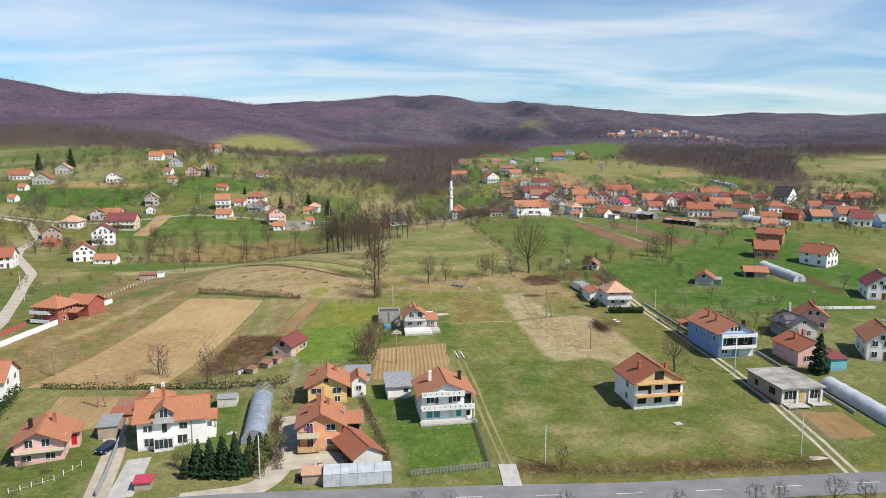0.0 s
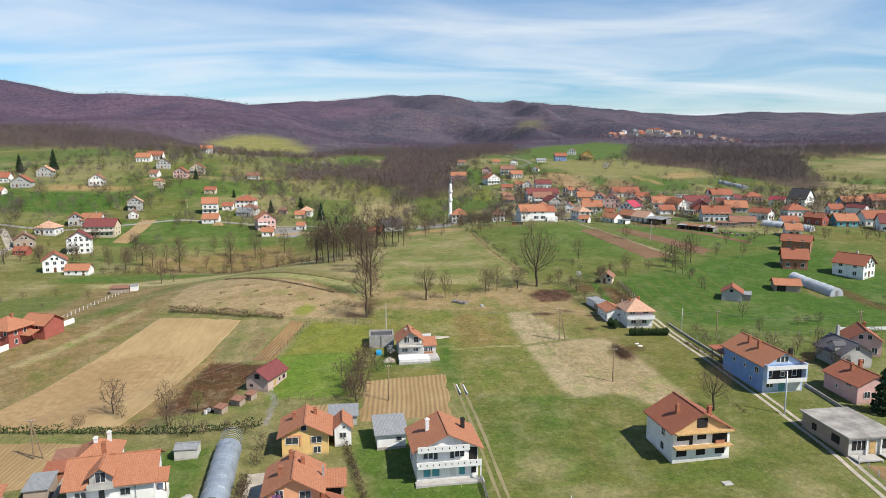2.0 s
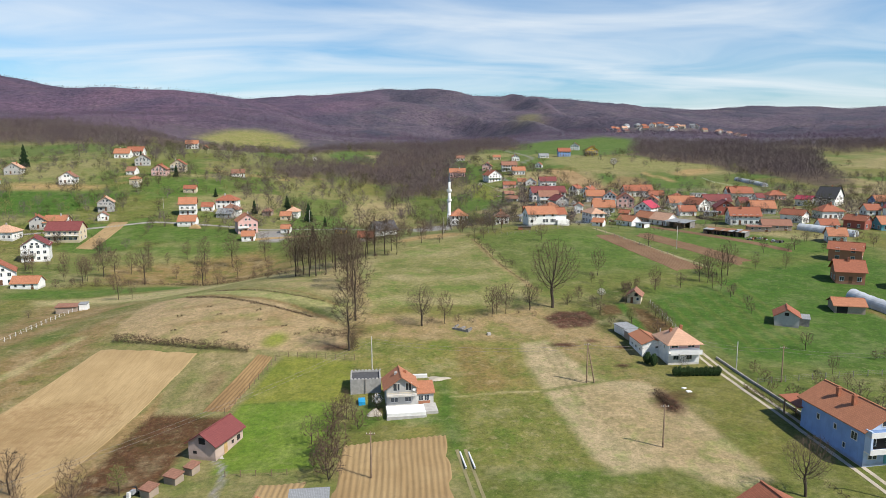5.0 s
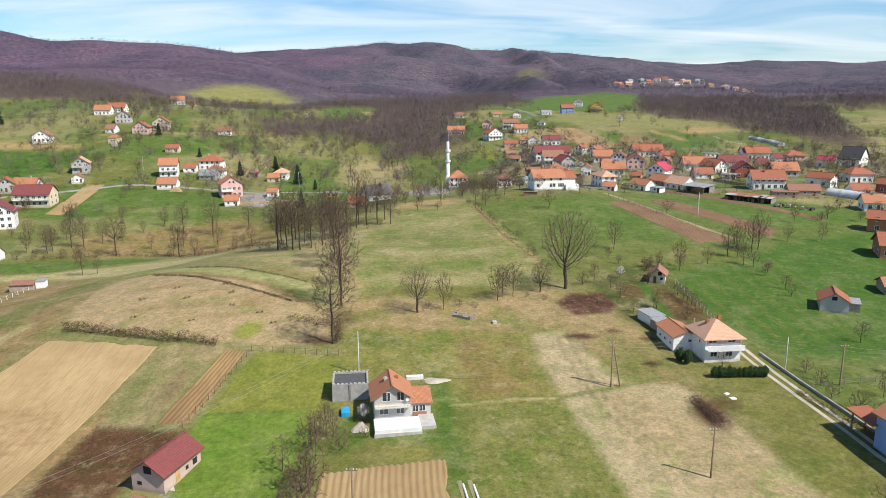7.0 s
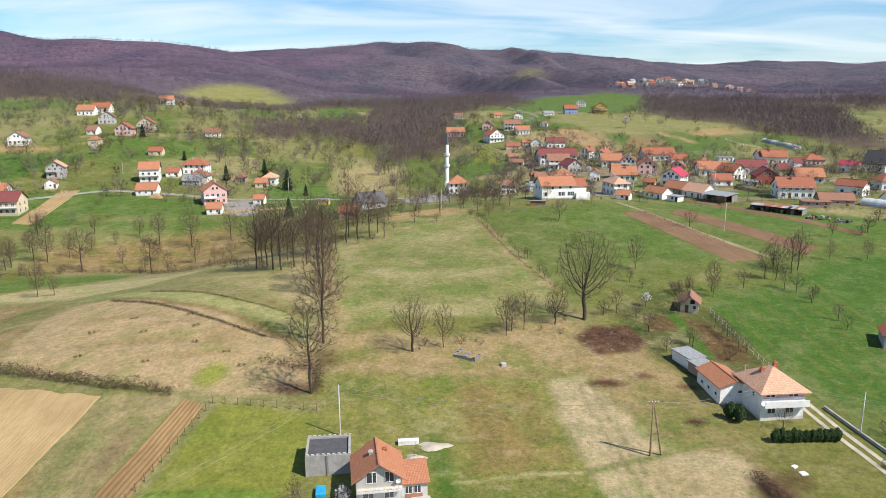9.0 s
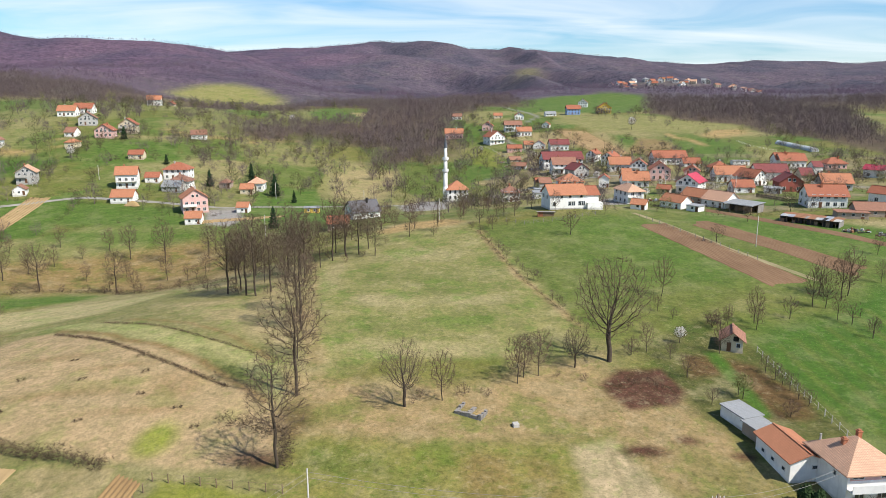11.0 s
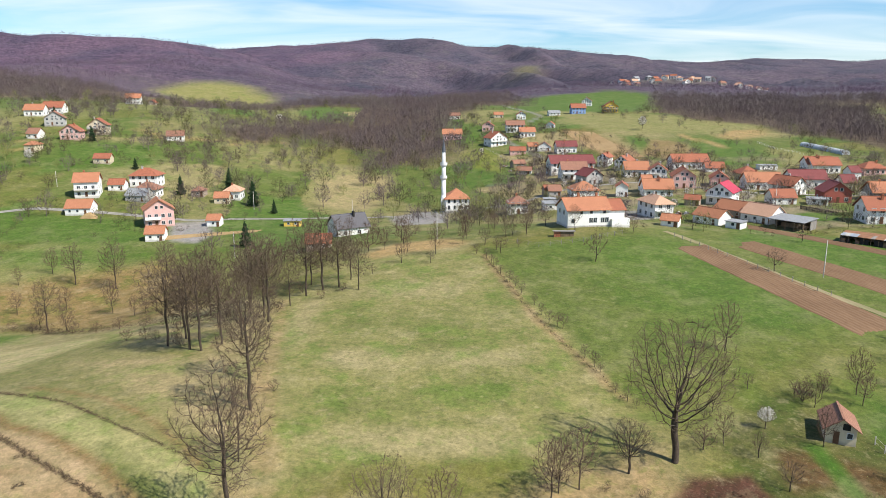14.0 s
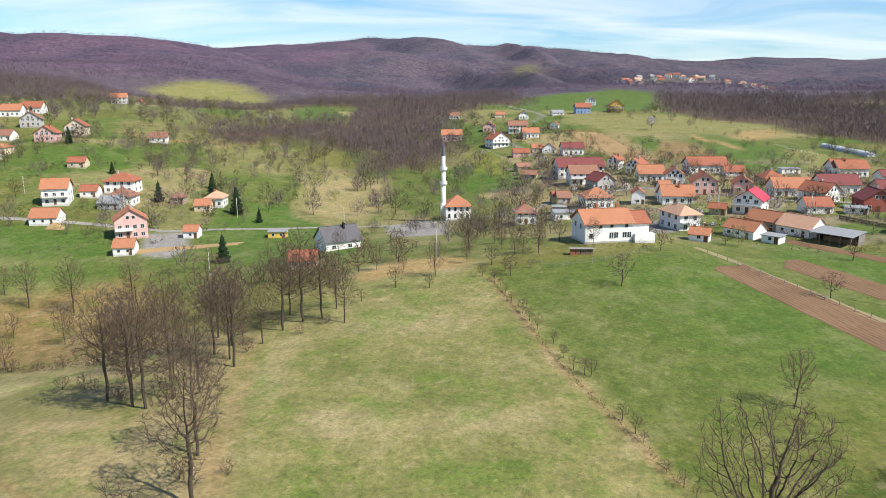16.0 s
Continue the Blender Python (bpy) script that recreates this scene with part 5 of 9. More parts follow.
def salmon_house():
    w, d = 7.4, 7.8
    f = d / 2
    ob, roof = home("salmon house with orange gabled roof and corner balconies", -21.3, 120.4, 8, w, d, 4.9, 2.1, "y", "salmon", "orange", 0.85)
    windows(ob, f, [(1.7, 3.5, 1.5, 1.1), (1.7, 0.9, 1.5, 1.1), (-1.9, 3.0, 1.0, 1.9), (-1.9, 0.2, 1.0, 1.9)])
    for z in (0.35, 2.85):
        slab_part("balcony", ob, M_PINE if z < 1 else WALL["cream"], (-w / 2 - 0.3, -0.3, -f - 1.3, -f, z - 0.15, z), (-w / 2 - 0.3, -0.3, -f - 1.3, -f - 1.2, z, z + 0.85), (-w / 2 - 0.3, -w / 2 - 0.18, -f - 1.2, -f, z, z + 0.85), label="pale timber balcony")
    slab_part("laundry", ob, plain("washing_line_cloth", (0.2, 0.08, 0.2), 0.9), (-2.9, -2.3, -f - 0.8, -f - 0.74, 3.9, 4.7), (-2.1, -1.6, -f - 0.8, -f - 0.74, 3.8, 4.7), label="dark laundry on the balcony")
    wing = roof_mesh("f", 4.0, 4.0, 2.9, 0.8, 0.3, mid=(w / 2 + 1.6, 2.4))
    part("wing_roof", wing, ROOF["orange"], ob, "lower orange side roof")
    slab_part("wing_wall", ob, WALL["tan"], (w / 2, w / 2 + 3.4, 1.2, 4.2, -1, 2.9))
    slab_part("wing_opening", ob, M_DARK, (w / 2 + 0.5, w / 2 + 3.0, 1.14, 1.2, 0.4, 2.5))
    slab_part("flue", ob, M_METAL, (w / 2 + 0.3, w / 2 + 0.6, 0.2, 0.5, 0, 6.2), label="shiny metal flue")
    chimney(roof, -2.0, -0.6, 5.4, 6.9), chimney(roof, 1.2, 1.4, 5.6, 7.2), chimney(roof, -0.6, 3.0, 6.0, 7.6)


salmon_house()


def open_barn():
    w, d, e = 5.4, 9.6, 2.2
    ob = thing("barn", "open-sided barn with weathered red tile roof", "barn", -14.3, 114.6, None, 30)
    part("wall", Mesh().box(w / 2 - 0.2, w / 2, -d / 2, d / 2, -1.5, e).box(-w / 2, w / 2, d / 2 - 0.2, d / 2, -1.5, e), WALL["tan"], ob)
    gable = Mesh().box(-w / 2, w / 2, -d / 2, -d / 2 + 0.2, -1.5, e)
    gable.face((-w / 2, -d / 2, e), (w / 2, -d / 2, e), (0, -d / 2, e + 1.4)).face((-w / 2, -d / 2 + 0.2, e), (0, -d / 2 + 0.2, e + 1.4), (w / 2, -d / 2 + 0.2, e))
    part("gable", gable, WALL["stone"], ob, "pale block gable wall")
    for k in range(5):
        part("post", Mesh().box(-w / 2, -w / 2 + 0.18, -d / 2 + 0.3 + k * 2.2, -d / 2 + 0.48 + k * 2.2, -1.5, e), M_WOOD, ob)
    part("floor", Mesh().box(-w / 2, w / 2, -d / 2, d / 2, -1.4, 0.02), M_SOIL_TAN, ob)
    part("roof", roof_mesh("y", w, d, e, 1.45, 0.5), ROOF["red"], ob)


open_barn()


def white_block():
    w, d = 11.6, 9.4
    f = d / 2
    ob, roof = home("large white house with bright orange roof and dormer", -49.0, 123.8, 14.6, w, d, 5.5, 2.3, "x", "white", "orange", 0.7)
    dormer = shell("y", 3.0, 4.0, 7.0, 1.1, -5.3, (-1.2, -2.8))
    part("dormer", dormer, WALL["grey"], ob)
    part("dormer_roof", roof_mesh("y", 3.0, 4.2, 7.0, 1.1, 0.45, mid=(-1.2, -2.8)), ROOF["orange"], ob)
    window(ob, -1.2, -4.82, 5.75, 0, 1.3, 1.5)
    slab_part("balcony", ob, M_CONC, (-2.9, 0.6, -f - 1.1, -f, 5.0, 5.2), (-2.9, 0.6, -f - 1.1, -f - 1.02, 5.2, 6.0), label="grey dormer balcony")
    windows(ob, f, [(-4.4, 3.3, 0.6, 1.1), (-3.6, 3.3, 0.6, 1.1), (-1.2, 2.9, 0.8, 1.7), (1.6, 3.4, 0.6, 1.0), (2.3, 3.4, 0.6, 1.0), (-4.3, 0.6, 0.7, 1.4), (-3.5, 0.6, 0.7, 1.4), (1.7, 0.7, 1.6, 1.5)])
    bay = slab_part("glazed_porch", ob, M_FRAME, (-2.9, 0.3, -f - 1.4, -f, -0.3, 2.5), label="white glazed porch")
    for k in range(4):
        part("pane", Mesh().box(-2.75 + k * 0.75, -2.1 + k * 0.75, -f - 1.44, -f - 1.4, 0.6, 2.2), M_GLASS, bay)
    part("porch_roof", roof_mesh("f", 1.4, 3.2, 4.0, 0.7, 0.25, mid=(w / 2 + 0.9, -1.2)), ROOF["orange"], ob)
    slab_part("porch_wall", ob, WALL["white"], (w / 2, w / 2 + 1.5, -2.7, 0.3, -1, 2.2))
    for px, py in ((w / 2 + 1.3, -2.7), (w / 2 + 1.3, 0.1)):
        slab_part("post", ob, M_WOOD, (px, px + 0.2, py, py + 0.2, 2.2, 4.1))
    slab_part("downpipe", ob, M_METAL, (3.3, 3.42, -f - 0.12, -f, 0, 5.4))
    chimney(roof, -2, 2.5, 6.5, 8.7)


white_block()
ob, roof = home("low house with orange hipped roof behind white house", -57.6, 136.4, 14, 6.2, 6.6, 3.1, 2.0, "h", "white", "orange", 0.5)
chimney(roof, 1.4, 1.0, 3.6, 5.6, M_WHITE), chimney(roof, -0.4, -0.6, 3.6, 5.4, M_WHITE)


def pink_house():
    w, d = 7.6, 8.6
    f = d / 2
    ob, roof = home("pink house with orange gabled roof in a garden", -70.2, 118.5, 18, w, d, 4.2, 1.9, "y", "pink", "orange", 0.95)
    windows(ob, f, [(-1.5, 3.1, 1.2, 1.3), (1.1, 3.1, 1.2, 1.3), (-2, 0.7, 1.5, 1.0), (1.7, 0.8, 1.5, 1.0)])
    slab_part("balcony", ob, WALL["cream"], (-w / 2 - 0.2, w / 2 + 0.2, -f - 0.9, -f, 2.35, 2.55), (-w / 2 - 0.2, w / 2 + 0.2, -f - 0.9, -f - 0.8, 2.55, 2.9), label="cream balcony ledge")
    slab_part("porch", ob, WALL["pink"], (w / 2, w / 2 + 1.6, 0.5, 3.2, -1, 3.4))
    slab_part("door", ob, plain("red_door", (0.5, 0.03, 0.03), 0.5), (w / 2 + 0.4, w / 2 + 1.3, 0.44, 0.5, 0.9, 2.8), label="bright red door")
    part("porch_roof", roof_mesh("f", 2.2, 3.6, 3.5, 0.3, 0.3, mid=(w / 2 + 0.8, 1.9)), ROOF["orange"], ob)
    chimney(roof, -1.9, -0.2, 5.0, 6.6, M_DARK), chimney(roof, 1.6, 1.2, 5.0, 6.8, M_BRICKRED)
    windows(ob, w / 2, [(-2, 2.9, 1, 1.2), (-2, 0.7, 1, 1)], 90)


pink_house()
ob, roof = home("flat grey tarpaulin-roofed shed by the drive", -62.3, 126.6, 14, 3.3, 5.6, 2.6, 0.15, "f", "tan", "slate", 0.25, "shed")
ob, roof = home("small shed with rusty orange roof", -62.4, 132.4, 14, 3.9, 3.0, 2.1, 0.5, "f", "brick", "red", 0.3, "shed")
ob, roof = home("small shed with rusty orange roof", -62.8, 136.6, 14, 4.4, 3.0, 2.4, 0.5, "f", "brick", "brown", 0.3, "shed")


def red_house():
    ob, roof = home("red house with orange roofs and white balconies", -115.2, 206.5, -14, 8.5, 8.5, 5.3, 2.3, "h", "red", "orange", 0.8)
    part("wing", shell("x", 7.5, 7.0, 4.8, 2.0, 1.5, (4.2, 7.2)), WALL["red"], ob)
    part("wing_roof", roof_mesh("x", 7.5, 7.0, 4.8, 2.0, 0.6, mid=(4.2, 7.2)), ROOF["orange"], ob)
    part("porch_roof", roof_mesh("f", 3.2, 3.0, 2.8, 0.8, 0.3, mid=(5.5, 1.0)), ROOF["orange"], ob)
    for z in (0.4, 3.0):
        slab_part("balcony", ob, M_WHITE, (-4.6, 2.2, -5.6, -4.25, z - 0.15, z), (-4.6, 2.2, -5.6, -5.5, z, z + 0.9), label="white balcony")
    windows(ob, 4.25, [(-2.2, 3.3, 1.2, 1.4), (0.6, 3.3, 1.2, 1.4), (-2.2, 0.7, 1.2, 1.4), (3.2, 3.4, 0.8, 1.2)])
    windows(ob, 4.25, [(-2, 3.2, 0.9, 1.2), (1, 3.2, 0.9, 1.2), (-2, 0.8, 0.9, 1.2)], 90)
    for a in (2.6, 5.6):
        window(ob, a, 3.68, 3.2, 0, 0.9, 1.2)
    chimney(roof, 0.8, 0.6, 6, 8)


red_house()


def paddock_barn():
    w, d = 5.2, 8.2
    ob, roof = home("pinkish block barn with maroon gabled roof", -38.0, 172.4, -17, w, d, 2.9, 1.7, "y", "rosy", "maroon", 0.45, "barn")
    slab_part("door", ob, M_PINE, (w / 2 - 0.02, w / 2 + 0.05, -1.6, -0.7, 0, 2.0), label="plain timber door")
    slab_part("opening", ob, M_DARK, (-0.5, 0.7, -d / 2 - 0.03, -d / 2 + 0.02, 2.6, 3.7), (-1.7, -1.0, -d / 2 - 0.03, -d / 2 + 0.02, 0.8, 1.3), (w / 2 - 0.02, w / 2 + 0.03, 0.6, 1.2, 1.0, 1.6), (w / 2 - 0.02, w / 2 + 0.03, 2.2, 3.2, 0.9, 1.8))
    slab_part("step", ob, M_CONC, (w / 2, w / 2 + 1.8, -3.2, 0.4, -0.6, 0.08), label="pale concrete step")


paddock_barn()


def meadow_house():
    w, d = 7.0, 7.4
    f = d / 2
    ob, roof = home("grey rendered house with orange gabled roof and terrace", -7.1, 185.8, 8, w, d, 5.5, 2.5, "y", "grey", "orange", 0.75, size=0.8)
    windows(ob, f, [(-1.5, 4.6, 0.8, 1.7), (-0.7, 4.6, 0.5, 1.7), (1.6, 4.6, 1.3, 1.7), (-1.7, 1.9, 1.6, 1.0), (1.5, 1.9, 1.4, 1.0)])
    slab_part("balcony", ob, WALL["stone"], (-w / 2, w / 2, -f - 1.3, -f, 3.55, 3.75), label="concrete balcony")
    slab_part("railing", ob, WALL["cream"], (-w / 2, w / 2, -f - 1.3, -f - 1.24, 4.45, 4.55), *[(-w / 2 + k * 0.7, -w / 2 + k * 0.7 + 0.06, -f - 1.3, -f - 1.24, 3.75, 4.45) for k in range(11)])
    slab_part("terrace", ob, M_WHITE, (-w / 2 - 0.2, w / 2 + 1.6, -f - 4.9, -f, -2.2, 1.0), label="white concrete terrace over a plinth")
    slab_part("plinth", ob, M_CONC, (-w / 2 - 0.35, w / 2 + 1.75, -f - 5.05, -f - 4.9, -2.2, 0.3))
    part("annexe", shell("f", 4.2, 4.6, 3.2, 0, 1.6, (w / 2 + 2.1, 0.3)), WALL["stone"], ob)
    part("annexe_roof", roof_mesh("f", 4.2, 4.6, 3.1, 1.3, 0.4, mid=(w / 2 + 2.1, 0.3)), ROOF["orange"], ob, "bright orange lean-to roof")
    for a in (w / 2 + 1.2, w / 2 + 2.6):
        window(ob, a, -2.02, 1.3, 0, 1.0, 1.2)
    slab_part("brick_panel", ob, WALL["brick"], (w / 2 + 0.6, w / 2 + 3.4, -2.05, -2.0, 0.2, 1.2), label="bare red brick panel")
    slab_part("door", ob, M_FRAME, (w / 2 - 0.02 + 0.05, w / 2 + 0.55, -2.06, -2.0, 0.8, 2.8))
    slab_part("annexe_terrace", ob, M_CONC, (w / 2 + 1.6, w / 2 + 4.6, -f - 3.6, -2.0, -2.0, 0.55))
    dish = Mesh()
    for k in range(12):
        a0, a1 = k * math.pi / 6, (k + 1) * math.pi / 6
        dish.face((2.9, -f - 0.5, 4.9), (2.9 + 0.4 * math.cos(a0), -f - 0.6, 4.9 + 0.4 * math.sin(a0)), (2.9 + 0.4 * math.cos(a1), -f - 0.6, 4.9 + 0.4 * math.sin(a1)))
    dish.box(2.87, 2.93, -f - 0.5, -f, 4.87, 4.93)
    part("satellite_dish", dish, M_WHITE, ob)
    chimney(roof, -1.0, 0.4, 5.5, 7.6, M_CONC), chimney(roof, 1.3, 1.5, 5.6, 7.4)


meadow_house()


def roofless_garage():
    ob = thing("garage", "unfinished grey concrete block garage without roof", "garage", -14.4, 193.3, None, 6)
    w, d, t = 6.0, 5.6, 0.3
    part("wall", Mesh().box(-w / 2, w / 2, -d / 2, -d / 2 + t, -1, 2.7).box(-w / 2, w / 2, d / 2 - t, d / 2, -1, 2.7).box(-w / 2, -w / 2 + t, -d / 2 + t, d / 2 - t, -1, 2.7).box(w / 2 - t, w / 2, -d / 2 + t, d / 2 - t, -1, 2.7), M_BLOCK, ob)
    # dark grey slab set a little below the wall tops
    part("slab", Mesh().box(-w / 2 + t, w / 2 - t, -d / 2 + t, d / 2 - t, 2.2, 2.42), plain("dark_grey_slab", (0.09, 0.09, 0.095), 0.9), ob, "dark felt roof slab")
    for k in range(9):
        x = -w / 2 + 0.1 + k * 0.7
        part("block", Mesh().box(x, x + 0.4, d / 2 - 0.25, d / 2 - 0.03, 2.7, 2.9), M_CONC, ob)
        part("block", Mesh().box(x, x + 0.4, -d / 2 + 0.03, -d / 2 + 0.25, 2.7, 2.9), M_CONC, ob)
    part("divider", Mesh().box(-0.2, 0.05, -d / 2 - 0.12, -d / 2, -1, 2.7), M_GREYWOOD, ob)


roofless_garage()


def unfinished_house():
    w, d = 10.2, 9.2
    f = d / 2
    ob, roof = home("unfinished white three-storey house with red tile roof", 42.3, 137.0, 10, w, d, 5.4, 2.9, "y", "white", "red", 0.55)
    raw = plaster("raw_orange_render", (0.6, 0.4, 0.2))
    g = Mesh().face((-w / 2 + 0.2, -f - 0.03, 5.3), (w / 2 - 0.2, -f - 0.03, 5.3), (0, -f - 0.03, 8.0))
    part("gable_render", g, raw, ob, "raw ochre gable")
    for z in (2.75, 5.25):
        slab_part("balcony", ob, M_PINE, (-w / 2, w / 2, -f - 1.3, -f, z - 0.22, z), label="bare balcony slab edged in ochre")
    slab_part("opening", ob, M_DARK, (-1.0, 0.9, -f - 0.06, -f + 0.02, 5.6, 7.3), (-4.4, -2.2, -f - 0.04, -f + 0.02, 3.6, 4.9), (-2.2, -1.6, -f - 0.04, -f + 0.02, 2.8, 4.9), (-0.8, 0.8, -f - 0.04, -f + 0.02, 3.6, 4.9), (1.9, 4.6, -f - 0.04, -f + 0.02, 2.8, 4.9), (-4.4, -2.6, -f - 0.04, -f + 0.02, 0.9, 2.0), (-0.9, 0.7, -f - 0.04, -f + 0.02, 0.9, 2.0), (2.5, 4.2, -f - 0.04, -f + 0.02, 0.9, 2.0))
    slab_part("brick_infill", ob, WALL["brick"], (2.4, 4.0, -f - 0.3, -f - 0.06, 2.75, 3.4), label="stack of red bricks")
    windows(ob, w / 2, [(1.4, 3.4, 1.0, 1.3), (1.2, 0.9, 1.0, 1.2)], -90)
    chimney(roof, -2.4, -0.8, 6.4, 8.2), chimney(roof, 2.6, -2.2, 6.4, 8.1)


unfinished_house()


def hip_house():
    w, d = 7.8, 8.4
    f = d / 2
    ob, roof = home("pale pink house with sun-bleached hipped roof", 52.5, 206.4, 5, w, d, 5.5, 2.6, "h", "white", "tan", 0.75, size=0.88)
    slab_part("upper_wall", ob, WALL["pink"], (-w / 2 + 0.3, w / 2 - 0.1, -f - 0.03, -f + 0.01, 3.9, 5.3), label="salmon red upper storey")
    windows(ob, f + 0.03, [(-2.4, 4.2, 1.6, 1.0), (1.7, 4.2, 1.6, 1.0), (-2, 1.2, 1.3, 1.0), (1.3, 1.2, 1.3, 1.0)])
    slab_part("balcony", ob, M_WHITE, (-w / 2, w / 2 + 0.2, -f - 1.2, -f, 2.6, 2.8), (-w / 2, w / 2 + 0.2, -f - 1.2, -f - 1.1, 2.8, 3.8), label="long white balcony parapet")
    windows(ob, w / 2, [(1.6, 3.4, 0.5, 0.7)], -90)
    chimney(roof, -1.6, 0.4, 6.4, 7.6), chimney(roof, 1.6, 1.8, 6.0, 7.9)
    part("annexe", shell("y", 5.6, 9.0, 3.6, 1.1, 1.5, (-5.2, 6.6)), WALL["white"], ob)
    part("annexe_roof", roof_mesh("y", 5.6, 9.0, 3.6, 1.1, 0.45, mid=(-5.2, 6.6)), ROOF["orange"], ob, "bright orange annexe roof")
    for a in (3.6, 6.4, 9):
        window(ob, -8.02, a, 1.4, -90, 0.7, 0.5)
    window(ob, -4.2, 2.08, 2.2, 0, 0.9, 0.5)
    part("flue", Mesh().tube((-3.0, 3.4, 3), (-3.0, 3.4, 7.0), 0.15, 0.15, 8, True), M_CONC, ob)


hip_house()
ob, roof = home("low shed with grey sheet roof behind pale house", 45.6, 222.6, 20, 3.4, 4.6, 2.0, 0.25, "f", "white", "slate", 0.2, "shed")
ob, roof = home("lean-to woodshed with dark grey sheets", 46.6, 218.4, 20, 3.2, 3.6, 1.9, 0.3, "f", "tan", "slate", 0.25, "shed")


def blue_house():
    w, d = 8.9, 14.6
    f = d / 2
    ob, roof = home("long blue house with orange-red tile roof and white loggias", 68.6, 167.0, 8.5, w, d, 5.9, 2.4, "y", "blue", "orange", 0.6)
    front = WALL["paleblue"]
    slab_part("front_panel", ob, front, (-w / 2, w / 2, -f - 0.05, -f, -0.5, 2.4), label="pale blue front")
    g = Mesh().face((-w / 2, -f - 0.05, 5.7), (w / 2, -f - 0.05, 5.7), (0, -f - 0.05, 8.0))
    part("gable_panel", g, front, ob, "pale blue gable")
    for z in (2.5, 5.2):
        slab_part("balcony", ob, M_WHITE, (-w / 2, w / 2, -f - 1.4, -f - 0.06, z - 0.25, z), (-w / 2, w / 2, -f - 1.4, -f - 1.3, z, z + 0.6), label="white loggia parapet")
    for x in (-w / 2, w / 2 - 0.35):
        slab_part("pier", ob, front, (x, x + 0.35, -f - 1.38, -f - 0.06, 2.5, 6.0))
    # near-black sheet paints the shade deep in the loggia
    slab_part("loggia_back", ob, M_DARK, (-w / 2 + 0.4, w / 2 - 0.4, -f - 0.07, -f - 0.05, 2.6, 4.9))
    windows(ob, f + 0.08, [(-1.3, 6.2, 0.7, 1.1), (-0.4, 6.2, 0.7, 1.1), (0.5, 6.2, 0.7, 1.1), (-3, 3.2, 0.9, 1.4), (-0.2, 3.2, 0.9, 1.4), (2.4, 3.2, 0.9, 1.4), (-3.3, 1.0, 0.6, 0.9), (-2.5, 1.0, 0.6, 0.9)])
    slab_part("garage_door", ob, M_WHITE, (0.9, 4.0, -f - 0.1, -f - 0.05, 0, 2.1), label="white garage door")
    slab_part("door", ob, glass_teal, (-0.9, 0.5, -f - 0.1, -f - 0.05, 0.1, 1.9), label="teal door")
    windows(ob, w / 2, [(5.2, 3.4, 1.2, 1.2), (1.0, 3.4, 0.5, 0.8), (-3, 3.4, 0.6, 0.9), (3.2, 1.2, 0.5, 0.8)], -90)
    part("porch_roof", roof_mesh("f", 3.0, 4.6, 3.9, 0.4, 0.4, mid=(-w / 2 + 0.9, f + 2.3)), ROOF["red"], ob)
    for x, y in ((-w / 2 - 0.3, f + 4.2), (-w / 2 + 2.1, f + 4.2)):
        slab_part("post", ob, M_WOOD, (x, x + 0.2, y, y + 0.2, -0.5, 4.2))
    chimney(roof, -1.6, -1.2, 6.6, 8.8), chimney(roof, -1.4, 2.6, 6.6, 8.8), chimney(roof, 3.0, -5.0, 6.2, 7.9, M_DARK)


blue_house()


def flat_house():
    w, d = 8.6, 11.8
    f = d / 2
    ob = thing("house", "unfinished grey single-storey house with flat concrete roof", "house", 70.9, 138.9, None, 8)
    part("wall", Mesh().box(-w / 2, w / 2, -f, f, -1.5, 3.1), WALL["stone"], ob)
    part("roof", Mesh().box(-w / 2 - 0.5, w / 2 + 0.5, -f - 0.6, f + 0.4, 3.1, 3.36), plain("pale_screed", (0.36, 0.335, 0.3), 0.95, 0.35, 0.45), ob, "flat pale concrete slab")
    slab_part("opening", ob, M_DARK, (-w / 2 + 0.6, -1.3, -f - 0.04, -f + 0.02, 0.9, 2.5), (1.8, w / 2 - 0.5, -f - 0.04, -f + 0.02, 0.9, 2.5), (-w / 2 - 0.06, -w / 2 + 0.02, -3.8, -1.8, 1.0, 2.4), (-w / 2 - 0.06, -w / 2 + 0.02, 2.0, 3.2, 1.0, 2.2))
    for x in (-w / 2 + 1.4, -w / 2 + 2.2, 2.6, 3.4):
        slab_part("mullion", ob, M_FRAME, (x, x + 0.08, -f - 0.08, -f - 0.04, 0.9, 2.5))
    slab_part("door", ob, M_PINE, (-0.5, 0.6, -f - 0.06, -f + 0.02, 0.1, 2.4), label="orange timber door")
    slab_part("column", ob, M_WHITE, (-1.3, -1.0, -f - 0.3, -f, 0, 3.1), (1.3, 1.6, -f - 0.3, -f, 0, 3.1), (w / 2 - 0.4, w / 2, -f - 0.3, -f, 0, 3.1))
    for x0, x1, y0 in ((-w / 2 + 0.2, 0.4, -f - 2.3), (1.4, w / 2 + 1.0, -f - 1.8)):
        slab_part("terrace", ob, M_CONC, (x0, x1, y0, -f, -0.12, 0.08), (x0, x0 + 0.2, y0, y0 + 0.2, -1.2, -0.12), (x1 - 0.2, x1, y0, y0 + 0.2, -1.2, -0.12), label="bare concrete terrace on stub columns")
        # solid near-black box added to paint the shade under the slab
        slab_part("void", ob, M_DARK, (x0 + 0.25, x1 - 0.25, y0 + 0.5, -f, -1.2, -0.12))
    slab_part("side_face", ob, WALL["tan"], (-w / 2 - 0.03, -w / 2, -f, f, -1.2, 3.1), label="bare brown block side wall")


flat_house()


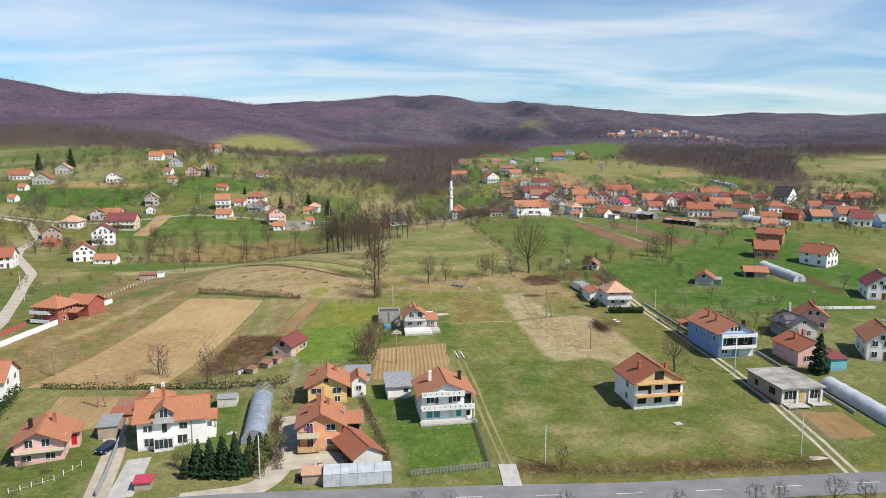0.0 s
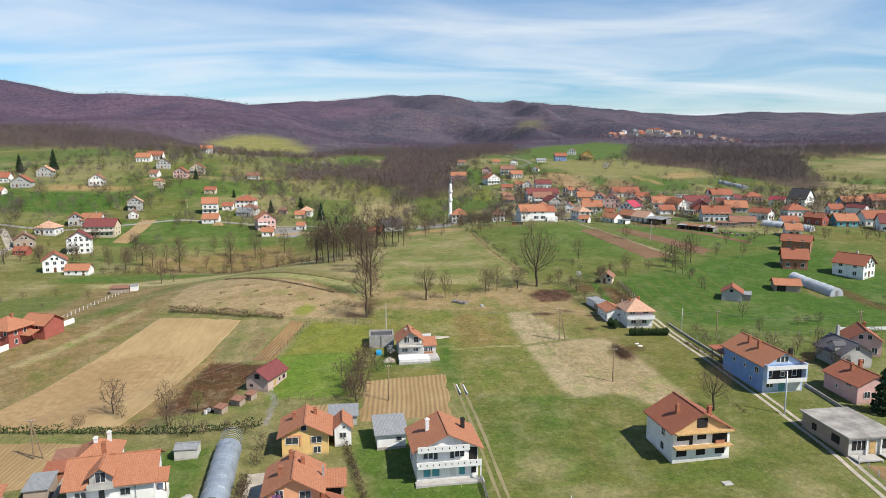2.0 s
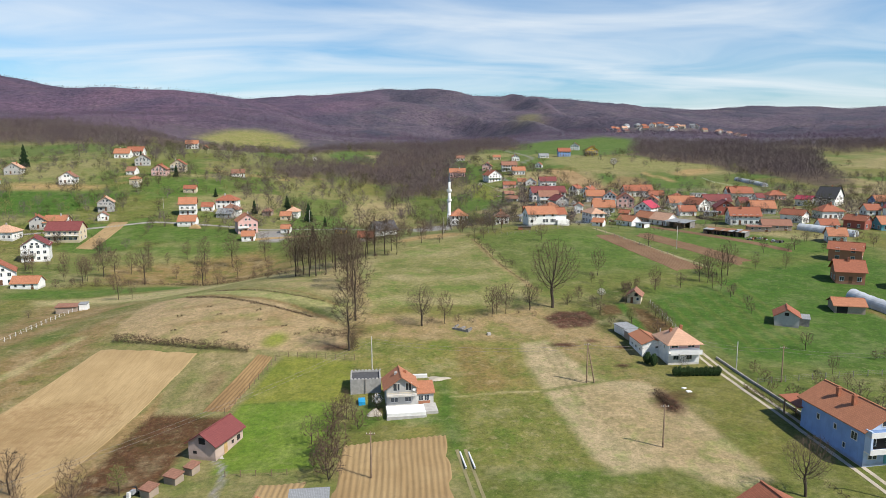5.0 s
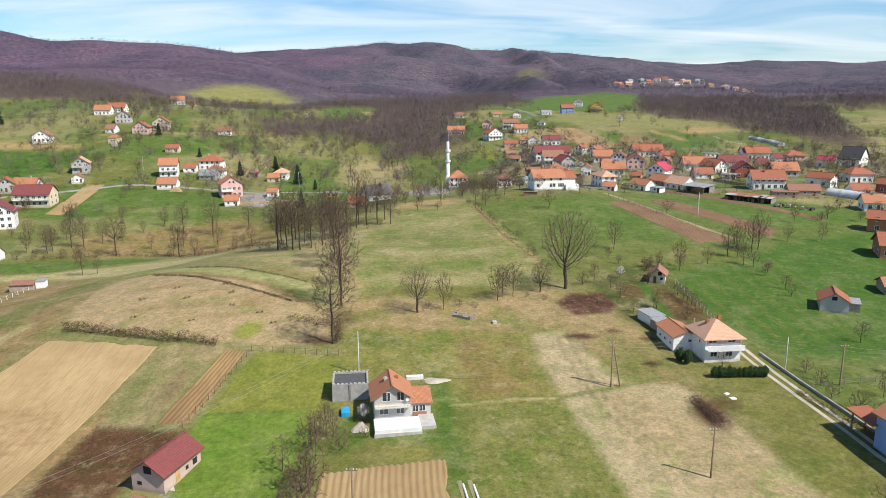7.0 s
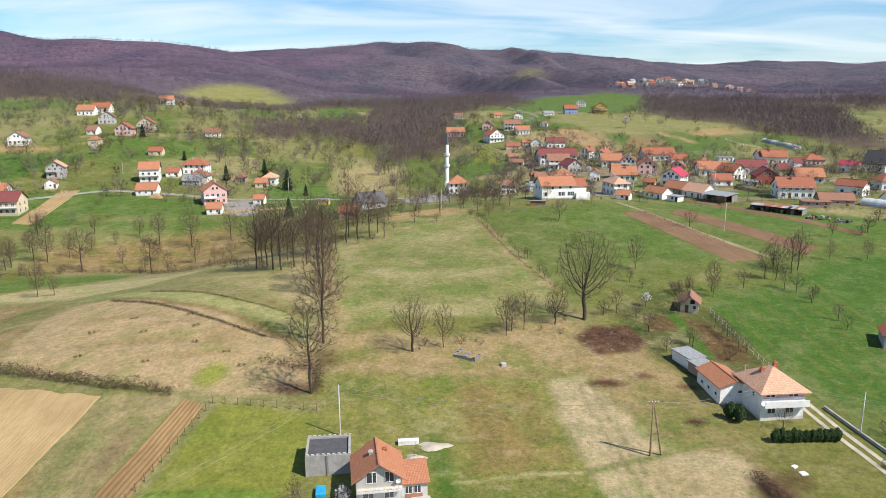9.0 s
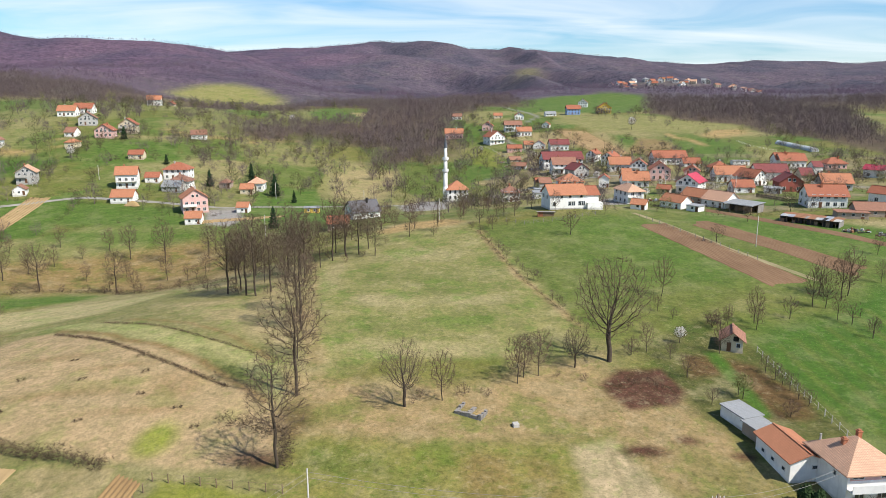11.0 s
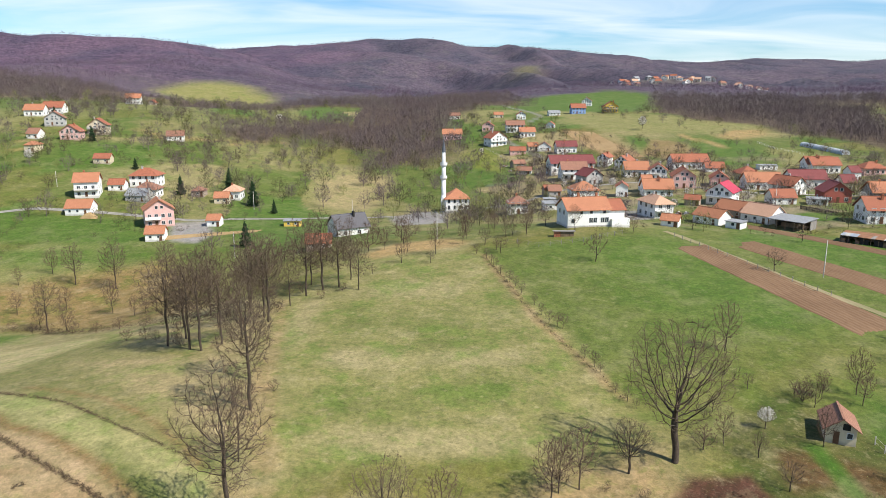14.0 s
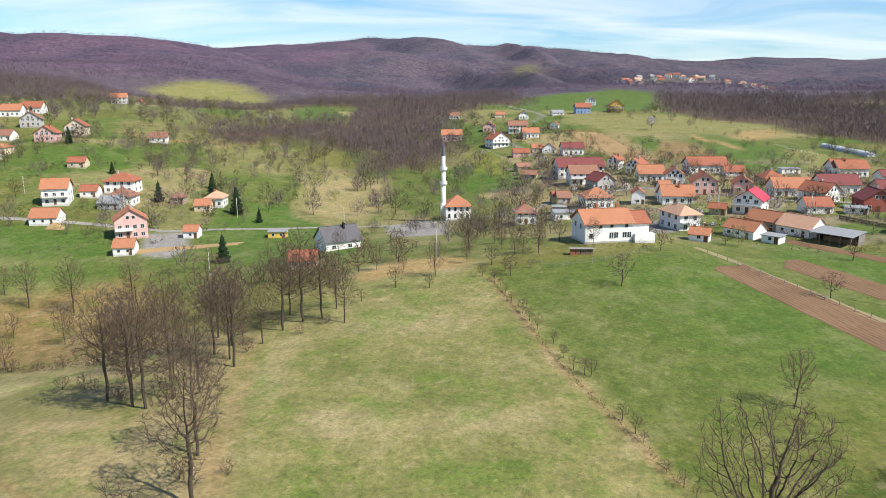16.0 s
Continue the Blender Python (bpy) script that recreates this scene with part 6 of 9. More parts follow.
def lane_houses():
    ob, roof = home("dusty pink house with red roof beside spruce", 84.4, 158.4, 8, 8.2, 9.5, 3.9, 1.9, "y", "pink", "red", 0.5)
    windows(ob, 4.75, [(-2, 1.2, 1.2, 1.2), (1.8, 1.2, 1.2, 1.2)]), windows(ob, 4.1, [(2.4, 3.0, 1.4, 0.6), (-1, 1.6, 0.5, 0.5)], -90)
    chimney(roof, -1.4, 0.5, 4.5, 6.4), chimney(roof, 1.8, 2.2, 4.5, 6.4)
    part("lean_to", shell("f", 4.0, 3.4, 2.6, 0, 1.5, (3.6, -6.4)), WALL["teal"], ob, "teal lean-to")
    part("lean_to_roof", roof_mesh("f", 4.0, 3.4, 2.6, 0.6, 0.3, mid=(3.6, -6.4)), ROOF["maroon"], ob)
    ob, roof = home("grey house with dark slate-coloured roof and dormer", 91.6, 176.6, 8, 7.6, 8.4, 3.6, 2.2, "y", "grey", "grey", 0.6)
    windows(ob, 4.2, [(-1.8, 1.0, 1.0, 1.2), (1.4, 1.0, 1.0, 1.2), (0, 4.0, 1.0, 0.9)])
    part("dormer", shell("x", 2.6, 2.2, 5.0, 0.8, -3.6, (-2.6, -1.2)), WALL["grey"], ob), part("dormer_roof", roof_mesh("x", 2.6, 2.2, 5.0, 0.8, 0.2, mid=(-2.6, -1.2)), ROOF["grey"], ob)
    chimney(roof, 0.4, 2.8, 5.0, 7.8, M_CONC)
    house(104.5, 161, -18, 8, 10, 1.9, "y", "white", "orange", "at lane")
    house(100, 184, -18, 7, 7, 1.5, "y", "pink", "red", "at lane")
    house(137, 214, -18, 9, 10, 1.8, "y", "white", "maroon", "by lane")
    house(-98.5, 148.5, 12, 8, 9, 1.9, "x", "white", "orange", "by hedge")
    house(-92, 127, 14, 7, 7, 1.2, "x", "tan", "orange", "by hedge")


lane_houses()


def timber_barns():
    ob, roof = home("tiny cream orchard cabin with brown roof", 55, 248.4, -22, 3.6, 4.8, 2.4, 1.3, "y", "cream", "brown", 0.5, "cabin")
    slab_part("door", ob, M_DOOR, (-0.9, -0.2, -2.45, -2.38, 0, 1.7)), slab_part("opening", ob, M_DARK, (0.1, 1.0, -2.44, -2.38, 2.0, 2.9))
    windows(ob, 2.4, [(1.0, 0.9, 0.6, 0.7)])
    ob, roof = home("grey timber barn with red gabled roof", 88.4, 230.2, -24, 5.6, 6.4, 2.7, 1.7, "y", "grey", "red", 0.4, "barn")
    slab_part("opening", ob, M_DARK, (-0.6, 0.4, -3.24, -3.18, 2.7, 3.5)), part("lean_to", shell("f", 2.4, 3.4, 1.9, 0, 1, (4.0, 0.6)), M_GREYWOOD, ob)
    part("lean_to_roof", roof_mesh("f", 2.4, 3.4, 1.9, 0.4, 0.2, mid=(4.0, 0.6)), ROOF["slate"], ob)
    ob, roof = home("brown board barn with orange pitched roof", 109.6, 240.4, -14, 7.4, 6.2, 2.3, 1.4, "x", "tan", "orange", 0.5, "barn")
    slab_part("opening", ob, M_DARK, (-3.2, -0.6, -3.14, -3.08, 0, 1.9))


timber_barns()


# ---- the village and the hamlet on the slope ----
house(-142.2, 460.5, 14, 9.1, 9, 2.5, "x", "white", "orange", "on hillside")
house(-134.4, 471.3, 5, 6.6, 6, 1, "x", "white", "red", "on hillside")
house(-125.4, 480.9, 0, 12.1, 9, 2, "h", "white", "red", "on hillside")
house(-118.3, 463.2, 0, 9.6, 8, 1.5, "h", "white", "brown", "on hillside")
house(-119.6, 457.1, -8, 9.0, 7, 1, "x", "grey", "slate", "on hillside")
house(-134.3, 436.7, 5, 9.3, 8, 1, "x", "white", "orange", "on hillside")
house(-98.9, 421.6, 25, 10.0, 9, 2.5, "y", "pink", "orange", "on hillside")
house(-92.7, 401.9, 8, 6.1, 6, 1, "x", "white", "orange", "on hillside")
house(-84.8, 472.7, 0, 7.1, 8, 1.5, "h", "white", "tan", "on hillside")
house(-87.0, 462.6, 5, 6.0, 6, 1, "x", "cream", "orange", "on hillside")
house(-99.4, 471.0, 0, 5.2, 6, 1, "h", "tan", "brown", "on hillside")
house(-158.9, 514.1, 5, 7.7, 6, 1, "x", "cream", "red", "on hillside")
house(-147.1, 583.3, 15, 9.5, 8, 1, "x", "white", "brown", "on hillside")
house(-189.7, 580.3, 12, 10.7, 9, 2, "y", "cream", "red", "on hillside")
house(-195.8, 560.9, 8, 10.3, 9, 1.7, "y", "pink", "red", "on hillside")
house(-222.9, 597.3, 20, 10.8, 10, 1.8, "y", "grey", "brown", "on hillside")
house(-252.9, 633.0, 8, 11.5, 10, 1.5, "x", "white", "orange", "on hillside")
house(-249.3, 649.8, 5, 12.7, 10, 1.5, "x", "white", "red", "on hillside")
house(-237.4, 751.2, 12, 11.3, 9, 2, "x", "white", "orange", "on hillside")
house(-242.4, 804.2, 0, 6.4, 7, 1.5, "y", "tan", "red", "on hillside")
house(-199.8, 528.1, 0, 5.0, 9, 1.3, "h", "cream", "orange", "on hillside")
house(-214.2, 557.8, 0, 6.0, 8, 1, "x", "white", "brown", "on hillside")
house(-78.3, 421.3, 0, 4.7, 5, 1, "x", "white", "orange", "on hillside")
house(61.8, 437.5, 4, 10.1, 9, 1.7, "h", "white", "orange", "in village")
house(72.5, 517.5, 6, 22, 10, 2, "x", "white", "maroon", "in village")
house(69.5, 495.9, 2, 11.9, 9, 2, "x", "white", "brown", "in village")
house(73.2, 477.5, 20, 8.4, 9, 1.6, "y", "grey", "maroon", "in village")
house(83.1, 585.1, 3, 11.9, 8, 1.6, "x", "white", "maroon", "in village")
house(45.3, 630.4, 24, 11.7, 10, 2, "y", "white", "red", "in village")
house(69.2, 653.1, 2, 10.3, 8, 1.4, "x", "white", "orange", "in village")
house(63.6, 675.2, 0, 12.9, 8, 2, "x", "white", "brown", "in village")
house(55.5, 593.8, 0, 9.5, 6, 1, "x", "pink", "red", "in village")
house(66.1, 603.6, 0, 6.2, 6, 1, "x", "cream", "orange", "in village")
house(72.6, 598.4, -10, 8.2, 7, 1, "y", "white", "brown", "in village")
house(18.0, 664.1, 0, 13.1, 9, 1.6, "x", "pink", "orange", "in village")
house(45.3, 688.3, -8, 8.3, 8, 1.5, "y", "pink", "red", "in village")
house(127.1, 763.1, 0, 11.7, 9, 2, "x", "blue", "red", "in village")
house(163.1, 890.4, -15, 9.8, 9, 2, "y", "white", "red", "in village")
house(156.2, 769.4, -8, 12.4, 10, 2, "y", "yellow", "red", "in village")
house(105.6, 754.8, 5, 9.4, 6, 0.8, "x", "white", "slate", "in village")
house(23.6, 759.7, 0, 8.5, 7, 1, "x", "white", "brown", "in village")
house(59.6, 755.8, 0, 7.5, 6, 1, "x", "cream", "orange", "in village")
house(75.9, 736.7, 0, 7.2, 6, 1.5, "y", "white", "red", "in village")
house(93.0, 528.4, -30, 5.5, 10, 1.8, "y", "white", "red", "in village")
house(98.3, 511.2, -35, 6.9, 10, 1.8, "y", "white", "red", "in village")
house(97.2, 488.8, -4, 10.6, 9, 1.4, "x", "white", "orange", "in village")
house(77.1, 437.3, -14, 4.5, 7, 1.6, "y", "white", "red", "in village")
house(33.3, 416.9, 0, 7.0, 7, 1.7, "h", "white", "brown", "in village")
house(88.5, 443.8, -4, 3.9, 8, 1.5, "x", "white", "orange", "in village")
house(46.6, 417.5, 3, 7.4, 6, 1, "f", "white", "slate", "in village")
house(53.3, 454.8, 0, 5.0, 6, 1, "x", "grey", "brown", "in village")
house(73.4, 384.5, 12, 6.4, 11, 2, "h", "white", "tan", "in village")
house(70.6, 361.5, -30, 4.8, 4.2, 0.8, "x", "white", "orange", "in village")
house(86.0, 370.0, -58, 9.0, 6, 1, "x", "white", "orange", "in village")
house(90.0, 362.2, -50, 4.4, 4, 0.8, "f", "white", "slate", "in village")
house(98.6, 382.6, -60, 10.6, 7, 1, "x", "tan", "orange", "in village")
house(102.6, 372.2, -60, 9.8, 8, 1, "x", "white", "tan", "in village")
house(105.4, 408.9, -38, 8.6, 10, 1.8, "y", "white", "crimson", "in village")
house(103.2, 474.6, -15, 7.3, 9, 1.8, "y", "white", "red", "in village")
house(105.5, 449.5, -12, 9.1, 9, 2, "y", "pink", "red", "in village")
house(120.8, 450.3, -18, 6.7, 9, 1.5, "y", "pink", "red", "in village")
house(127.7, 504.9, 2, 17.5, 9, 1.5, "x", "white", "red", "in village")
house(141.5, 470.7, 0, 8.6, 9, 1.3, "h", "cream", "red", "in village")
house(133.6, 440.2, -5, 13.2, 9, 1.4, "x", "white", "orange", "in village")
house(137.3, 426.3, 28, 8.5, 10, 1.5, "y", "white", "red", "in village")
house(123.8, 404.2, -3, 8.1, 7, 1, "x", "white", "red", "in village")
house(156.6, 450.0, -4, 14.2, 9, 1.5, "x", "white", "maroon", "in village")
house(191.4, 499.6, -3, 13.2, 9, 1.6, "x", "white", "red", "in village")
house(143.2, 405.7, -10, 8.9, 9, 1.6, "y", "red", "maroon", "in village")
house(89.5, 433.3, -6, 10.8, 9, 1.3, "x", "white", "orange", "in village")
house(166.6, 437.9, -6, 5.1, 8, 1.3, "x", "cream", "maroon", "in village")
house(193.8, 478.9, 0, 4.4, 7, 1.5, "x", "white", "maroon", "in village")
house(136.8, 495.7, -5, 8.8, 7, 0.8, "x", "white", "red", "in village")
house(135.6, 366.2, -8, 12.6, 9, 1.7, "x", "white", "red", "in village")
house(190.1, 502.2, -5, 12.3, 9, 1.6, "x", "white", "red", "in village")
house(163.1, 408.4, -8, 11.3, 9, 1.3, "x", "grey", "orange", "in village")
house(160.2, 369.4, 35, 5.8, 10, 1.5, "y", "white", "red", "in village")
house(208.7, 489.4, 0, 10.4, 8, 1.3, "h", "pink", "red", "in village")
house(209.0, 453.7, 35, 5.3, 9, 1.6, "y", "white", "crimson", "in village")
house(222.5, 452.9, 45, 17.1, 10, 1.7, "y", "white", "black", "in village")
house(185.0, 386.9, 0, 10.1, 9, 1.6, "h", "white", "red", "in village")
house(178.1, 351.7, 30, 5.3, 9, 1.5, "y", "red", "red", "in village")
house(216.5, 405.3, -4, 6.6, 7, 1.2, "x", "white", "red", "in village")
house(189.7, 349.6, -4, 9.2, 8, 1.2, "x", "teal", "orange", "in village")
house(223.6, 396.3, 30, 4.7, 10, 1.8, "y", "white", "maroon", "in village")
house(206.4, 354.7, -4, 10.4, 9, 1.6, "x", "white", "red", "in village")
house(204.4, 339.5, -18, 8.5, 10, 1.6, "x", "white", "maroon", "in village")
house(247.7, 443.8, 0, 13.1, 8, 1.2, "x", "blue", "orange", "in village")
house(261.6, 438.2, -4, 12.2, 9, 1.7, "x", "pink", "red", "in village")
house(139.3, 292.8, 55, 6.0, 10, 1.7, "y", "brick", "red", "in village")
house(126.3, 269.1, -18, 7.9, 8, 1.5, "x", "brick", "red", "in village")
house(141.0, 257.6, 35, 8.2, 10, 1.8, "y", "white", "red", "in village")
house(151.1, 320.4, -14, 6.0, 7, 1.2, "x", "white", "orange", "in village")
house(162.5, 347.0, -5, 7.4, 6, 0.9, "x", "white", "red", "in village")
house(141.1, 347.5, -10, 11.4, 6, 0.9, "x", "tan", "brown", "in village")
house(213.3, 336.3, -4, 4.5, 9, 1.2, "x", "blue", "slate", "in village")
house(-161.6, 315.6, 28, 9.1, 9, 2, "y", "white", "red", "on hillside")
house(-148.6, 309.6, 5, 9.4, 6, 0.9, "x", "white", "orange", "on hillside")
house(-175.0, 363.1, 22, 10.7, 10, 2.7, "y", "white", "maroon", "on hillside")
house(-181.9, 401.9, 6, 15.4, 10, 2.2, "x", "cream", "maroon", "on hillside")
house(-205.7, 420.7, 25, 7.8, 9, 1.6, "y", "grey", "red", "on hillside")
house(-196.8, 422.6, 5, 10.5, 9, 1.4, "x", "white", "orange", "on hillside")
house(-209.3, 398.9, 0, 10.6, 9, 1.5, "h", "white", "tan", "on hillside")
house(-206.0, 370.2, 30, 9.2, 10, 1.5, "y", "tan", "brown", "on hillside")
house(-196.1, 351.3, 0, 6.3, 5, 0.9, "x", "red", "red", "on hillside")
house(-188.8, 460.5, 20, 8.3, 9, 2, "y", "grey", "tan", "on hillside")
house(-182.4, 442.3, 20, 5.2, 7, 1, "y", "white", "brown", "on hillside")
house(-239.9, 520.1, 15, 9.9, 10, 1.6, "y", "white", "brown", "on hillside")
house(-283.7, 505.2, 15, 12.3, 10, 1.5, "y", "grey", "red", "on hillside")
house(-290.9, 547.7, 15, 10.8, 9, 1.6, "y", "grey", "tan", "on hillside")
house(-308.8, 521.5, 8, 13.8, 9, 1.5, "x", "white", "red", "on hillside")
house(-283.9, 480.6, 0, 5.1, 6, 1, "x", "white", "orange", "on hillside")
house(-271.1, 447.1, 0, 4.8, 6, 1, "x", "white", "orange", "on hillside")
house(-182.4, 293.2, 16, 5.3, 9, 2, "x", "white", "red", "on hillside")


# ---- trees ----
tree("oak", 31.2, 242.4, 20, "beside a burnt patch", 0)
tree("alder", 50.4, 274.2, 9.5, "in the green meadow"), tree("fruit", 39.6, 322, 7.5, "on the green meadow"), tree("fruit", 78.9, 316, 6, "between ploughed strips")
for x, y, hgt in ((2.4, 334, 9), (1.1, 326, 3.5), (-5.9, 328, 5), (-12.3, 320.3, 3), (18.4, 331, 5), (15.1, 339.6, 5)):
    tree("alder" if hgt > 6 else "fruit", x, y, hgt, "at the top of the meadow")
for x, y, hgt, kind in [(-3.8, 226.5, 11, "oak"), (1.9, 228.3, 9, "alder"), (14.2, 234.2, 9, "alder"), (15.4, 236.3, 8, "alder"), (18, 237, 9, "alder"), (24.7, 240.1, 7.5, "oak"), (-20.4, 229, 20, "poplar"), (-20, 212, 17, "poplar"), (-24, 253, 18, "poplar"), (-26.5, 263, 17, "poplar"), (-22.5, 241, 10, "alder")]:
    tree(kind, x, y, hgt, "in dry grass")
for x, y, hgt in [(-40.8, 279.3, 16), (-38.5, 278, 17), (-45.9, 283, 16), (-35.8, 281, 14), (-44, 287, 13), (-33, 284, 12), (-45, 305, 15), (-35.6, 300.6, 17), (-33.8, 304.6, 15), (-30.2, 293, 16), (-32, 297, 13), (-25.8, 309.2, 16), (-22.7, 312.6, 17), (-19.2, 313.3, 14), (-14.5, 309.8, 10), (-28, 303, 9), (-48, 297, 13), (-40, 293, 10), (-26, 318, 12), (-17, 318, 11), (-38, 311, 12)]:
    tree("poplar", x, y, hgt * 1.12, "in a row along the meadow edge", group="trees along the meadow edge")
for x, y, hgt in [(-47, 291, 3), (-53, 290.5, 3), (-50, 288, 2.4), (-57.5, 292.5, 2.6), (-45, 284, 2.6), (-43, 281, 2.2), (-36, 279, 2.4), (-34, 289, 3), (-30, 300, 3), (-40, 300, 3), (-22, 306, 2.5), (-27, 312, 3), (-33, 309, 3), (-18, 310, 2.2), (-31, 287, 2.6), (-25, 256, 3.2), (-27, 258, 3), (-22, 259, 2.2)]:
    tree("shrub", x, y, hgt, "under the tall trees")
for x, y, hgt in [(-113.3, 326.4, 15), (-106.3, 288.2, 10), (-101.3, 287.1, 6), (-135, 322, 11), (-134.7, 325, 10), (-132.5, 333.7, 12), (-128.5, 334.7, 12), (-125.4, 342.7, 10), (-106.3, 340.3, 7), (-90.6, 325.4, 14), (-93.3, 327, 7), (-83.2, 320, 8), (-102, 363, 13), (-89, 359.6, 16), (-80.6, 338, 10), (-71.3, 329.2, 6), (-69.5, 331.5, 5), (-65.7, 328.6, 8), (-75.5, 363.3, 12), (-112, 370, 9), (-117.3, 361, 6), (-130, 371.7, 9), (-138, 330, 10), (-142, 322, 9), (-122, 352, 8), (-140, 345, 9), (-96, 345, 7), (-58, 334, 9), (-52, 328, 10), (-60, 350, 7)]:
    tree("poplar" if hgt > 11 else "alder", x, y, hgt, "along the brook")
for x, y, hgt in [(80.2, 268, 9), (82.4, 267, 8), (88.8, 272.4, 11), (91.5, 274.5, 12), (86, 276, 9), (81.6, 261, 6), (83.2, 258.7, 5), (72.2, 261.5, 5), (83.3, 252, 4), (85.2, 254.6, 3.6), (83.6, 242, 4), (82.5, 237, 3.5), (104, 282.8, 6), (114, 282.7, 6), (116.5, 304.3, 7), (63.8, 259, 8), (62.9, 255.8, 6)]:
    tree("alder" if hgt > 5.5 else "fruit", x, y, hgt, "between the green meadows")
for x, y in [(-140, 312), (-136, 316), (-131, 313), (-127, 317), (-122, 318), (-118, 322), (-113, 325), (-107, 327), (-100, 327), (-94, 325), (-88, 321), (-81, 318), (-74, 315), (-138, 320), (-130, 322), (-126, 324), (-67, 311), (-60, 308)]:
    tree("shrub", x, y, tree_rng.uniform(2.2, 3.6), "along the brook")
for x, y in [(14.6, 327.6), (15.4, 324), (16.2, 320.5), (16.7, 315.6), (18.1, 309.5), (18.8, 306), (19.6, 302.1), (21.5, 296.2), (22, 290.6), (22.7, 286.5), (24.1, 284.9), (24.8, 284), (26.1, 271.6), (27, 268.3), (27.4, 266.3), (29.2, 257.3), (30, 255.4), (28.2, 260)]:
    tree("fruit", x, y, tree_rng.uniform(1.8, 3.2), "in a row between two meadows", group="row of small trees")
conifer(83.8, 149.4, 10)
for x, y, hgt in ((-106.8, 469.7, 9), (-93.7, 498, 8), (-62.6, 450, 6), (-140.8, 507, 6), (-183.8, 558, 9), (-228, 607, 10)):
    conifer(x, y, hgt, "in a hillside garden")
conifer(-73.7, 461, 12), conifer(-58, 385.5, 9), conifer(-90, 484, 9), conifer(-300, 576, 17), conifer(-319, 563, 15)


# ---- woods ----
def fuzz(seed, twigs, spread=0.4, width=0.018, low=0.22, trunk=0.02):
    """A small bare tree one metre high, as corner and triangle arrays: a slender trunk and a rounded, uneven crown of twig sprays."""
    rng = random.Random(seed)
    v = [(trunk, 0, -0.05), (-trunk * 0.5, trunk * 0.87, -0.05), (-trunk * 0.5, -trunk * 0.87, -0.05), (rng.uniform(-0.05, 0.05), rng.uniform(-0.05, 0.05), 0.9)]
    f = [(0, 1, 3), (1, 2, 3), (2, 0, 3)]
    mid = (1 + low) / 2
    for _ in range(twigs):
        while True:
            p = Vector((rng.uniform(-1, 1), rng.uniform(-1, 1), rng.uniform(-1, 1)))
            if 0.2 < p.length < 0.85 + 0.15 * math.sin(p.x * 6 + seed) * math.cos(p.y * 5 + seed):
                break
        p = Vector((p.x * spread, p.y * spread, mid + p.z * (1 - mid)))
        d = (p - Vector((0, 0, low * 0.8))).normalized() + Vector((rng.uniform(-0.5, 0.5), rng.uniform(-0.5, 0.5), rng.uniform(-0.4, 0.2)))
        d.normalize()
        u = d.cross(Vector((rng.gauss(0, 1), rng.gauss(0, 1), rng.gauss(0, 1)))).normalized()
        ln, w, i = rng.uniform(0.12, 0.26), width * rng.uniform(0.6, 1.3), len(v)
        s = p - d * ln * 0.6
        v += [tuple(s + u * w), tuple(s - u * w), tuple(s + d * ln)]
        f.append((i, i + 1, i + 2))
    return np.array(v), np.array(f)


def sow(name, label, kinds, xs, ys, hs, mat, seed, category="woods"):
    """One mesh of many trees, each a turned and scaled copy of one of the kinds."""
    rng = np.random.default_rng(seed)
    z = surface(xs, ys)
    pick = rng.integers(0, len(kinds), len(xs))
    V, Fc, base = [], [], 0
    for k, (v, f) in enumerate(kinds):
        ok = pick == k
        n = int(ok.sum())
        if not n:
            continue
        a, wide = rng.uniform(0, 6.283, n), rng.uniform(0.85, 1.2, n)
        c, s, h = np.cos(a) * hs[ok] * wide, np.sin(a) * hs[ok] * wide, hs[ok]
        px = xs[ok][:, None] + c[:, None] * v[:, 0] - s[:, None] * v[:, 1]
        py = ys[ok][:, None] + s[:, None] * v[:, 0] + c[:, None] * v[:, 1]
        pz = z[ok][:, None] + h[:, None] * v[:, 2]
        V.append(np.stack([px, py, pz], -1).reshape(-1, 3))
        Fc.append((f[None] + base + (np.arange(n) * len(v))[:, None, None]).reshape(-1, 3))
        base += n * len(v)
    me = fast_mesh(name, np.concatenate(V), np.concatenate(Fc))
    me.materials.append(mat)
    return tagged(new(name, me), label, category, kind="stuff")


def forest_material(name, a, b, c):
    n = Nodes(name, 0.95)
    co = n.coord()
    big, mid = n.noise(0.004, 5, 0.6, co), n.noise(0.03, 5, 0.65, co)
    isl = n.add("ShaderNodeNewGeometry").outputs["Random Per Island"]
    col = n.mix(n.step(big, 0.38, 0.62), a, b)
    col = n.mix(n.math("MULTIPLY", n.step(mid, 0.45, 0.65), 0.75), col, c)
    col = n.mix(n.math("MULTIPLY", isl, 0.7), col, shade(a, 0.4))
    return n.done(col)


M_FOREST_NEAR = forest_material("bare_brown_wood", (0.15, 0.112, 0.108), (0.125, 0.096, 0.1), (0.19, 0.165, 0.13))
# purple in these two hill woods is distance haze put into the colour
M_CREST = forest_material("hazed_crest_trees", (0.1, 0.08, 0.11), (0.085, 0.075, 0.1), (0.11, 0.1, 0.11))
M_FOREST_MID = forest_material("hazed_grey_purple_wood", (0.148, 0.106, 0.158), (0.165, 0.108, 0.15), (0.185, 0.168, 0.17))
wrng = np.random.default_rng(4)


